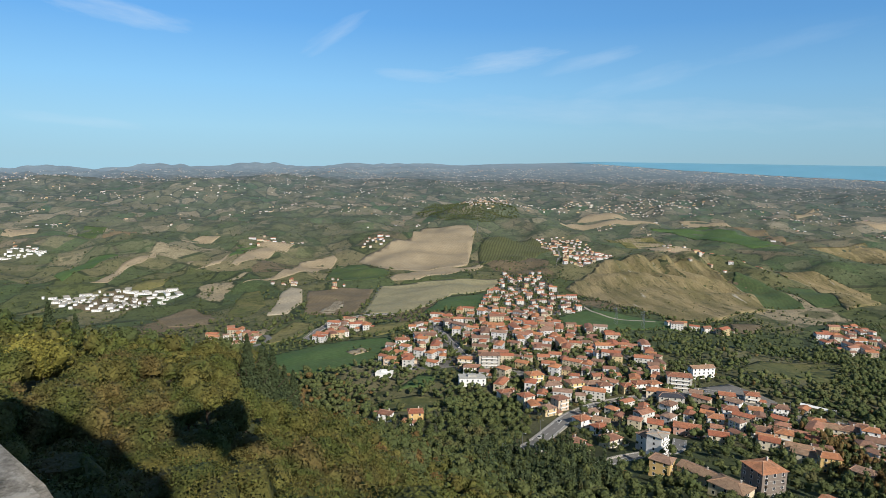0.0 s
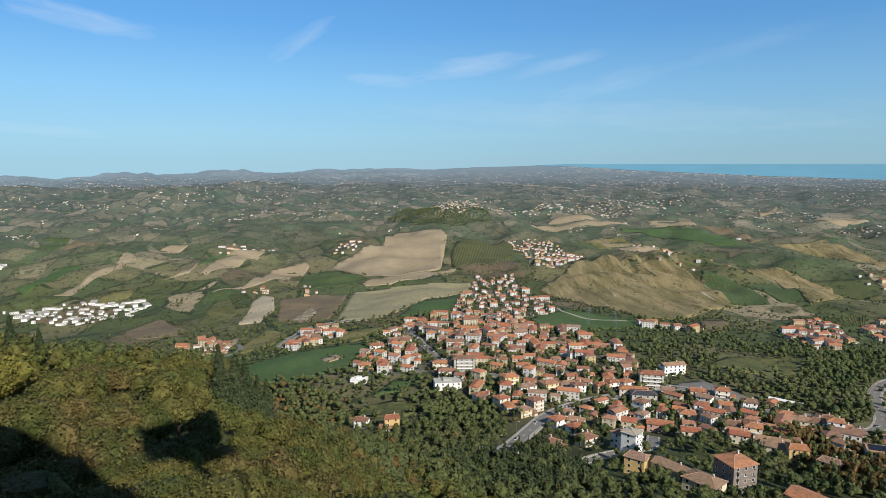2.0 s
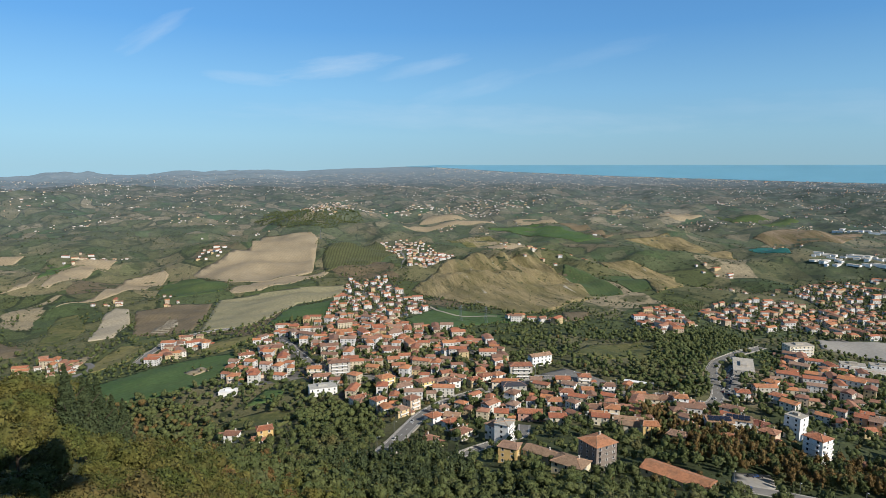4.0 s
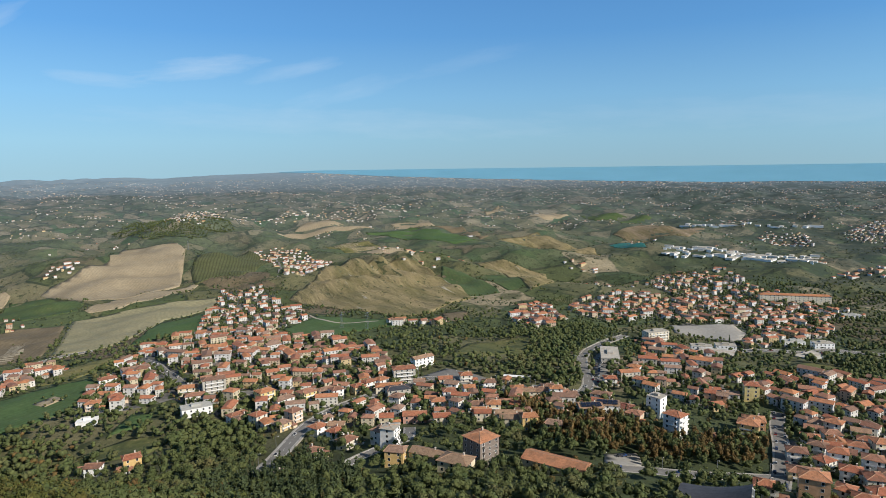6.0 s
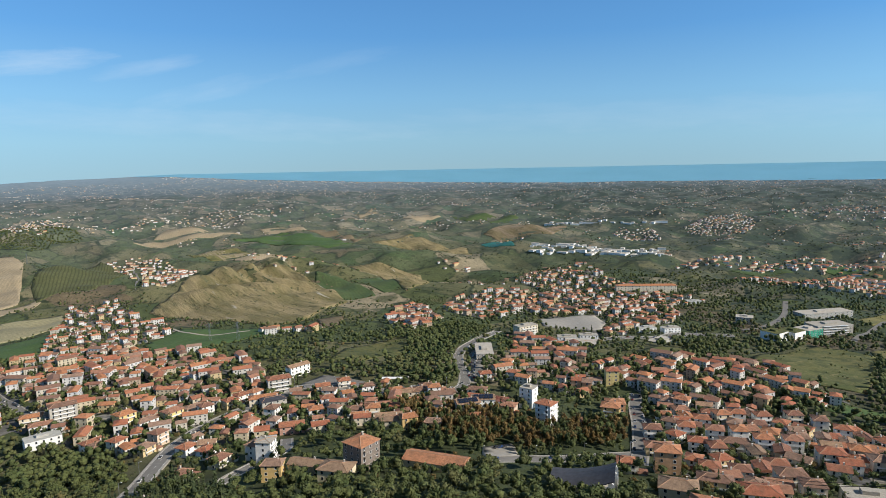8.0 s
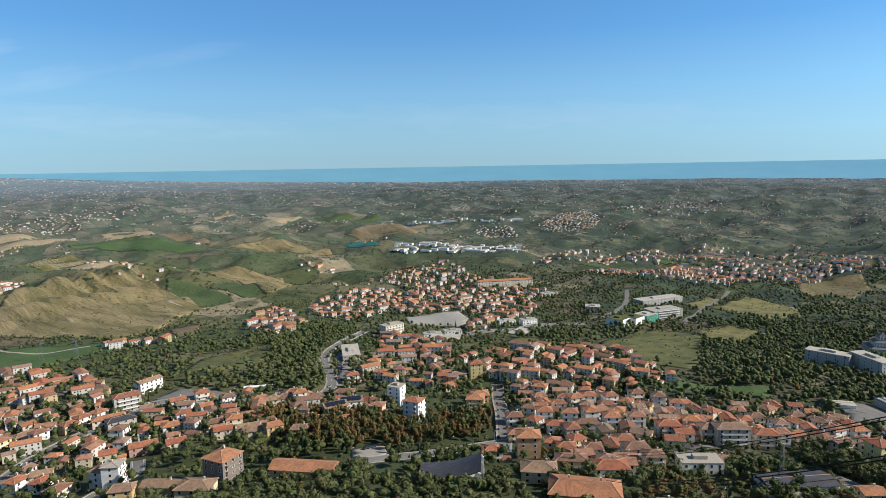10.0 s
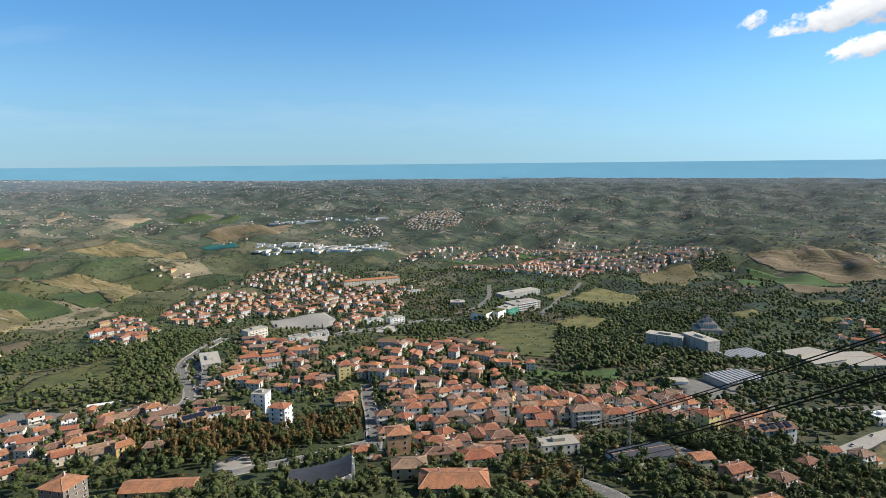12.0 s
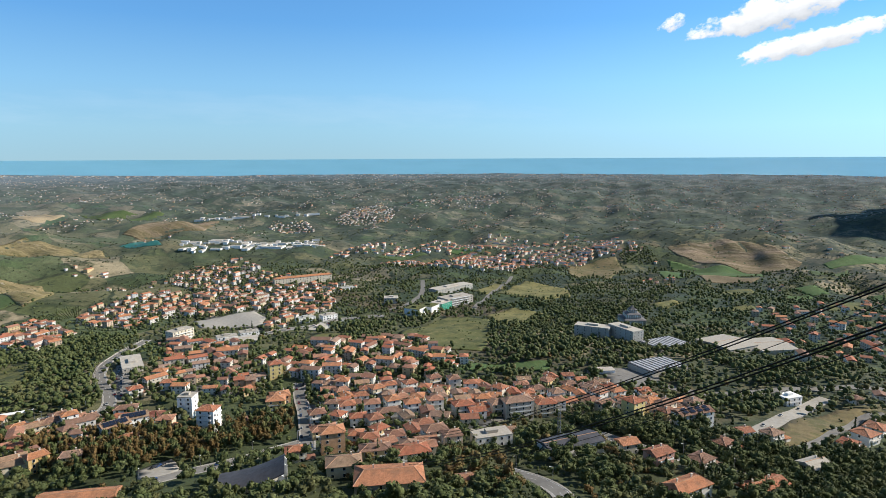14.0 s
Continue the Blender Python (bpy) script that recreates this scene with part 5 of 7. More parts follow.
build("town_house", 138.2, 506.5, 10)
build("row_house", 133.5, 523.2, 10)
build("villa", 158.6, 507.8, 10)
build("villa", 169.6, 512.7, 15)
build("villa", 181.4, 511.8, 20)
build("grey_block", 203.7, 513.0, -13)
build("white_block", 238.9, 551.5, 10)
build("dark_hall", 185.8, 483.5, -8)
build("villa", 153.0, 445.5, 10)
build("white_flats", 131.7, 357.5, 45)
build("town_house", 130.3, 370.8, 30)
build("pink_villa", 168.9, 405.2, -23)
build("cream_house", 181.4, 385.4, -18)
build("villa", 199.7, 431.0, -18)
build("town_house", 214.8, 441.5, -18)
build("cream_house", 230.7, 481.6, -18)
build("villa", 253.0, 485.0, -18)
build("white_cottage", 237.9, 450.0, -18)
build("villa", 260.4, 455.9, -18)
build("white_cottage", 207.6, 486.6, -18)
build("long_cream", 182.0, 492.4, -18)
build("small_house", 114.2, 451.8, 30)
build("villa", 101.3, 423.0, 30)
build("villa", 109.7, 379.5, 30)
build("villa", 83.5, 367.6, 40)
build("small_house", 56.9, 334.2, 30)
build("villa", 110.0, 406.4, 30)
build("ochre_house", 120.1, 317.0, -38)
build("grey_row", 136, 308, -52)
build("pale_villa", 142, 284, -52)
build("villa", 217.1, 401.0, -28)
build("cream_house", 212.3, 384.3, -28)
build("town_house", 225.1, 387.3, -28)
build("cream_house", 211.4, 379.0, -28)
build("grey_row", 226.2, 366.9, -28)
build("ochre_house", 229.2, 346.0, -18)
build("cream_house", 224.2, 357.5, -18)
build("villa", 260.4, 352.2, -28)
build("villa", 273.0, 429.6, -23)
build("villa", 279.1, 419.6, -23)
build("villa", 295.9, 417.8, -23)
build("villa", 299.0, 402.0, -23)
build("grey_block", 46.5, 587.2, 0)
build("row_house", 29.4, 574.2, -5)
build("row_house", 24.7, 597.5, -10)
build("dark_flats", 160.3, 289.6, 15)
build("school", 191.0, 262.0, -58)
build("apricot_block", 371.8, 280.9, -47)
build("white_tower", 335.3, 335.0, -72)
build("white_tower_tiled", 308.4, 290.9, -76)
build("ochre_house", 235.2, 324.8, -48)
build("small_house", 254.4, 365.1, -38)
build("grey_row", 223.3, 355.7, -38)
build("villa", 259.5, 346.6, -50)
build("small_house", 270.1, 337.1, -48)
build("solar_house", 283.0, 347.3, -23)
build("solar_house", 299.4, 347.9, -37)
build("villa", 270.3, 320.1, -52)
build("grey_row", 276.9, 418.7, -28)
build("villa", 286.5, 414.7, -28)
build("town_house", 294.5, 405.3, -28)
build("villa", 302.5, 395.6, -28)
build("row_house", 327.6, 388.2, -52)
build("red_house", 316.9, 348.5, -62)
build("villa", 311.2, 332.0, -62)
build("villa", 361.6, 417.1, -30)
build("villa", 379.2, 398.4, -62)
build("villa", 400.9, 430.1, -62)
build("curved_flats", 543.5, 548.3, -10)
build("flat_hall", 420.0, 486.0, 52)
build("apricot_house", 399.5, 342.1, -52)
build("apricot_house", 403.8, 334.0, -52)
build("apricot_block_big", 358.1, 274.2, -57)
build("small_house", 331.1, 274.4, -52)
build("yellow_house", 433.7, 331.7, -42)
build("villa", 340.0, 227.4, -47)
build("villa", 379.6, 245.4, -52)
build("row_house", 314.0, 205.1, -47)
build("apricot_tower", 282.0, 179.0, -52)
build("pale_villa", 250.1, 152.6, -57)
build("villa", 266.7, 192.7, -52)
build("villa", 306.4, 169.1, -57)
build("row_house", 277.2, 149.7, -57)
build("villa", 319.7, 158.9, -52)
build("glass_villa", 284.1, 131.4, -52)
build("cream_block", 325.0, 135.3, -47)
build("town_house", 314.7, 120.5, -52)
build("villa", 344.1, 198.0, -57)
build("town_house", 364.5, 198.4, -57)
build("villa", 395.6, 224.7, -57)
build("row_house", 357.5, 181.7, -52)
build("town_house", 369.6, 170.5, -52)
build("villa", 416.8, 196.9, -52)
build("town_house", 385.0, 160.1, -52)
build("town_house", 420.9, 213.5, -52)
build("cream_block", 376.2, 135.8, -52)
build("villa", 432.7, 156.2, -52)
build("town_house", 397.7, 128.8, -62)
build("cream_block", 387.7, 113.5, -52)
build("grey_block", 389.8, 102.2, -52)
build("cream_block", 407.9, 86.8, -57)
build("town_house", 416.3, 80.7, -57)
build("villa", 457.3, 104.3, -52)
build("villa", 440.8, 60.8, -25)
build("cream_house", 431.2, 49.6, -30)
build("yellow_house", 422.0, 29.7, -35)
build("town_house", 459.8, 44.9, -45)
build("cream_block", 446.5, 20.1, -35)
build("cream_block", 444.9, 10.5, -35)
build("long_house", 428.9, -7.9, -50)
build("apricot_gable", 350.0, 27.0, -50)
build("pink_house", 322.9, 9.1, -40)
build("villa", 332.8, -11.4, -35)
build("villa", 375.2, -24.3, -35)
build("white_cottage", 417.3, -37.9, -50)
build("villa", 423.5, -54.6, -40)
build("long_house_low", 315.6, -38.6, -45)
build("grey_villa", 363.7, -68.0, -45)
build("villa", 426.2, -96.6, -30)
build("white_villa", 448.6, -110.3, -40)
build("white_villa", 479.2, -123.9, -30)
build("hotel_roof", 288.0, -4.6, -40)
build("modern_house", 520.4, -76.6, -50)
build("big_hall", 238.0, 121.5, -62)
build("villa", 412.6, 229.2, -57)
build("dark_long_hall", 327.4, 55.1, -45)
build("glass_hall", 330.7, 101.8, -52)
build("small_house", 347.9, 96.4, -52)
build("small_house", 251.1, 90.7, -52)
build("pink_terrace", 1027.8, 709.6, -40)  # 120 m long
build("hospital_wing", 690.5, 95.0, -95)  # 40 m long
build("hospital_wing", 688.2, 59.7, -131)  # 48 m long
build("striped_shed", 675.6, 18.4, -42)  # 44 m long
build("striped_shed", 573.0, 20.8, -43)  # 43 m long
build("grey_shed", 707.3, -42.2, -42)  # 48 m long
build("grey_shed", 725.9, -82.3, -61)  # 32 m long
build("office_white", 768.5, 347.7, -6)  # 39 m long
build("office_white", 810.0, 345.1, -7)  # 30 m long
build("office_green", 839.5, 338.5, -13)  # 27 m long
build("deck_park", 874.6, 328.3, -29)  # 32 m long
build("office_blue", 1007.9, 386.9, -26)  # 82 m long
build("office_blue_small", 849.3, 425.6, -63)  # 22 m long
build("white_shed_long", 539.8, 64.6, -65)  # 19 m long
build("canopy", 293.3, 462.8, -41)  # 20 m long
build("long_blue_shed", 640.8, 422.1, 4)  # 50 m long
build("saw_shed", 538.6, 455.3, -52)  # 32 m long
build("glass_hall", 541.8, 478.4, -40)
build("glass_hall", 585.4, 483.3, -40)
build("white_works", 685.8, 472.0, -30)
build("glass_hall", 708.4, 450.6, -30)
build("white_works", 964.8, 572.0, -40)
STAGE = dict(church=(225, 187), temple=(836.5, 65.3))

# ---- districts, villages and woods: outlines on the land ----
TOWN_WEST = [(-68, 570), (-51, 708), (-18, 865), (66, 919), (98, 902), (140, 848), (160, 789), (207, 743), (214, 695), (235, 654), (189, 512), (156, 517), (125, 489), (69, 453), (48, 511), (11, 594), (-23, 591)]
TOWN_RIDGE = [(58, 931), (129, 1310), (212, 1307), (220, 1094), (223, 932), (140, 848)]
RIDGE_VILLAGE = [(296, 1954), (391, 1986), (436, 1722), (460, 1666), (342, 1345), (266, 1338), (306, 1705)]
TOWN_FRONT = [(128, 479), (184, 484), (236, 479), (265, 449), (308, 413), (250, 331), (224, 357), (208, 394), (155, 403), (109, 406)]
EAST_HAMLET = [(508, 813), (601, 883), (545, 729), (522, 708), (473, 671), (455, 693), (457, 734)]
EAST_ROWS = [(587, 783), (688, 863), (830, 856), (844, 718), (984, 651), (798, 488), (616, 475), (629, 537), (682, 674), (582, 673)]
EAST_UPPER = [(917, 944), (1148, 1126), (1204, 1054), (1079, 854), (997, 609), (990, 557), (871, 576), (785, 657)]
MIDTOWN = [(528, 567), (515, 441), (454, 378), (408, 317), (376, 337), (372, 422), (451, 471)]
VILLAS_NORTH = [(465, 373), (548, 364), (587, 331), (616, 304), (541, 184), (476, 203), (439, 223), (419, 280)]
VILLAS_SOUTH = [(417, 285), (439, 223), (463, 167), (461, 147), (512, 93), (493, 62), (417, 75), (412, 94), (343, 120), (309, 118), (290, 137), (282, 175), (326, 223)]
TERRACES = [(517, 113), (503, 45), (489, 22), (458, -14), (439, -4), (431, 16), (435, 54), (468, 84)]
STATION_SIDE = [(283, 464), (313, 403), (339, 392), (299, 348), (273, 349), (244, 351), (214, 356)]
FAR_SUBURB = [(1315, 722), (1471, 531), (1632, 304), (1684, 123), (1633, 104), (1539, 230), (1263, 354), (1239, 500)]
FAR_SUBURB_B = [(1360, 895), (1616, 793), (1829, 513), (1805, 336), (1572, 519), (1451, 712)]
RIGHT_SUBURB = [(1013, -84), (1092, -185), (1236, -315), (708, -186), (663, -97), (805, -75)]
RIGHT_NEAR = [(525, -39), (602, -160), (525, -141), (528, -110), (544, -82)]
LEFT_INDUSTRY = [(-751, 1130), (-699, 1168), (-630, 1218), (-543, 1243), (-516, 1207), (-540, 1091), (-574, 1057), (-661, 1069)]
LEFT_WORKS = [(-1112, 1556), (-1071, 1637), (-1000, 1540), (-1087, 1509)]
VALLEY_LANE = [(-315, 781), (-296, 856), (-237, 810), (-224, 729), (-247, 713)]
FAR_INDUSTRY = [(1232, 1240), (1314, 1282), (1435, 1171), (1578, 1037), (1387, 912), (1333, 1106), (1231, 1184)]
FAR_INDUSTRY_B = [(1761, 1671), (1813, 1498), (1994, 1306), (1974, 1294), (1716, 1591)]
FAR_TOWN = [(1956, 1210), (2102, 1223), (2232, 1143), (2138, 1046), (1985, 995), (1939, 1130)]
FAR_TOWN_B = [(1766, 1365), (1904, 1297), (1806, 1185), (1747, 1304)]
FAR_TOWN_C = [(2363, 1104), (2766, 1055), (2699, 760), (2471, 743), (2291, 971)]
HILLTOP_VILLAGE = [(60, 2695), (118, 2938), (253, 2953), (270, 2485), (176, 2289), (93, 2286)]
LEFT_TOWN = [(-1074, 2547), (-1083, 2690), (-937, 2837), (-834, 2665), (-948, 2579)]
PLAIN_TOWN = [(370, 2472), (574, 2700), (1067, 2842), (1161, 2592), (954, 2534), (528, 2472)]
FARM_A = [(-563, 1735), (-565, 1877), (-501, 1862), (-422, 1885), (-496, 1722)]
FARM_B = [(-218, 1650), (-209, 1764), (-160, 1761), (-145, 1682), (-187, 1645)]
FARM_C = [(-237, 1229), (-214, 1262), (-196, 1237), (-217, 1213)]
FARM_D = [(-365, 1260), (-324, 1333), (-297, 1245), (-343, 1225)]
ROADSIDE = [(-152, 718), (-152, 805), (-151, 887), (-115, 871), (-93, 813), (-127, 748)]
ROADSIDE_B = [(-270, 755), (-269, 817), (-238, 792), (-236, 736)]
ROADSIDE_C = [(305, 822), (338, 808), (383, 792), (360, 759), (301, 792)]
SLOPE_FARMS = [(642, 1818), (703, 1722), (623, 1338), (785, 1508), (582, 1273), (519, 1360)]
SLOPE_FARMS_B = [(946, 1300), (978, 1287), (1012, 1208), (973, 1179), (941, 1259)]
WOOD_BEND = [(290, 474), (437, 703), (461, 682), (474, 654), (529, 688), (559, 637), (438, 548), (383, 492), (353, 441), (317, 411)]
WOOD_RIGHT = [(767, 237), (890, 266), (960, 177), (986, 60), (859, 22), (775, 32), (600, 24), (553, 80), (562, 113), (582, 117), (572, 177)]
WOOD_BELOW = [(411, 51), (425, -10), (385, -40), (397, -62), (426, -116), (350, -97), (298, -11), (365, 3), (369, 39)]
WOOD_SLOPE = [(-167, 583), (-121, 580), (-72, 538), (-60, 501), (-55, 415), (-30, 393), (-7, 375), (33, 283), (-11, 152), (-35, 140)]
WOOD_WEST = [(-5, 518), (35, 529), (55, 481), (63, 412), (53, 361), (24, 303), (-31, 406), (8, 405)]
AVENUE = [(248, 410), (270, 387), (289, 337), (298, 283), (336, 267), (343, 239), (319, 228), (277, 238), (245, 262), (223, 291), (230, 351)]
HILL_WOOD = [(-113, 2477), (-37, 2664), (85, 2711), (256, 2463), (279, 2275), (126, 2124), (-10, 2160)]
ORCHARD = [(560, 895), (640, 939), (687, 900), (640, 840), (580, 853), (532, 828)]
RIDGE_WOOD = [(1580, 160), (1634, 146), (1653, 92), (1587, 67), (1530, 135)]
CAR_LINES = (
    (((42, 343), (82, 417), (128, 479), (187, 495)), 1.8, 40),
    (((215, 510), (256, 473), (291, 423)), -1.8, 40),
    (((-13, 790), (23, 630), (38, 588), (73, 558)), 2.6, 20),
    (((283, 197), (354, 247), (424, 300)), 2.8, 16),
    (((283, 197), (354, 247), (424, 300)), -2.8, 20),
    (((218, 252), (260, 227), (308, 207)), 2.2, 24),
    (((352, 429), (398, 480), (429, 505)), 0, 7),
    (((354, 424), (393, 468), (415, 485)), 0, 7),
    (((537, 476), (649, 447), (748, 386)), 2, 30),
    (((441, -50), (529, -95)), 2, 30),
    (((234, 270), (252, 269)), 0, 4),
    (((364, 45), (357, 37)), 0, 3.5),
    (((291, 438), (325, 411), (349, 431)), 1.8, 40),
)
LAMP_LINES = (
    (((42, 343), (82, 417), (128, 479), (187, 495)), 6, 34),
    (((215, 510), (256, 473), (291, 423)), 6, 36),
    (((218, 252), (260, 227), (308, 207)), 5, 30),
    (((291, 438), (325, 411), (349, 431), (398, 501), (535, 591)), 6, 32),
    (((280, 77), (272, 61), (259, 49)), 5.5, 22),
    (((351, 0), (339, -17), (334, -35)), 5, 30),
    (((537, 476), (649, 447), (748, 386)), 6.5, 45),
)
POSTS = (
    ("radio_mast", "slender grey lattice radio mast among trees", 24, 1.1, 0.5, 0, 324, 61),
    ("pylon", "grey lattice power pylon in the green field", 24, 1.8, 0.5, 2, 264, 796),
    ("pylon", "grey lattice power pylon below the hill", 24, 1.8, 0.5, 2, 233, 813),
    ("radio_mast", "grey lattice mast on the hilltop", 26, 1.2, 0.4, 0, 100, 1821),
)
BARRIERS = (
    ((89, 337), (110, 354), (134, 365), (145, 368)),
    ((-174, 758), (-168, 813), (-162, 896)),
    ((350, 447), (394, 502), (452, 552), (540, 602)),
)

# ---- the church with its swept dark roof ----
def church(x, y, turn):
    thing = tagged(new("church"), "modern church with swept dark roof and white wing walls", "church")
    bm = bmesh.new()
    block(bm, -15, 13, -9, 9, -4, 4.2)
    part("wall", bm, M_GREYWALL, thing)
    bm = bmesh.new()
    n, rows_ = 16, 6
    top = [[bm.verts.new((-16.5 + 31 * i / n, -10 + 20 * j / rows_, 4.4 + 6.5 * (i / n) ** 2.2 + 2.2 * math.cos((j / rows_ - 0.5) * 3.0) * (0.3 + i / n))) for j in range(rows_ + 1)] for i in range(n + 1)]
    low = [[bm.verts.new(v.co - Vector((0, 0, 0.5))) for v in r] for r in top]
    for i in range(n):
        for j in range(rows_):
            bm.faces.new((top[i][j], top[i + 1][j], top[i + 1][j + 1], top[i][j + 1]))
            bm.faces.new((low[i][j + 1], low[i + 1][j + 1], low[i + 1][j], low[i][j]))
    for i in range(n):
        bm.faces.new((top[i + 1][0], top[i][0], low[i][0], low[i + 1][0]))
        bm.faces.new((top[i][rows_], top[i + 1][rows_], low[i + 1][rows_], low[i][rows_]))
    for j in range(rows_):
        bm.faces.new((top[0][j], top[0][j + 1], low[0][j + 1], low[0][j]))
        bm.faces.new((top[n][j + 1], top[n][j], low[n][j], low[n][j + 1]))
    part("roof", bm, M_DARK_ROOF, thing)
    for y0, h0, x0 in ((-9.6, 9.0, 13.4), (-4.5, 12.0, 14.4), (3.0, 11.5, 14.6), (9.2, 9.5, 13.6)):
        bm = bmesh.new()
        v = [bm.verts.new(p) for p in ((x0 - 3.2, y0, -4), (x0 + 1.4, y0, -4), (x0 + 0.9, y0, h0), (x0 - 0.2, y0, h0 + 0.8), (x0 - 3.2, y0, 6),
                                       (x0 - 3.2, y0 + 0.6, -4), (x0 + 1.4, y0 + 0.6, -4), (x0 + 0.9, y0 + 0.6, h0), (x0 - 0.2, y0 + 0.6, h0 + 0.8), (x0 - 3.2, y0 + 0.6, 6))]
        bm.faces.new(v[:5])
        bm.faces.new(v[9:4:-1])
        for i in range(5):
            bm.faces.new((v[i], v[5 + i], v[5 + (i + 1) % 5], v[(i + 1) % 5]))
        part("wing_wall", bm, M_WHITE, thing)
    bm = bmesh.new()
    block(bm, -14, 4, -9.2, -9.0, 1.6, 2.8)
    part("window_band", bm, M_GLASS, thing)
    thing.matrix_basis = stand(x, y, turn)
    take(x, y, 15)
    return thing


church(*STAGE["church"], -55)


def sanctuary(x, y, turn):
    """A stepped sanctuary: three tiers of pillared walls under pitched grey roofs."""
    thing = tagged(new("sanctuary"), "stepped grey sanctuary with pillars and pointed roof", "church")
    for w, z0, z1 in ((34, -4, 8), (22, 8, 14), (11, 14, 19)):
        bm = bmesh.new()
        block(bm, -w / 2, w / 2, -w / 2.4, w / 2.4, z0, z1)
        part("wall", bm, M_GREYWALL, thing)
        bm = bmesh.new()
        roof_shape(bm, w, w / 1.2, z1 + 0.02, 3.2 if w > 20 else 5.0, 0.95, 0.5)
        part("roof", bm, M_DULLGREY, thing)
        first = None
        for i in range(int(w / 3.6)):
            u = (i + 0.5) * w / int(w / 3.6) - w / 2
            for turned in (0, 90, 180, 270):
                m = pose(0, 0, 0, 0, 0, turned) @ pose(u * (1 if turned % 180 == 0 else 0.8), -(w / 2.4 if turned % 180 == 0 else w / 2), max(z0, 0))
                if first is None:
                    bm = bmesh.new()
                    block(bm, -0.45, 0.45, -0.35, 0.2, 0, 5.5)
                    first = part("pillar", bm, M_WHITE, thing)
                    first.matrix_basis = m
                else:
                    again(first, thing, m)
    thing.matrix_basis = stand(x, y, turn)
    take(x, y, 26)


sanctuary(*STAGE["temple"], 20)

for poly in (TOWN_WEST, TOWN_RIDGE, TOWN_FRONT, STATION_SIDE, VILLAS_NORTH, VILLAS_SOUTH, TERRACES, MIDTOWN, EAST_ROWS, EAST_UPPER, EAST_HAMLET):
    field(M_TOWN, "paved yards, lanes and small gardens between the houses", *poly, lift=0.3, trees_too=True).name = "pavement"

# ---- houses of the near districts, each a thing ----
gh = np.random.RandomState(41)
FILL = ["villa", "gable_house", "town_house", "wing_house", "villa", "corner_house", "cream_house", "gable_house", "dull_house", "white_cottage", "wing_house", "town_house"]
far_rows = []


def fill(poly, spacing, front, near=True, tries=None, jitter=14, zscale=1.0):
    """Houses set inside an outline, keeping their distance."""
    xs, ys = [p[0] for p in poly], [p[1] for p in poly]
    area = (max(xs) - min(xs)) * (max(ys) - min(ys))
    for _ in range(tries or int(area / spacing**2 * 5)):
        x, y = gh.uniform(min(xs), max(xs)), gh.uniform(min(ys), max(ys))
        if inside(x, y, poly) and is_free(x, y, spacing * 0.36):
            turn = 180 - front + gh.normal() * jitter + gh.choice((0, 0, 90))
            if near and len(SITES) < 258:
                build(FILL[gh.randint(len(FILL))], x, y, turn)
            else:
                take(x, y, spacing * 0.3)
                s = gh.uniform(0.72, 1.02) * float(np.interp(math.hypot(x, y), (700, 1500, 2300, 3000), (1.0, 0.75, 0.52, 0.45)))
                far_rows.append((gh.randint(0, 9) if x * x + y * y < 1500**2 else gh.randint(9, 13), x, y, 0.0, radians(turn), s, s * zscale))


for poly, gap, lie in ((VILLAS_SOUTH, 17, -53), (TERRACES, 14.5, 53), (TOWN_FRONT, 19, -35), (STATION_SIDE, 20, -40), (VILLAS_NORTH, 17, -80), (MIDTOWN, 18.5, -45), (TOWN_WEST, 19, -14)):
    fill(poly, gap, 180 - lie)
for poly, gap in ((TOWN_RIDGE, 23), (RIDGE_VILLAGE, 20), (EAST_HAMLET, 16.5), (EAST_ROWS, 21), (EAST_UPPER, 23), (RIGHT_SUBURB, 36), (RIGHT_NEAR, 26), (ROADSIDE, 17), (ROADSIDE_B, 17), (ROADSIDE_C, 18), (VALLEY_LANE, 19),
                  (FAR_SUBURB, 17), (FAR_SUBURB_B, 23), (FAR_TOWN, 15), (FAR_TOWN_B, 18), (FAR_TOWN_C, 30), (HILLTOP_VILLAGE, 22), (LEFT_TOWN, 45), (PLAIN_TOWN, 32), (FARM_A, 28), (FARM_B, 28), (FARM_C, 22), (FARM_D, 26), (SLOPE_FARMS, 42), (SLOPE_FARMS_B, 30)):
    fill(poly, gap, 178, near=False)
# scattered farms and suburbs of the plain
fa, fr = gh.uniform(-42, 108, 30000), 1150 + 3450 * gh.uniform(0, 1, 30000) ** 0.7
fx, fy = fr * np.sin(np.radians(fa)), fr * np.cos(np.radians(fa))
crowd = waves(fx, fy, 21, 420) + 1.1 * waves(fx, fy, 22, 150) + (fr - 2800) / 1500 + (fa - 20) / 110
for x, y, r, c in zip(fx, fy, fr, np.where(fr > shore(fa) - 30, -9, crowd)):
    if c > (1.2 if r < 2300 else 0.4) and is_free(x, y) and not on_field(x, y):
        s = gh.uniform(0.45, 0.85) * float(np.interp(r, (1500, 2300, 3600), (0.9, 0.48, 0.36)))
        far_rows.append((gh.randint(0, 9) if r < 1500 else gh.randint(9, 13), x, y, 0.0, gh.uniform(0, 6.28), s, s))
for _ in range(900):
    a = gh.uniform(13, 110)
    r = float(shore(a)) - gh.exponential(28) - 6
    far_rows.append((gh.randint(9, 13), r * math.sin(radians(a)), r * math.cos(radians(a)), 0.0, gh.uniform(0, 6.28), 0.5, gh.uniform(0.2, 0.5)))
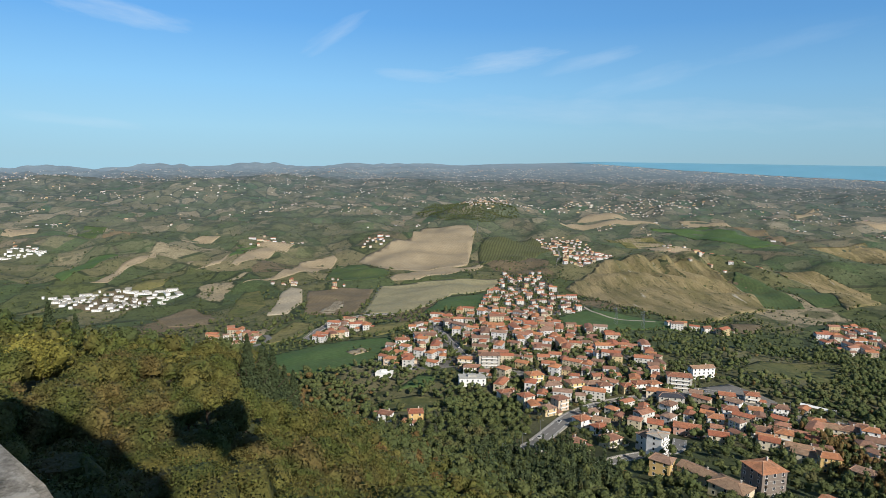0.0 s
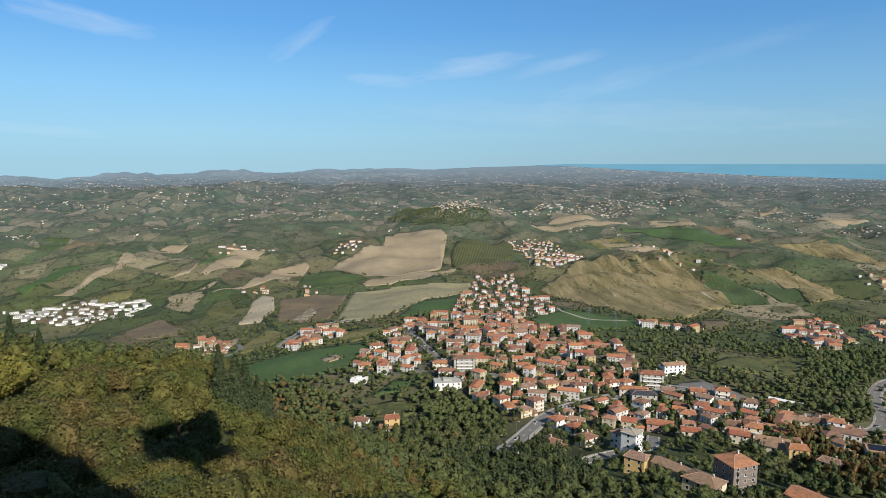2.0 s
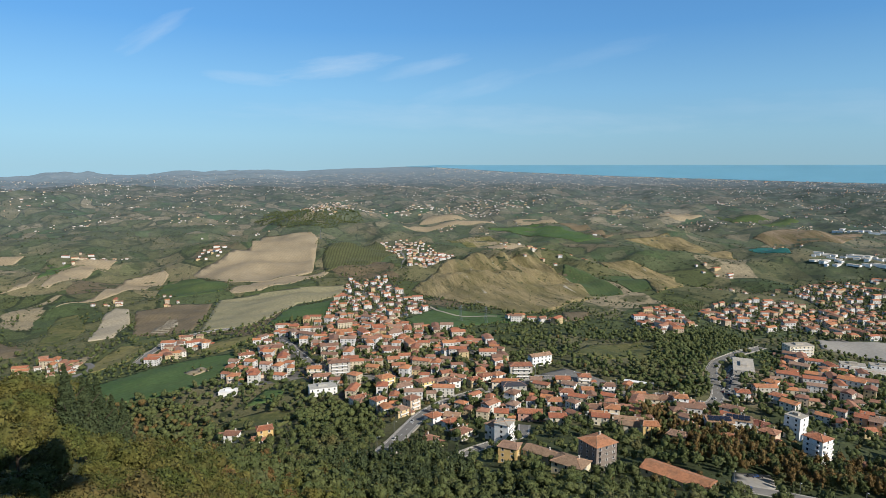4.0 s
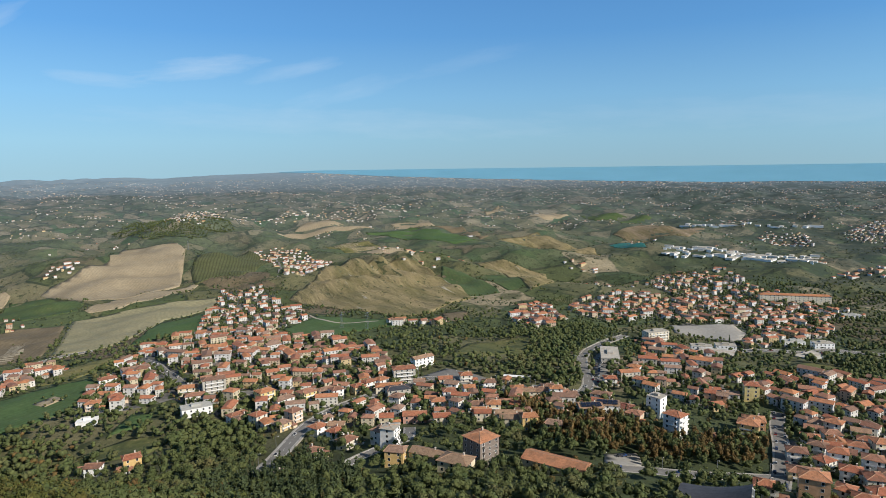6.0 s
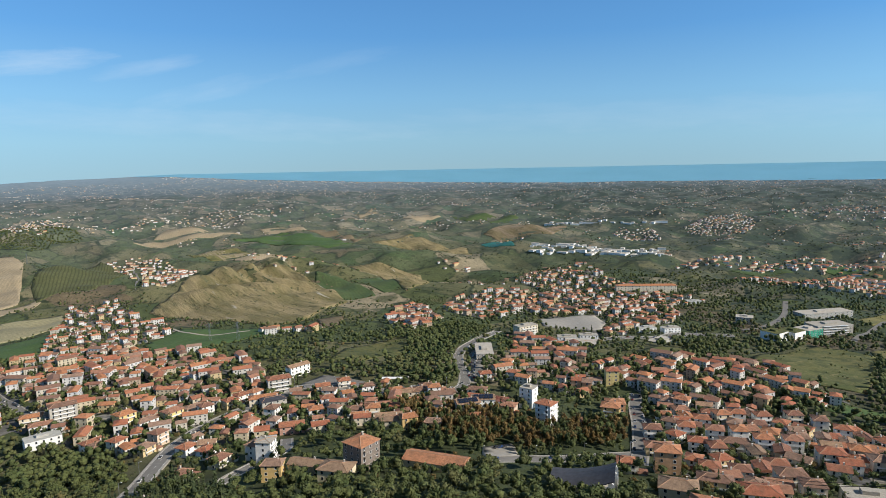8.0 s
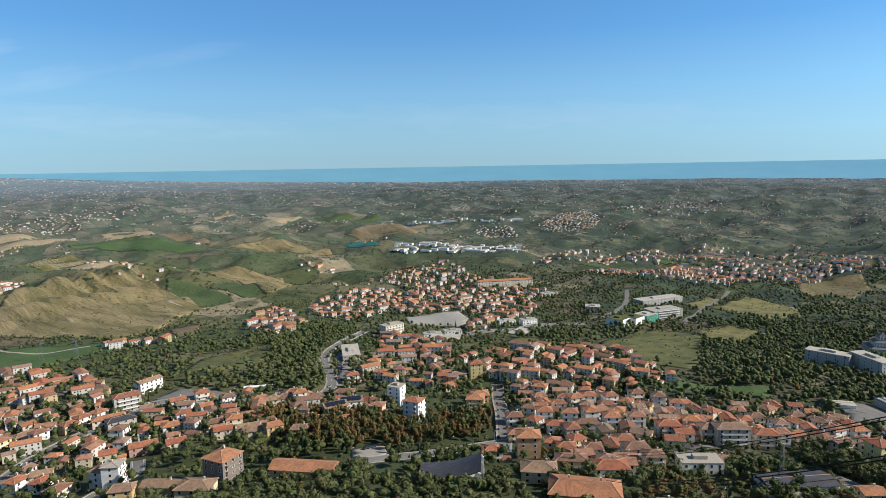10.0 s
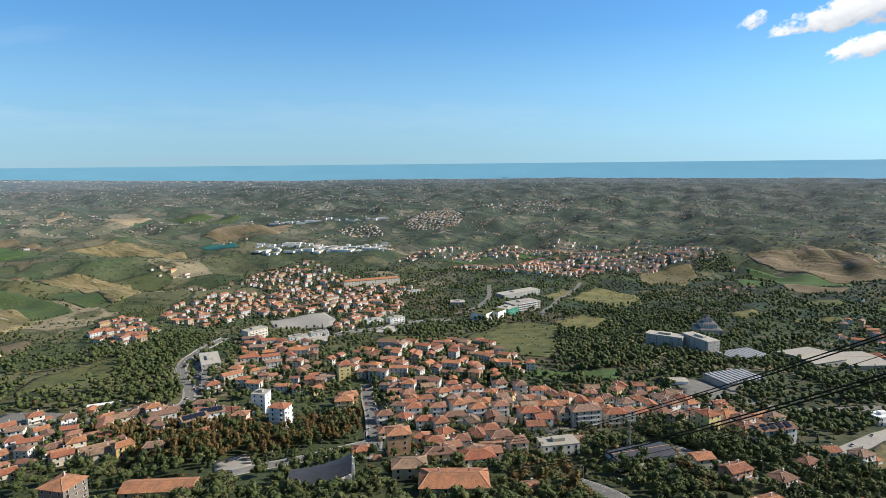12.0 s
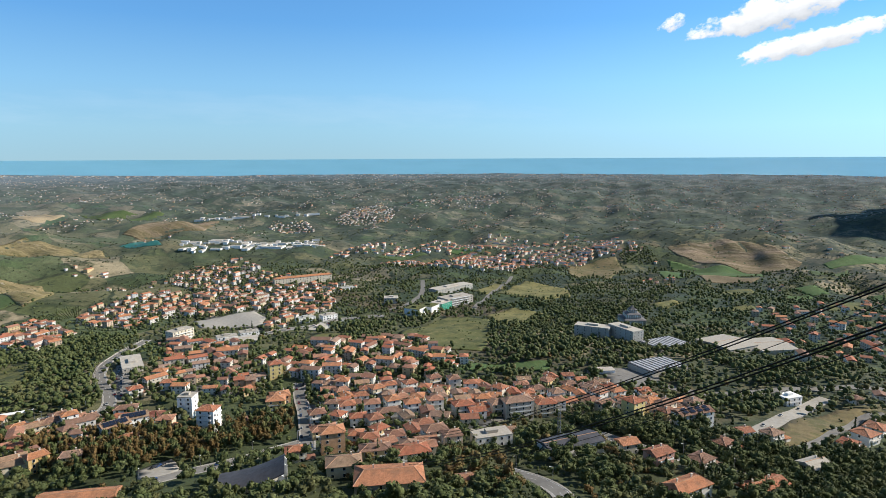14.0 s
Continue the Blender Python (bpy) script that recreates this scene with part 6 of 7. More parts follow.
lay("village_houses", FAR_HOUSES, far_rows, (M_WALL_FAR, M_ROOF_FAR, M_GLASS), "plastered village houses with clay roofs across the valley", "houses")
# pale works buildings of the valley floor
def far_box(w, d, h):
    bm = bmesh.new()
    block(bm, -w / 2, w / 2, -d / 2, d / 2, -4, h, 0)
    block(bm, -w / 2 - 0.3, w / 2 + 0.3, -d / 2 - 0.3, d / 2 + 0.3, h, h + 0.7, 1)
    for k in range(int(w / 5)):
        x = (k + 0.5) * w / int(w / 5) - w / 2
        bm.faces.new([bm.verts.new((x + p, -d / 2 - 0.05, q)) for p, q in ((-1.7, 2.2), (1.7, 2.2), (1.7, 4.2), (-1.7, 4.2))]).material_index = 2
    return template(bm)


boxes, rows_ = [far_box(24, 13, 6), far_box(46, 18, 7), far_box(34, 15, 6), far_box(14, 10, 8)], []
for poly, gap in ((LEFT_INDUSTRY, 20), (LEFT_WORKS, 19), (FAR_INDUSTRY, 25), (FAR_INDUSTRY_B, 25)):
    xs, ys = [p[0] for p in poly], [p[1] for p in poly]
    for _ in range(900):
        x, y = gh.uniform(min(xs), max(xs)), gh.uniform(min(ys), max(ys))
        if inside(x, y, poly) and is_free(x, y, gap * 0.36):
            take(x, y, gap * 0.36)
            rows_.append((gh.randint(0, 4), x, y, 0.0, gh.choice((0.3, 0.5, 1.87, 2.2)), *((gh.uniform(0.35, 0.65), gh.uniform(0.3, 0.6)) if poly in (LEFT_INDUSTRY, LEFT_WORKS) else (gh.uniform(0.55, 1.0), gh.uniform(0.4, 0.75)))))
lay("works_buildings", boxes, rows_, (M_WHITE, M_PALE_ROOF, M_GLASS), "white flat-roofed works buildings on the valley floor", "workshops")

# ---- trees of the near slope, each a thing ----
gt = np.random.RandomState(9)
def slope_kinds(seed, finer):
    """Five trees of the slope; finer ones for where they stand nearest."""
    more, less = (2.5, 0.5) if finer else (0.85, 0.92)
    return [tree_kind("tree", seed + k, r_, h_, lobes, int(leaves * more), size * less, mat, label) for k, (r_, h_, lobes, leaves, size, mat, label) in enumerate((
        (4.3, 9.0, 9, 2300, 0.29, M_LEAF, "olive-green broadleaf tree on the steep slope"),
        (3.7, 8.0, 8, 2000, 0.27, M_LEAF, "dull green broadleaf tree with open crown"),
        (4.8, 9.5, 10, 2600, 0.30, M_LEAF, "wide broadleaf tree turning brown"),
        (3.6, 7.5, 8, 1900, 0.27, M_RUSSET, "russet autumn tree on the slope"),
        (4.1, 8.5, 9, 2200, 0.28, M_LEAF, "leafy green tree in a dense wood")))]


NEAR_KINDS, TREE_KINDS = slope_kinds(30, True), slope_kinds(60, False)
CONIFER = tree_kind("conifer", 50, 2.8, 15, 11, 2200, 0.34, M_NEEDLE, "tall dark conifer among broadleaf trees", 1.0, True)
YELLOW = tree_kind("tree", 51, 4.8, 10, 10, 3600, 0.27, M_YELLOW, "yellowing broadleaf tree catching the sun")
used = set()


def plant(kind, x, y, turn, size, lower=0.0):
    m = stand(x, y, turn, lower) @ Matrix.Diagonal((size, size, size, 1))
    if kind not in used:
        used.add(kind)
        kind.matrix_basis = m
        return kind
    o = copy_thing(kind, stand(x, y, turn, lower))
    o.scale = (size, size, size)
    return o


planted = []


def roomy(x, y, gap):
    return not planted or ((np.array(planted) - (x, y)) ** 2).sum(1).min() > gap * gap


T_MID = [crown_template(np.random.RandomState(70 + k), 3.3, 8.2, 3, 78, 0.52, seg=6, core=0.84, ringc=3) for k in range(8)]
T_MID += [crown_template(np.random.RandomState(170 + k), 3.3, 7.6, 2, 16, 0.75, seg=5, core=0.95, ringc=3) for k in range(8)]
T_POINT = [crown_template(np.random.RandomState(90 + k), 2.3, 11, 4, 40, 0.75, base=0.6, seg=5, cone=True, ringc=3) for k in range(4)]
T_FAR = [crown_template(np.random.RandomState(110 + k), 3.4, 6.2, 1, 4, 1.0, base=-0.5, seg=5, ringc=3, core=1.0) for k in range(8)]
T_TINY = [crown_template(np.random.RandomState(150 + k), 4.2, 6.4, 1, 1, 1.2, base=-1.5, seg=4, ringc=3, core=1.0) for k in range(8)]
T_SLOPE = [crown_template(np.random.RandomState(130 + k), 3.8, 8.6, 5, 200, 0.5, seg=6, core=0.78) for k in range(6)]
mid_green, mid_russet, mid_needle, far_trees, slope_trees = [], [], [], [], []


def mid_tree(rows__, x, y, low=0.75, high=1.25, kinds=8, tall=1.0):
    s = gt.uniform(low, high)
    coarse = 8 if kinds == 8 and math.hypot(x, y) > 430 else 0
    rows__.append((gt.randint(0, kinds) + coarse, x, y, -0.3, gt.uniform(0, 6.28), s, s * tall * gt.uniform(0.62, 1.15)))


def at(a, r):
    return r * math.sin(radians(a)), r * math.cos(radians(a))


plant(YELLOW, *at(-33.7, 140), 20, 1.25)
planted.append(at(-33.7, 140))
for a, r, s in ((-33.0, 178, 1.0), (-17.9, 130, 0.95), (-16.7, 135, 0.9), (-15.7, 139, 1.0), (-31.2, 186, 0.8), (-14.7, 142, 0.9), (-13.9, 147, 0.95), (-16.3, 148, 0.85)):
    plant(CONIFER, *at(a, r), r * 7, s)
    planted.append(at(a, r))
spots = []
for k in range(11000):
    a = gt.uniform(-50, 22)
    r = math.sqrt(gt.uniform(26**2, 285**2))
    x, y = at(a, r)
    if is_free(x, y) and roomy(x, y, 5.5) and not (r > 222 and a > 6) and not (abs(a + 33.7) < 2.6 and 116 < r < 141) and not (abs(a + 15.8) < 2.0 and 122 < r < 134):
        planted.append((x, y))
        spots.append((r, x, y))
for k, (r, x, y) in enumerate(sorted(spots)):
    if k < 255:
        kind = gt.choice(5, p=(0.31, 0.23, 0.22, 0.06, 0.18))
        plant((NEAR_KINDS if r < 82 else TREE_KINDS)[kind], x, y, gt.uniform(0, 360), gt.uniform(0.72, 1.22))
    else:
        mid_tree(slope_trees, x, y, 0.8, 1.25, 6)
for a, r, s in ((104.5, 130, 1.1), (102.5, 140, 1.0), (107, 122, 1.2), (101.5, 152, 0.9), (105, 148, 1.15), (99.5, 160, 0.9)):
    plant(TREE_KINDS[0], *at(a, r), r * 9, s)
# woods and gardens among the houses
CEDARS = [(17, 342), (44, 374), (77, 362), (89, 341), (91, 291), (78, 266), (17, 211)]
PLANE_TREES = [(291, 115), (302, 96), (277, 70), (246, 60), (234, 74), (239, 92)]
BANK_TREES = [(345, 94), (358, 64), (330, 34), (312, 13), (295, 12), (280, 34), (314, 71)]
LANE_TREES = [(396, 71), (413, 40), (391, 4), (365, -18), (342, -11), (372, 16), (382, 54)]
CORNER_TREES = [(370, -30), (403, -57), (373, -80), (419, -114), (339, -94), (301, -48), (319, -34)]
for poly, gap, kinds in ((CEDARS, 5.2, "nnnnng"), (PLANE_TREES, 6.5, "rrrg"), (BANK_TREES, 5.6, "ggggggr"), (LANE_TREES, 5.4, "ggggn"), (CORNER_TREES, 5.6, "gggggn"), (WOOD_BEND, 6.6, "g"), (WOOD_RIGHT, 8.2, "gggggn"), (WOOD_BELOW, 6.0, "ggggn"), (WOOD_WEST, 6.2, "g"), (WOOD_SLOPE, 6.0, "gggr"), (AVENUE, 4.6, "rrg"), (HILL_WOOD, 9, "f"), (RIDGE_WOOD, 8, "f")):
    xs, ys = [p[0] for p in poly], [p[1] for p in poly]
    cells = set()
    for _ in range(int((max(xs) - min(xs)) * (max(ys) - min(ys)) / gap**2 * 3)):
        x, y = gt.uniform(min(xs), max(xs)), gt.uniform(min(ys), max(ys))
        c = (int(x / gap), int(y / gap))
        if c in cells or not inside(x, y, poly) or not is_free(x, y) or on_field(x, y):
            continue
        if poly is WOOD_RIGHT and waves(x, y, 61, 60) + 0.7 * waves(x, y, 62, 24) < -0.35:
            continue
        cells.add(c)
        kind = kinds[gt.randint(len(kinds))]
        if kind == "f":
            far_trees.append((gt.randint(0, 8), x, y, 0.0, gt.uniform(0, 6.28), gt.uniform(1.2, 1.9), gt.uniform(1.0, 1.6)))
        elif kind == "n":
            mid_tree(mid_needle, x, y, *((1.0, 1.6, 4, 0.8) if poly is CEDARS else (0.7, 1.1, 4)))
        else:
            mid_tree(mid_russet if kind == "r" else mid_green, x, y, *((0.75, 1.1, 8, 1.7) if poly is AVENUE else (0.9, 1.5)))
# garden trees between the houses
for poly in (TOWN_WEST, TOWN_RIDGE, TOWN_FRONT, STATION_SIDE, VILLAS_NORTH, VILLAS_SOUTH, TERRACES, MIDTOWN, EAST_ROWS, EAST_UPPER, EAST_HAMLET):
    xs, ys = [p[0] for p in poly], [p[1] for p in poly]
    cells = set()
    for _ in range(int((max(xs) - min(xs)) * (max(ys) - min(ys)) / 30)):
        x, y = gt.uniform(min(xs), max(xs)), gt.uniform(min(ys), max(ys))
        c = (int(x / 7.5), int(y / 7.5))
        if c in cells or not inside(x, y, poly) or not is_free(x, y):
            continue
        cells.add(c)
        u = gt.rand()
        mid_tree(*((mid_needle, x, y, 0.5, 0.95, 4) if u < 0.16 else (mid_russet, x, y, 0.5, 0.9) if u < 0.26 else (mid_green, x, y, 0.55, 1.05)))
for row in range(9):
    for k in range(26):
        u, v = k / 25, row / 8
        q = [Vector((*p, 0)) for p in (ORCHARD[0], ORCHARD[2], ORCHARD[3], ORCHARD[4])]
        p = q[0].lerp(q[1], u).lerp(q[3].lerp(q[2], u), v)
        far_trees.append((k % 8, p.x, p.y, 0.0, k, 0.55, 0.6))
def free_spots(count, near, far, gap, least, limit, open_to=-99):
    """Free places of the land, thinned to about one per gap, where the growth is dense."""
    fa, fr = gt.uniform(-46, 110, count), near * (far / near) ** gt.uniform(0, 1, count)
    fx, fy = fr * np.sin(np.radians(fa)), fr * np.cos(np.radians(fa))
    dense = waves(fx, fy, 31, 90) + 0.6 * waves(fx, fy, 32, 30) - np.where((fa < open_to) & (fr > 980), 1.45, 0.0)
    cells = set()
    for x, y, r in zip(fx[dense > least], fy[dense > least], fr[dense > least]):
        c = (int(x / gap), int(y / gap))
        if c not in cells and is_free(x, y) and not on_field(x, y):
            cells.add(c)
            yield x, y, r
            if len(cells) >= limit:
                return


for x, y, r in [*free_spots(60000, 200, 430, 4.8, -2.2, 3300), *free_spots(60000, 430, 780, 6.2, -1.6, 3000)]:
    u = gt.rand()
    if u < 0.09:
        mid_tree(mid_needle, x, y, 0.5, 1.0, 4)
    elif u < 0.15:
        mid_tree(mid_russet, x, y, 0.6, 1.1)
    else:
        mid_tree(mid_green, x, y, *((1.0, 1.6) if r < 420 and is_free(x, y, 5) else (0.6, 1.05) if r < 420 else (0.8, 1.5)))
for x, y, r in free_spots(90000, 480, 1500, 8.5, -0.7, 9000, 46):
    s = gt.uniform(0.8, 1.7)
    far_trees.append((gt.randint(0, 8), x, y, 0.0, gt.uniform(0, 6.28), s, s * gt.uniform(0.7, 1.15)))
# thickets of the eastern slopes
fa, fr = gt.uniform(54, 110, 16000), 480 * (1500 / 480) ** gt.uniform(0, 1, 16000)
fx, fy = fr * np.sin(np.radians(fa)), fr * np.cos(np.radians(fa))
thick = waves(fx, fy, 71, 110) + 0.6 * waves(fx, fy, 72, 40)
for x, y in zip(fx[thick > 0.15], fy[thick > 0.15]):
    if is_free(x, y, 3) and not on_field(x, y):
        s = gt.uniform(0.8, 1.7)
        far_trees.append((gt.randint(0, 8), x, y, 0.0, gt.uniform(0, 6.28), s, s * gt.uniform(0.8, 1.3)))
for x, y, r in free_spots(40000, 205, 800, 5.0, -0.9, 3000):
    s = gt.uniform(0.25, 0.5)
    far_trees.append((gt.randint(0, 8), x, y, 0.0, gt.uniform(0, 6.28), s, s))
lay("slope_wood", T_SLOPE, slope_trees, (M_LEAF,), "dense olive-green wood on the far side of the slope", "trees", smooth=True)
lay("woodland", T_MID, mid_green, (M_WOOD,), "green broadleaf trees between the houses and on the slopes", "trees", smooth=True)
lay("autumn_trees", T_MID, mid_russet, (M_RUSSET,), "russet autumn trees lining the avenue and gardens", "trees", smooth=True)
lay("garden_conifers", T_POINT, mid_needle, (M_NEEDLE,), "dark conifers and cypresses in the gardens", "trees", smooth=True)
# bushes on the rough meadows and dry slopes
for poly, x0, x1, y0, y1 in ROUGH:
    for _ in range(min(900, int((x1 - x0) * (y1 - y0) / 110))):
        x, y = gt.uniform(x0, x1), gt.uniform(y0, y1)
        if waves(x, y, 81, 45) > 0.35 and inside(x, y, poly) and is_free(x, y):
            k = gt.uniform(0.22, 0.7)
            far_trees.append((gt.randint(0, 8), x, y, 0.3, gt.uniform(0, 6.28), k, k * gt.uniform(0.6, 1.0)))
# hedges along the edges of the fields
for poly in FIELDS:
    for (x0, y0), (x1, y1) in zip(poly, poly[1:] + poly[:1]):
        length = math.hypot(x1 - x0, y1 - y0)
        if gt.rand() < 0.6 and math.hypot(x0, y0) > 500:
            d, end = gt.uniform(0, 0.3) * length, gt.uniform(0.6, 1.0) * length
            while d < end:
                x, y = x0 + (x1 - x0) * d / length + gt.normal() * 2.5, y0 + (y1 - y0) * d / length + gt.normal() * 2.5
                s = gt.uniform(0.35, 1.0)
                if is_free(x, y):
                    far_trees.append((gt.randint(0, 8), x, y, 0.0, gt.uniform(0, 6.28), s, s * gt.uniform(0.6, 1.1)))
                d += gt.exponential(6) + 2.5
lay("hedges_and_copses", T_FAR, far_trees, (M_WOOD,), "dark hedges and copses scattered over the farmland", "trees", smooth=True)
# hedges, scrub and copses of the open country
fa, fr = gt.uniform(-44, 109, 150000), 800 * (3400 / 800) ** gt.uniform(0, 1, 150000)
fx, fy = fr * np.sin(np.radians(fa)), fr * np.cos(np.radians(fa))
dense = waves(fx, fy, 41, 260) + waves(fx, fy, 42, 75) + 0.5 * waves(fx, fy, 43, 28) + np.clip((fa - 28) / 22, 0, 1) * 0.95
hedge = (np.abs(waves(fx, fy, 44, 330)) < 0.05) | (np.abs(waves(fx, fy, 45, 240)) < 0.045) | (np.abs(waves(fx, fy, 46, 180)) < 0.04) | (np.abs(waves(fx, fy, 47, 120)) < 0.03)
good = np.flatnonzero((dense > 1.15) | hedge)
country_trees = []
for x, y, r in zip(fx[good], fy[good], fr[good]):
    if len(country_trees) < 26000 and is_free(x, y) and not on_field(x, y):
        s = gt.uniform(0.45, 1.1) * float(np.interp(r, (1000, 2000, 3400), (0.8, 1.0, 0.9)))
        country_trees.append((gt.randint(0, 8), x, y, 0.0, gt.uniform(0, 6.28), s, s * gt.uniform(0.55, 0.95)))
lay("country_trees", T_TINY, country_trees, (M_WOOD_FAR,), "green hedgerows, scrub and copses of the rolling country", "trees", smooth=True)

# ---- cars on the streets and car parks ----
def car_kind():
    thing = tagged(new("car"), "parked car on the asphalt", "car", "parked cars")
    bm = bmesh.new()
    block(bm, -2.0, 2.0, -0.85, 0.85, 0.35, 0.9)
    part("body", bm, M_CAR, thing)
    bm = bmesh.new()
    v = [bm.verts.new(p) for p in ((-1.6, -0.78, 0.9), (1.1, -0.78, 0.9), (1.1, 0.78, 0.9), (-1.6, 0.78, 0.9), (-1.2, -0.62, 1.42), (0.4, -0.62, 1.42), (0.4, 0.62, 1.42), (-1.2, 0.62, 1.42))]
    for q in ((4, 5, 6, 7), (0, 1, 5, 4), (1, 2, 6, 5), (2, 3, 7, 6), (3, 0, 4, 7)):
        bm.faces.new([v[i] for i in q])
    part("cabin", bm, M_GLASS, thing)
    bm = bmesh.new()
    bmesh.ops.create_cone(bm, cap_ends=True, segments=10, radius1=0.33, radius2=0.33, depth=0.22)
    wheel = part("wheel", bm, M_TYRE, thing)
    spots = [pose(x, y, 0.33, 90) for x in (-1.25, 1.25) for y in (-0.78, 0.78)]
    wheel.matrix_basis = spots[0]
    for m in spots[1:]:
        again(wheel, thing, m)
    return thing


CAR = car_kind()
cars = 0


def park(x, y, turn, lift=0.72):
    global cars
    m = pose(x, y, float(land(x, y)) + lift, 0, 0, turn)
    if cars:
        copy_thing(CAR, m)
    else:
        CAR.matrix_basis = m
    cars += 1


for points, side, gap in CAR_LINES:
    line = curve_through(points, 1.0)
    d = gh.uniform(3, 12)
    for p, q in zip(line, line[1:]):
        d -= (q - p).length
        if d < 0:
            d = gap * gh.uniform(0.5, 1.8)
            t = (q - p).normalized()
            park(p.x - t.y * side, p.y + t.x * side, math.degrees(math.atan2(t.y, t.x)))

# ---- the terrace with its parapet, and the unseen casters that shade the slope ----
OUT = Vector((0.668, 0.744, 0))     # outward, across the parapet
ALONG = Vector((-0.744, 0.668, 0))
frame_m = Matrix(((ALONG.x, OUT.x, 0, 0), (ALONG.y, OUT.y, 0, 0), (0, 0, 1, 0), (0, 0, 0, 1)))
EDGE = 0.27
bm = bmesh.new()
block(bm, -14, 36, EDGE - 12, EDGE - 0.45, -6, 0)
floor = tagged(new("terrace_floor"), "stone terrace behind the parapet", "terrace", kind="structure")
floor.matrix_basis = frame_m
part("slab", bm, M_PAVING, floor)
bm = bmesh.new()
block(bm, -14, 36, EDGE - 0.45, EDGE, -30, 0.94)
retaining = tagged(new("wall_terrace"), "weathered stone retaining wall under the terrace", "wall", kind="structure")
retaining.matrix_basis = frame_m
part("wall_face", bm, M_STONE, retaining)
gs = np.random.RandomState(3)
u = -13.9
while u < 35.9:
    length = min(gs.uniform(0.7, 1.1), 36 - u)
    bm = bmesh.new()
    proud = gs.uniform(-0.015, 0.02)
    block(bm, u + 0.006, u + length - 0.006, EDGE - 0.48, EDGE + 0.03 + proud, 0.945, 1.0 + gs.uniform(-0.006, 0.006))
    bmesh.ops.bevel(bm, geom=bm.edges[:], offset=0.014, segments=1, affect="EDGES")
    if -3 < u < 6:
        bmesh.ops.subdivide_edges(bm, edges=bm.edges[:], cuts=4, use_grid_fill=True)
        for v in bm.verts:
            v.co += Vector(gs.normal(size=3) * np.array((0.003, 0.007, 0.004)))
    part("coping_stone", bm, M_COPING, retaining)
    u += length

# unseen block on a shaft, added beside the terrace to cast the slope's shadow
tower = tagged(new("watch_tower"), "unseen broad block on a thin shaft, added to shade the slope", "tower")
bm = bmesh.new()
block(bm, -0.8, 0.8, -0.8, 0.8, -32, 40.0)
part("shaft", bm, M_STONE, tower)
bm = bmesh.new()
low = [bm.verts.new((x * 0.8, y * 0.8, 38.5)) for x, y in ((-1, -1), (1, -1), (1, 1), (-1, 1))]
mid = [bm.verts.new((x * 6.2, y * 2.2, 40.0)) for x, y in ((-1, -1), (1, -1), (1, 1), (-1, 1))]
top = [bm.verts.new((x * 6.2, y * 2.2, 48.0 + (1.2 if x > 0 else 0))) for x, y in ((-1, -1), (1, -1), (1, 1), (-1, 1))]
for r0, r1 in ((low, mid), (mid, top)):
    for i in range(4):
        bm.faces.new((r0[i], r0[(i + 1) % 4], r1[(i + 1) % 4], r1[i]))
bm.faces.new(top)
part("head", bm, M_STONE, tower)
tower.matrix_basis = pose(27.1, -19.0, 0, 0, 0, 30)
# unseen wall added behind the terrace, its outline cut to shade the slope
shade_wall = tagged(new("wall_fortress"), "unseen stone wall added behind the terrace to cast shade", "wall", kind="structure")
bm = bmesh.new()
outline = ((-45, -6), (-0.2, -6), (-0.2, 18), (5.2, 20.5), (5.2, 24), (4.2, 28.5), (1.5, 36), (-2.5, 42), (-9, 49), (-45, 62))
sides = [[bm.verts.new((x, y, z)) for x, z in outline] for y in (-21.6, -20)]
bm.faces.new(sides[0])
bm.faces.new(sides[1][::-1])
for i in range(len(outline)):
    j = (i + 1) % len(outline)
    bm.faces.new((sides[0][j], sides[0][i], sides[1][i], sides[1][j]))
part("wall_face", bm, M_STONE, shade_wall)
shade_wall.matrix_basis = pose(0, 0, 0, 0, 0, 30)


# ---- lamps, mast, pylons and barriers ----
def bars(pieces):
    """Thin square bars between pairs of points."""
    bm = bmesh.new()
    for a, b, r in pieces:
        a, b = Vector(a), Vector(b)
        q = (b - a).to_track_quat("Z", "Y")
        ring = [[bm.verts.new(p + q @ Vector((x * r, y * r, 0))) for x, y in ((-1, -1), (1, -1), (1, 1), (-1, 1))] for p in (a, b)]
        for i in range(4):
            bm.faces.new((ring[0][i], ring[0][(i + 1) % 4], ring[1][(i + 1) % 4], ring[1][i]))
        bm.faces.new(ring[1])
    return bm


def lamp_kind():
    thing = tagged(new("street_lamp"), "tall grey street lamp beside the road", "street lamp", "street lamps")
    part("pole", bars([((0, 0, -1), (0, 0, 8.5), 0.09)]), M_METAL, thing)
    part("arm", bars([((0, 0, 8.4), (1.5, 0, 8.9), 0.06)]), M_METAL, thing)
    bm = bmesh.new()
    block(bm, 1.3, 2.1, -0.16, 0.16, 8.82, 8.98)
    part("lamp_head", bm, M_WHITE, thing)
    return thing


LAMP = lamp_kind()
lamps = 0
for points, side, gap in LAMP_LINES:
    d = 0.0
    line = curve_through(points, 2.0)
    for p, q in zip(line, line[1:]):
        d -= (q - p).length
        if d < 0:
            d = gap
            n = (q - p).normalized()
            m = stand(p.x - n.y * side, p.y + n.x * side, math.degrees(math.atan2(-n.x * side, n.y * side)))
            if lamps:
                copy_thing(LAMP, m)
            else:
                LAMP.matrix_basis = m
            lamps += 1


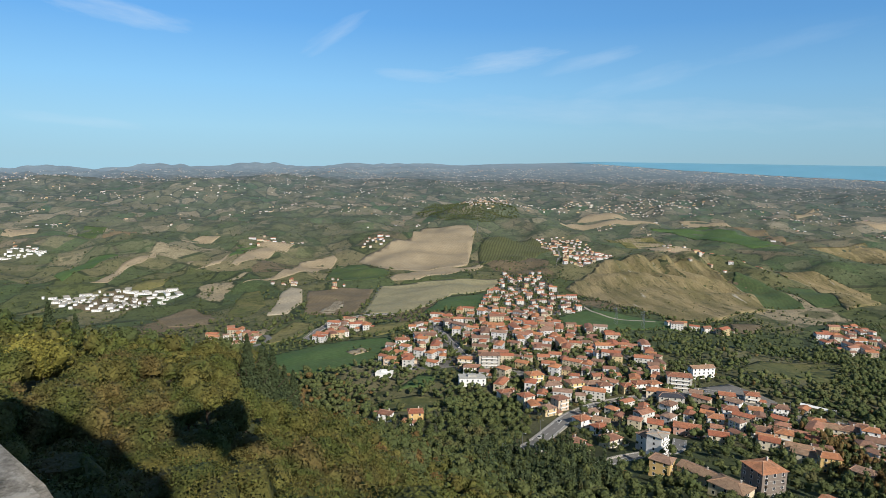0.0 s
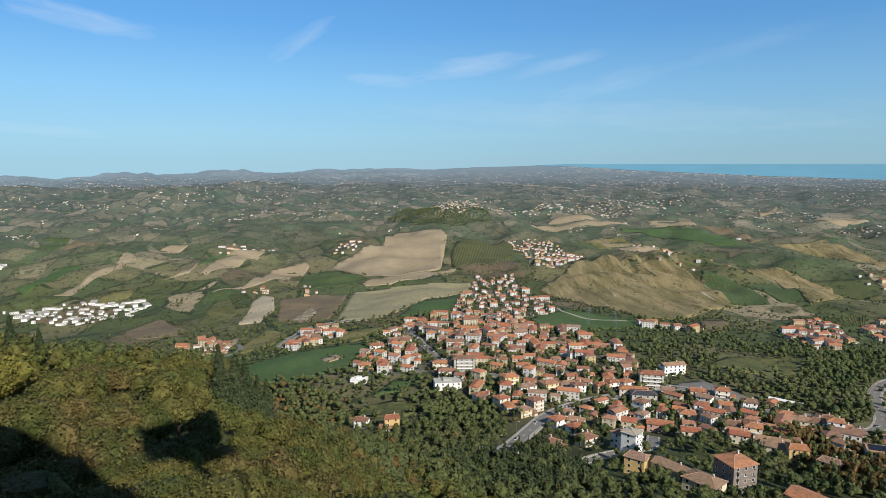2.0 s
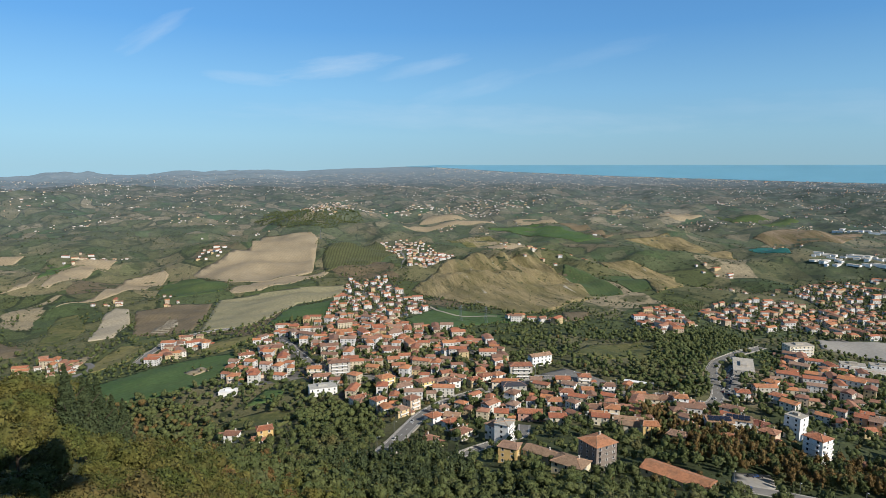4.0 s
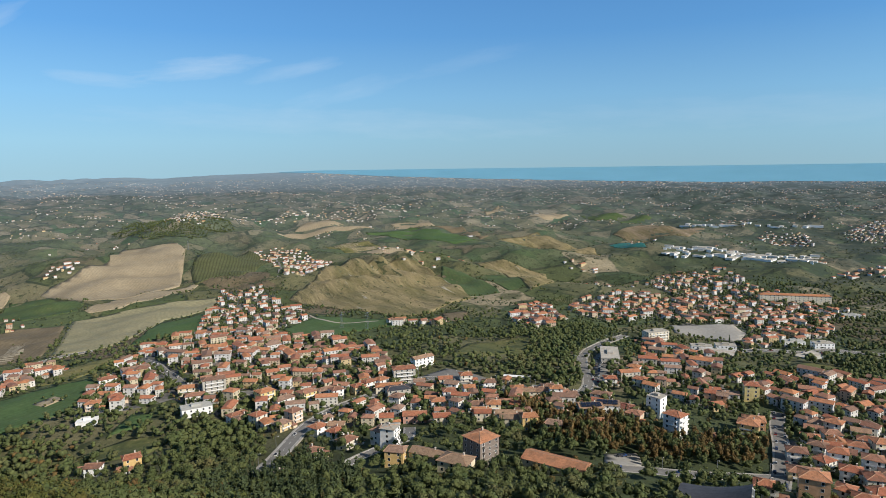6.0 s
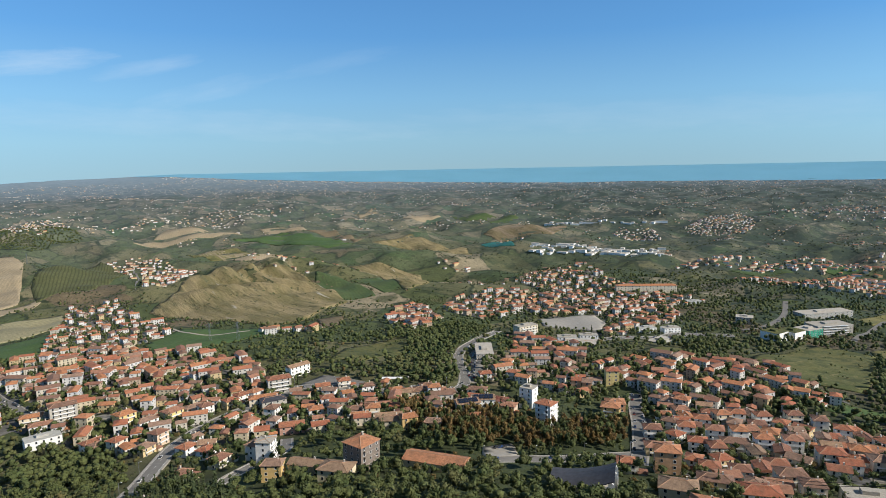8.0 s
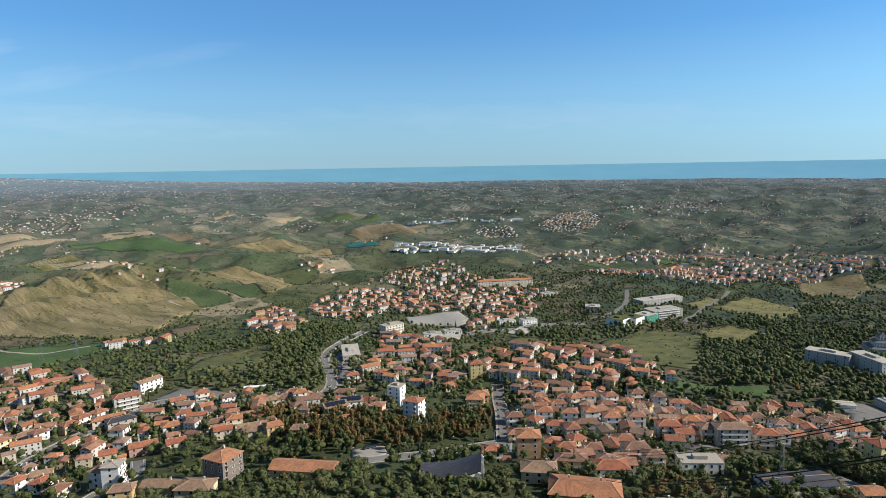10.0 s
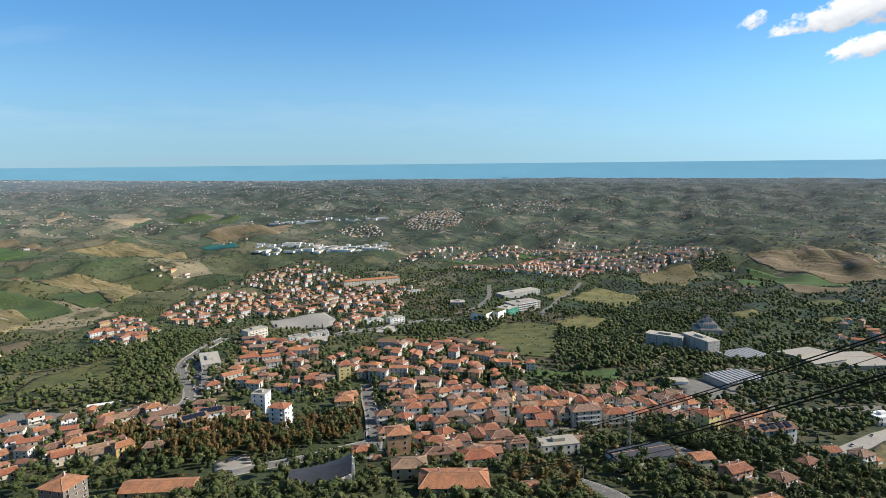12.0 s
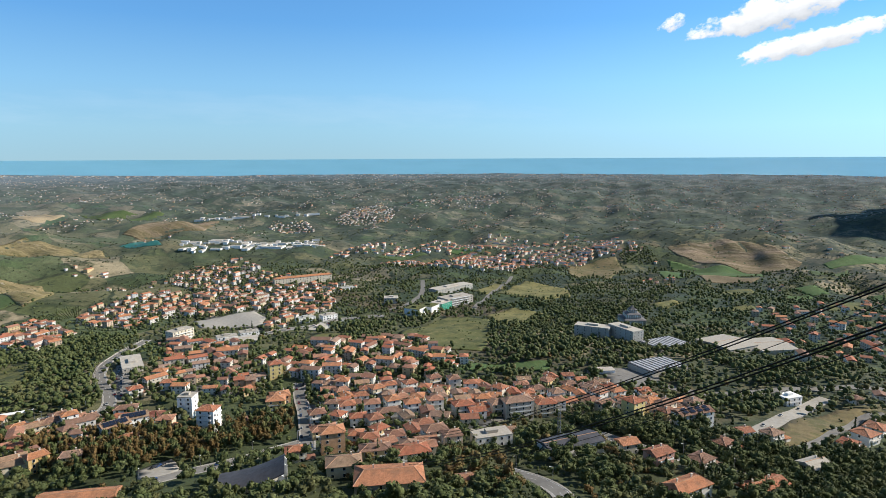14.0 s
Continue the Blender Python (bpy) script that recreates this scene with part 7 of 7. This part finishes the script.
def lattice(name, label, height, foot, top, arms, x, y):
    thing = tagged(new(name), label, "mast" if not arms else "pylon")
    corners = [(sx, sy) for sx in (-1, 1) for sy in (-1, 1)]
    part("frame", bars([((sx * foot, sy * foot, -1), (sx * top, sy * top, height), 0.09) for sx, sy in corners]), M_METAL, thing)
    steps = int(height / 2.5)
    braces = []
    for k in range(steps):
        u, v = k / steps, (k + 1) / steps
        a, b = foot + (top - foot) * u, foot + (top - foot) * v
        for i in range(4):
            (x0, y0), (x1, y1) = ((-1, -1), (1, -1), (1, 1), (-1, 1))[i], ((1, -1), (1, 1), (-1, 1), (-1, -1))[i]
            braces.append(((x0 * a, y0 * a, height * u), (x1 * b, y1 * b, height * v), 0.05))
    part("bracing", bars(braces), M_METAL, thing)
    for k in range(arms):
        z = height - 1.5 - 3.0 * k
        part("cross_arm", bars([((-4.5, 0, z), (4.5, 0, z), 0.12)]), M_METAL, thing)
    thing.matrix_basis = stand(x, y, 30)


for kind in POSTS:
    lattice(*kind)
for points in BARRIERS:
    line = curve_through(points, 2.0)
    thing = tagged(new("guard_rail"), "pale metal guard rail along the bend", "guard rail")
    v, f = ribbon(line, 0.06, -0.06, 1.45, 0.42)
    rail_part = new("rail", mesh_of("rail", v, f, (M_PALE_ROOF,)))
    rail_part.parent = thing
    for p in line[::4]:
        z = float(land(p.x, p.y))
        part("post", bars([((p.x, p.y, z), (p.x, p.y, z + 1.4), 0.06)]), M_METAL, thing)

# unseen cloud added beyond the view to shade the hills of the coast side
def cloud_mass(x, y, z, radius, seed):
    g = np.random.RandomState(seed)
    bm = bmesh.new()
    for k in range(16):
        a, q = g.uniform(0, 6.283), radius * math.sqrt(g.uniform(0, 1))
        r_ = radius * g.uniform(0.3, 0.5)
        bmesh.ops.create_icosphere(bm, subdivisions=2, radius=1.0, matrix=pose(math.cos(a) * q, math.sin(a) * q, g.uniform(0, 0.12) * radius) @ Matrix.Diagonal((r_, r_, r_ * 0.4, 1)))
    for v in bm.verts:
        v.co *= 1 + g.uniform(-0.05, 0.05)
    me = bpy.data.meshes.new("shade_cloud")
    bm.to_mesh(me)
    bm.free()
    me.materials.append(M_WHITE)
    tagged(new("shade_cloud", soft(me)), "unseen flat-based cloud added to shade the hills", "cloud", kind="structure").matrix_basis = pose(x, y, z)


def cloud_over(x, y, radius, seed, high=560):
    """A cloud so placed that its shade falls round x, y."""
    d = (high - float(land(x, y))) / math.tan(radians(SUN_HEIGHT))
    cloud_mass(x + sun_side.x * d, y + sun_side.y * d, high, radius, seed)


cloud_over(2420, -720, 250, 4)

# ---- ropes of the aerial cableway ----
def rope(low, high, radius, name="cable"):
    a, b = Vector(low), Vector(high)
    bm = bmesh.new()
    rings = []
    for k in range(41):
        s = -0.5 + 1.75 * k / 40
        p = a.lerp(b, s) + Vector((0, 0, 3.0 * (s - 0.0) * (s - 1.0)))
        rings.append([bm.verts.new(p + Vector((0, math.cos(q) * radius, math.sin(q) * radius))) for q in (0, 1.05, 2.09, 3.14, 4.19, 5.24)])
    for r0, r1 in zip(rings, rings[1:]):
        for i in range(6):
            bm.faces.new((r0[i], r0[(i + 1) % 6], r1[(i + 1) % 6], r1[i]))
    me = bpy.data.meshes.new(name)
    bm.to_mesh(me)
    bm.free()
    me.materials.append(M_CABLE)
    return tagged(new(name, soft(me)), "dark steel rope of an aerial cableway over the town", "cable", "cableway ropes")


rope((80.95, 30.69, -37.94), (28.97, -7.44, -3.33), 0.035)
rope((80.80, 30.63, -38.30), (28.94, -7.44, -3.46), 0.035)
rope((86.85, 15.37, -34.29), (28.82, -7.47, -4.09), 0.02)
rope((79.39, 30.10, -41.39), (28.64, -7.49, -4.88), 0.045)
rope((79.23, 30.04, -41.74), (28.61, -7.49, -5.03), 0.045)
rope((80.97, 25.48, -41.47), (28.47, -7.51, -5.59), 0.022)
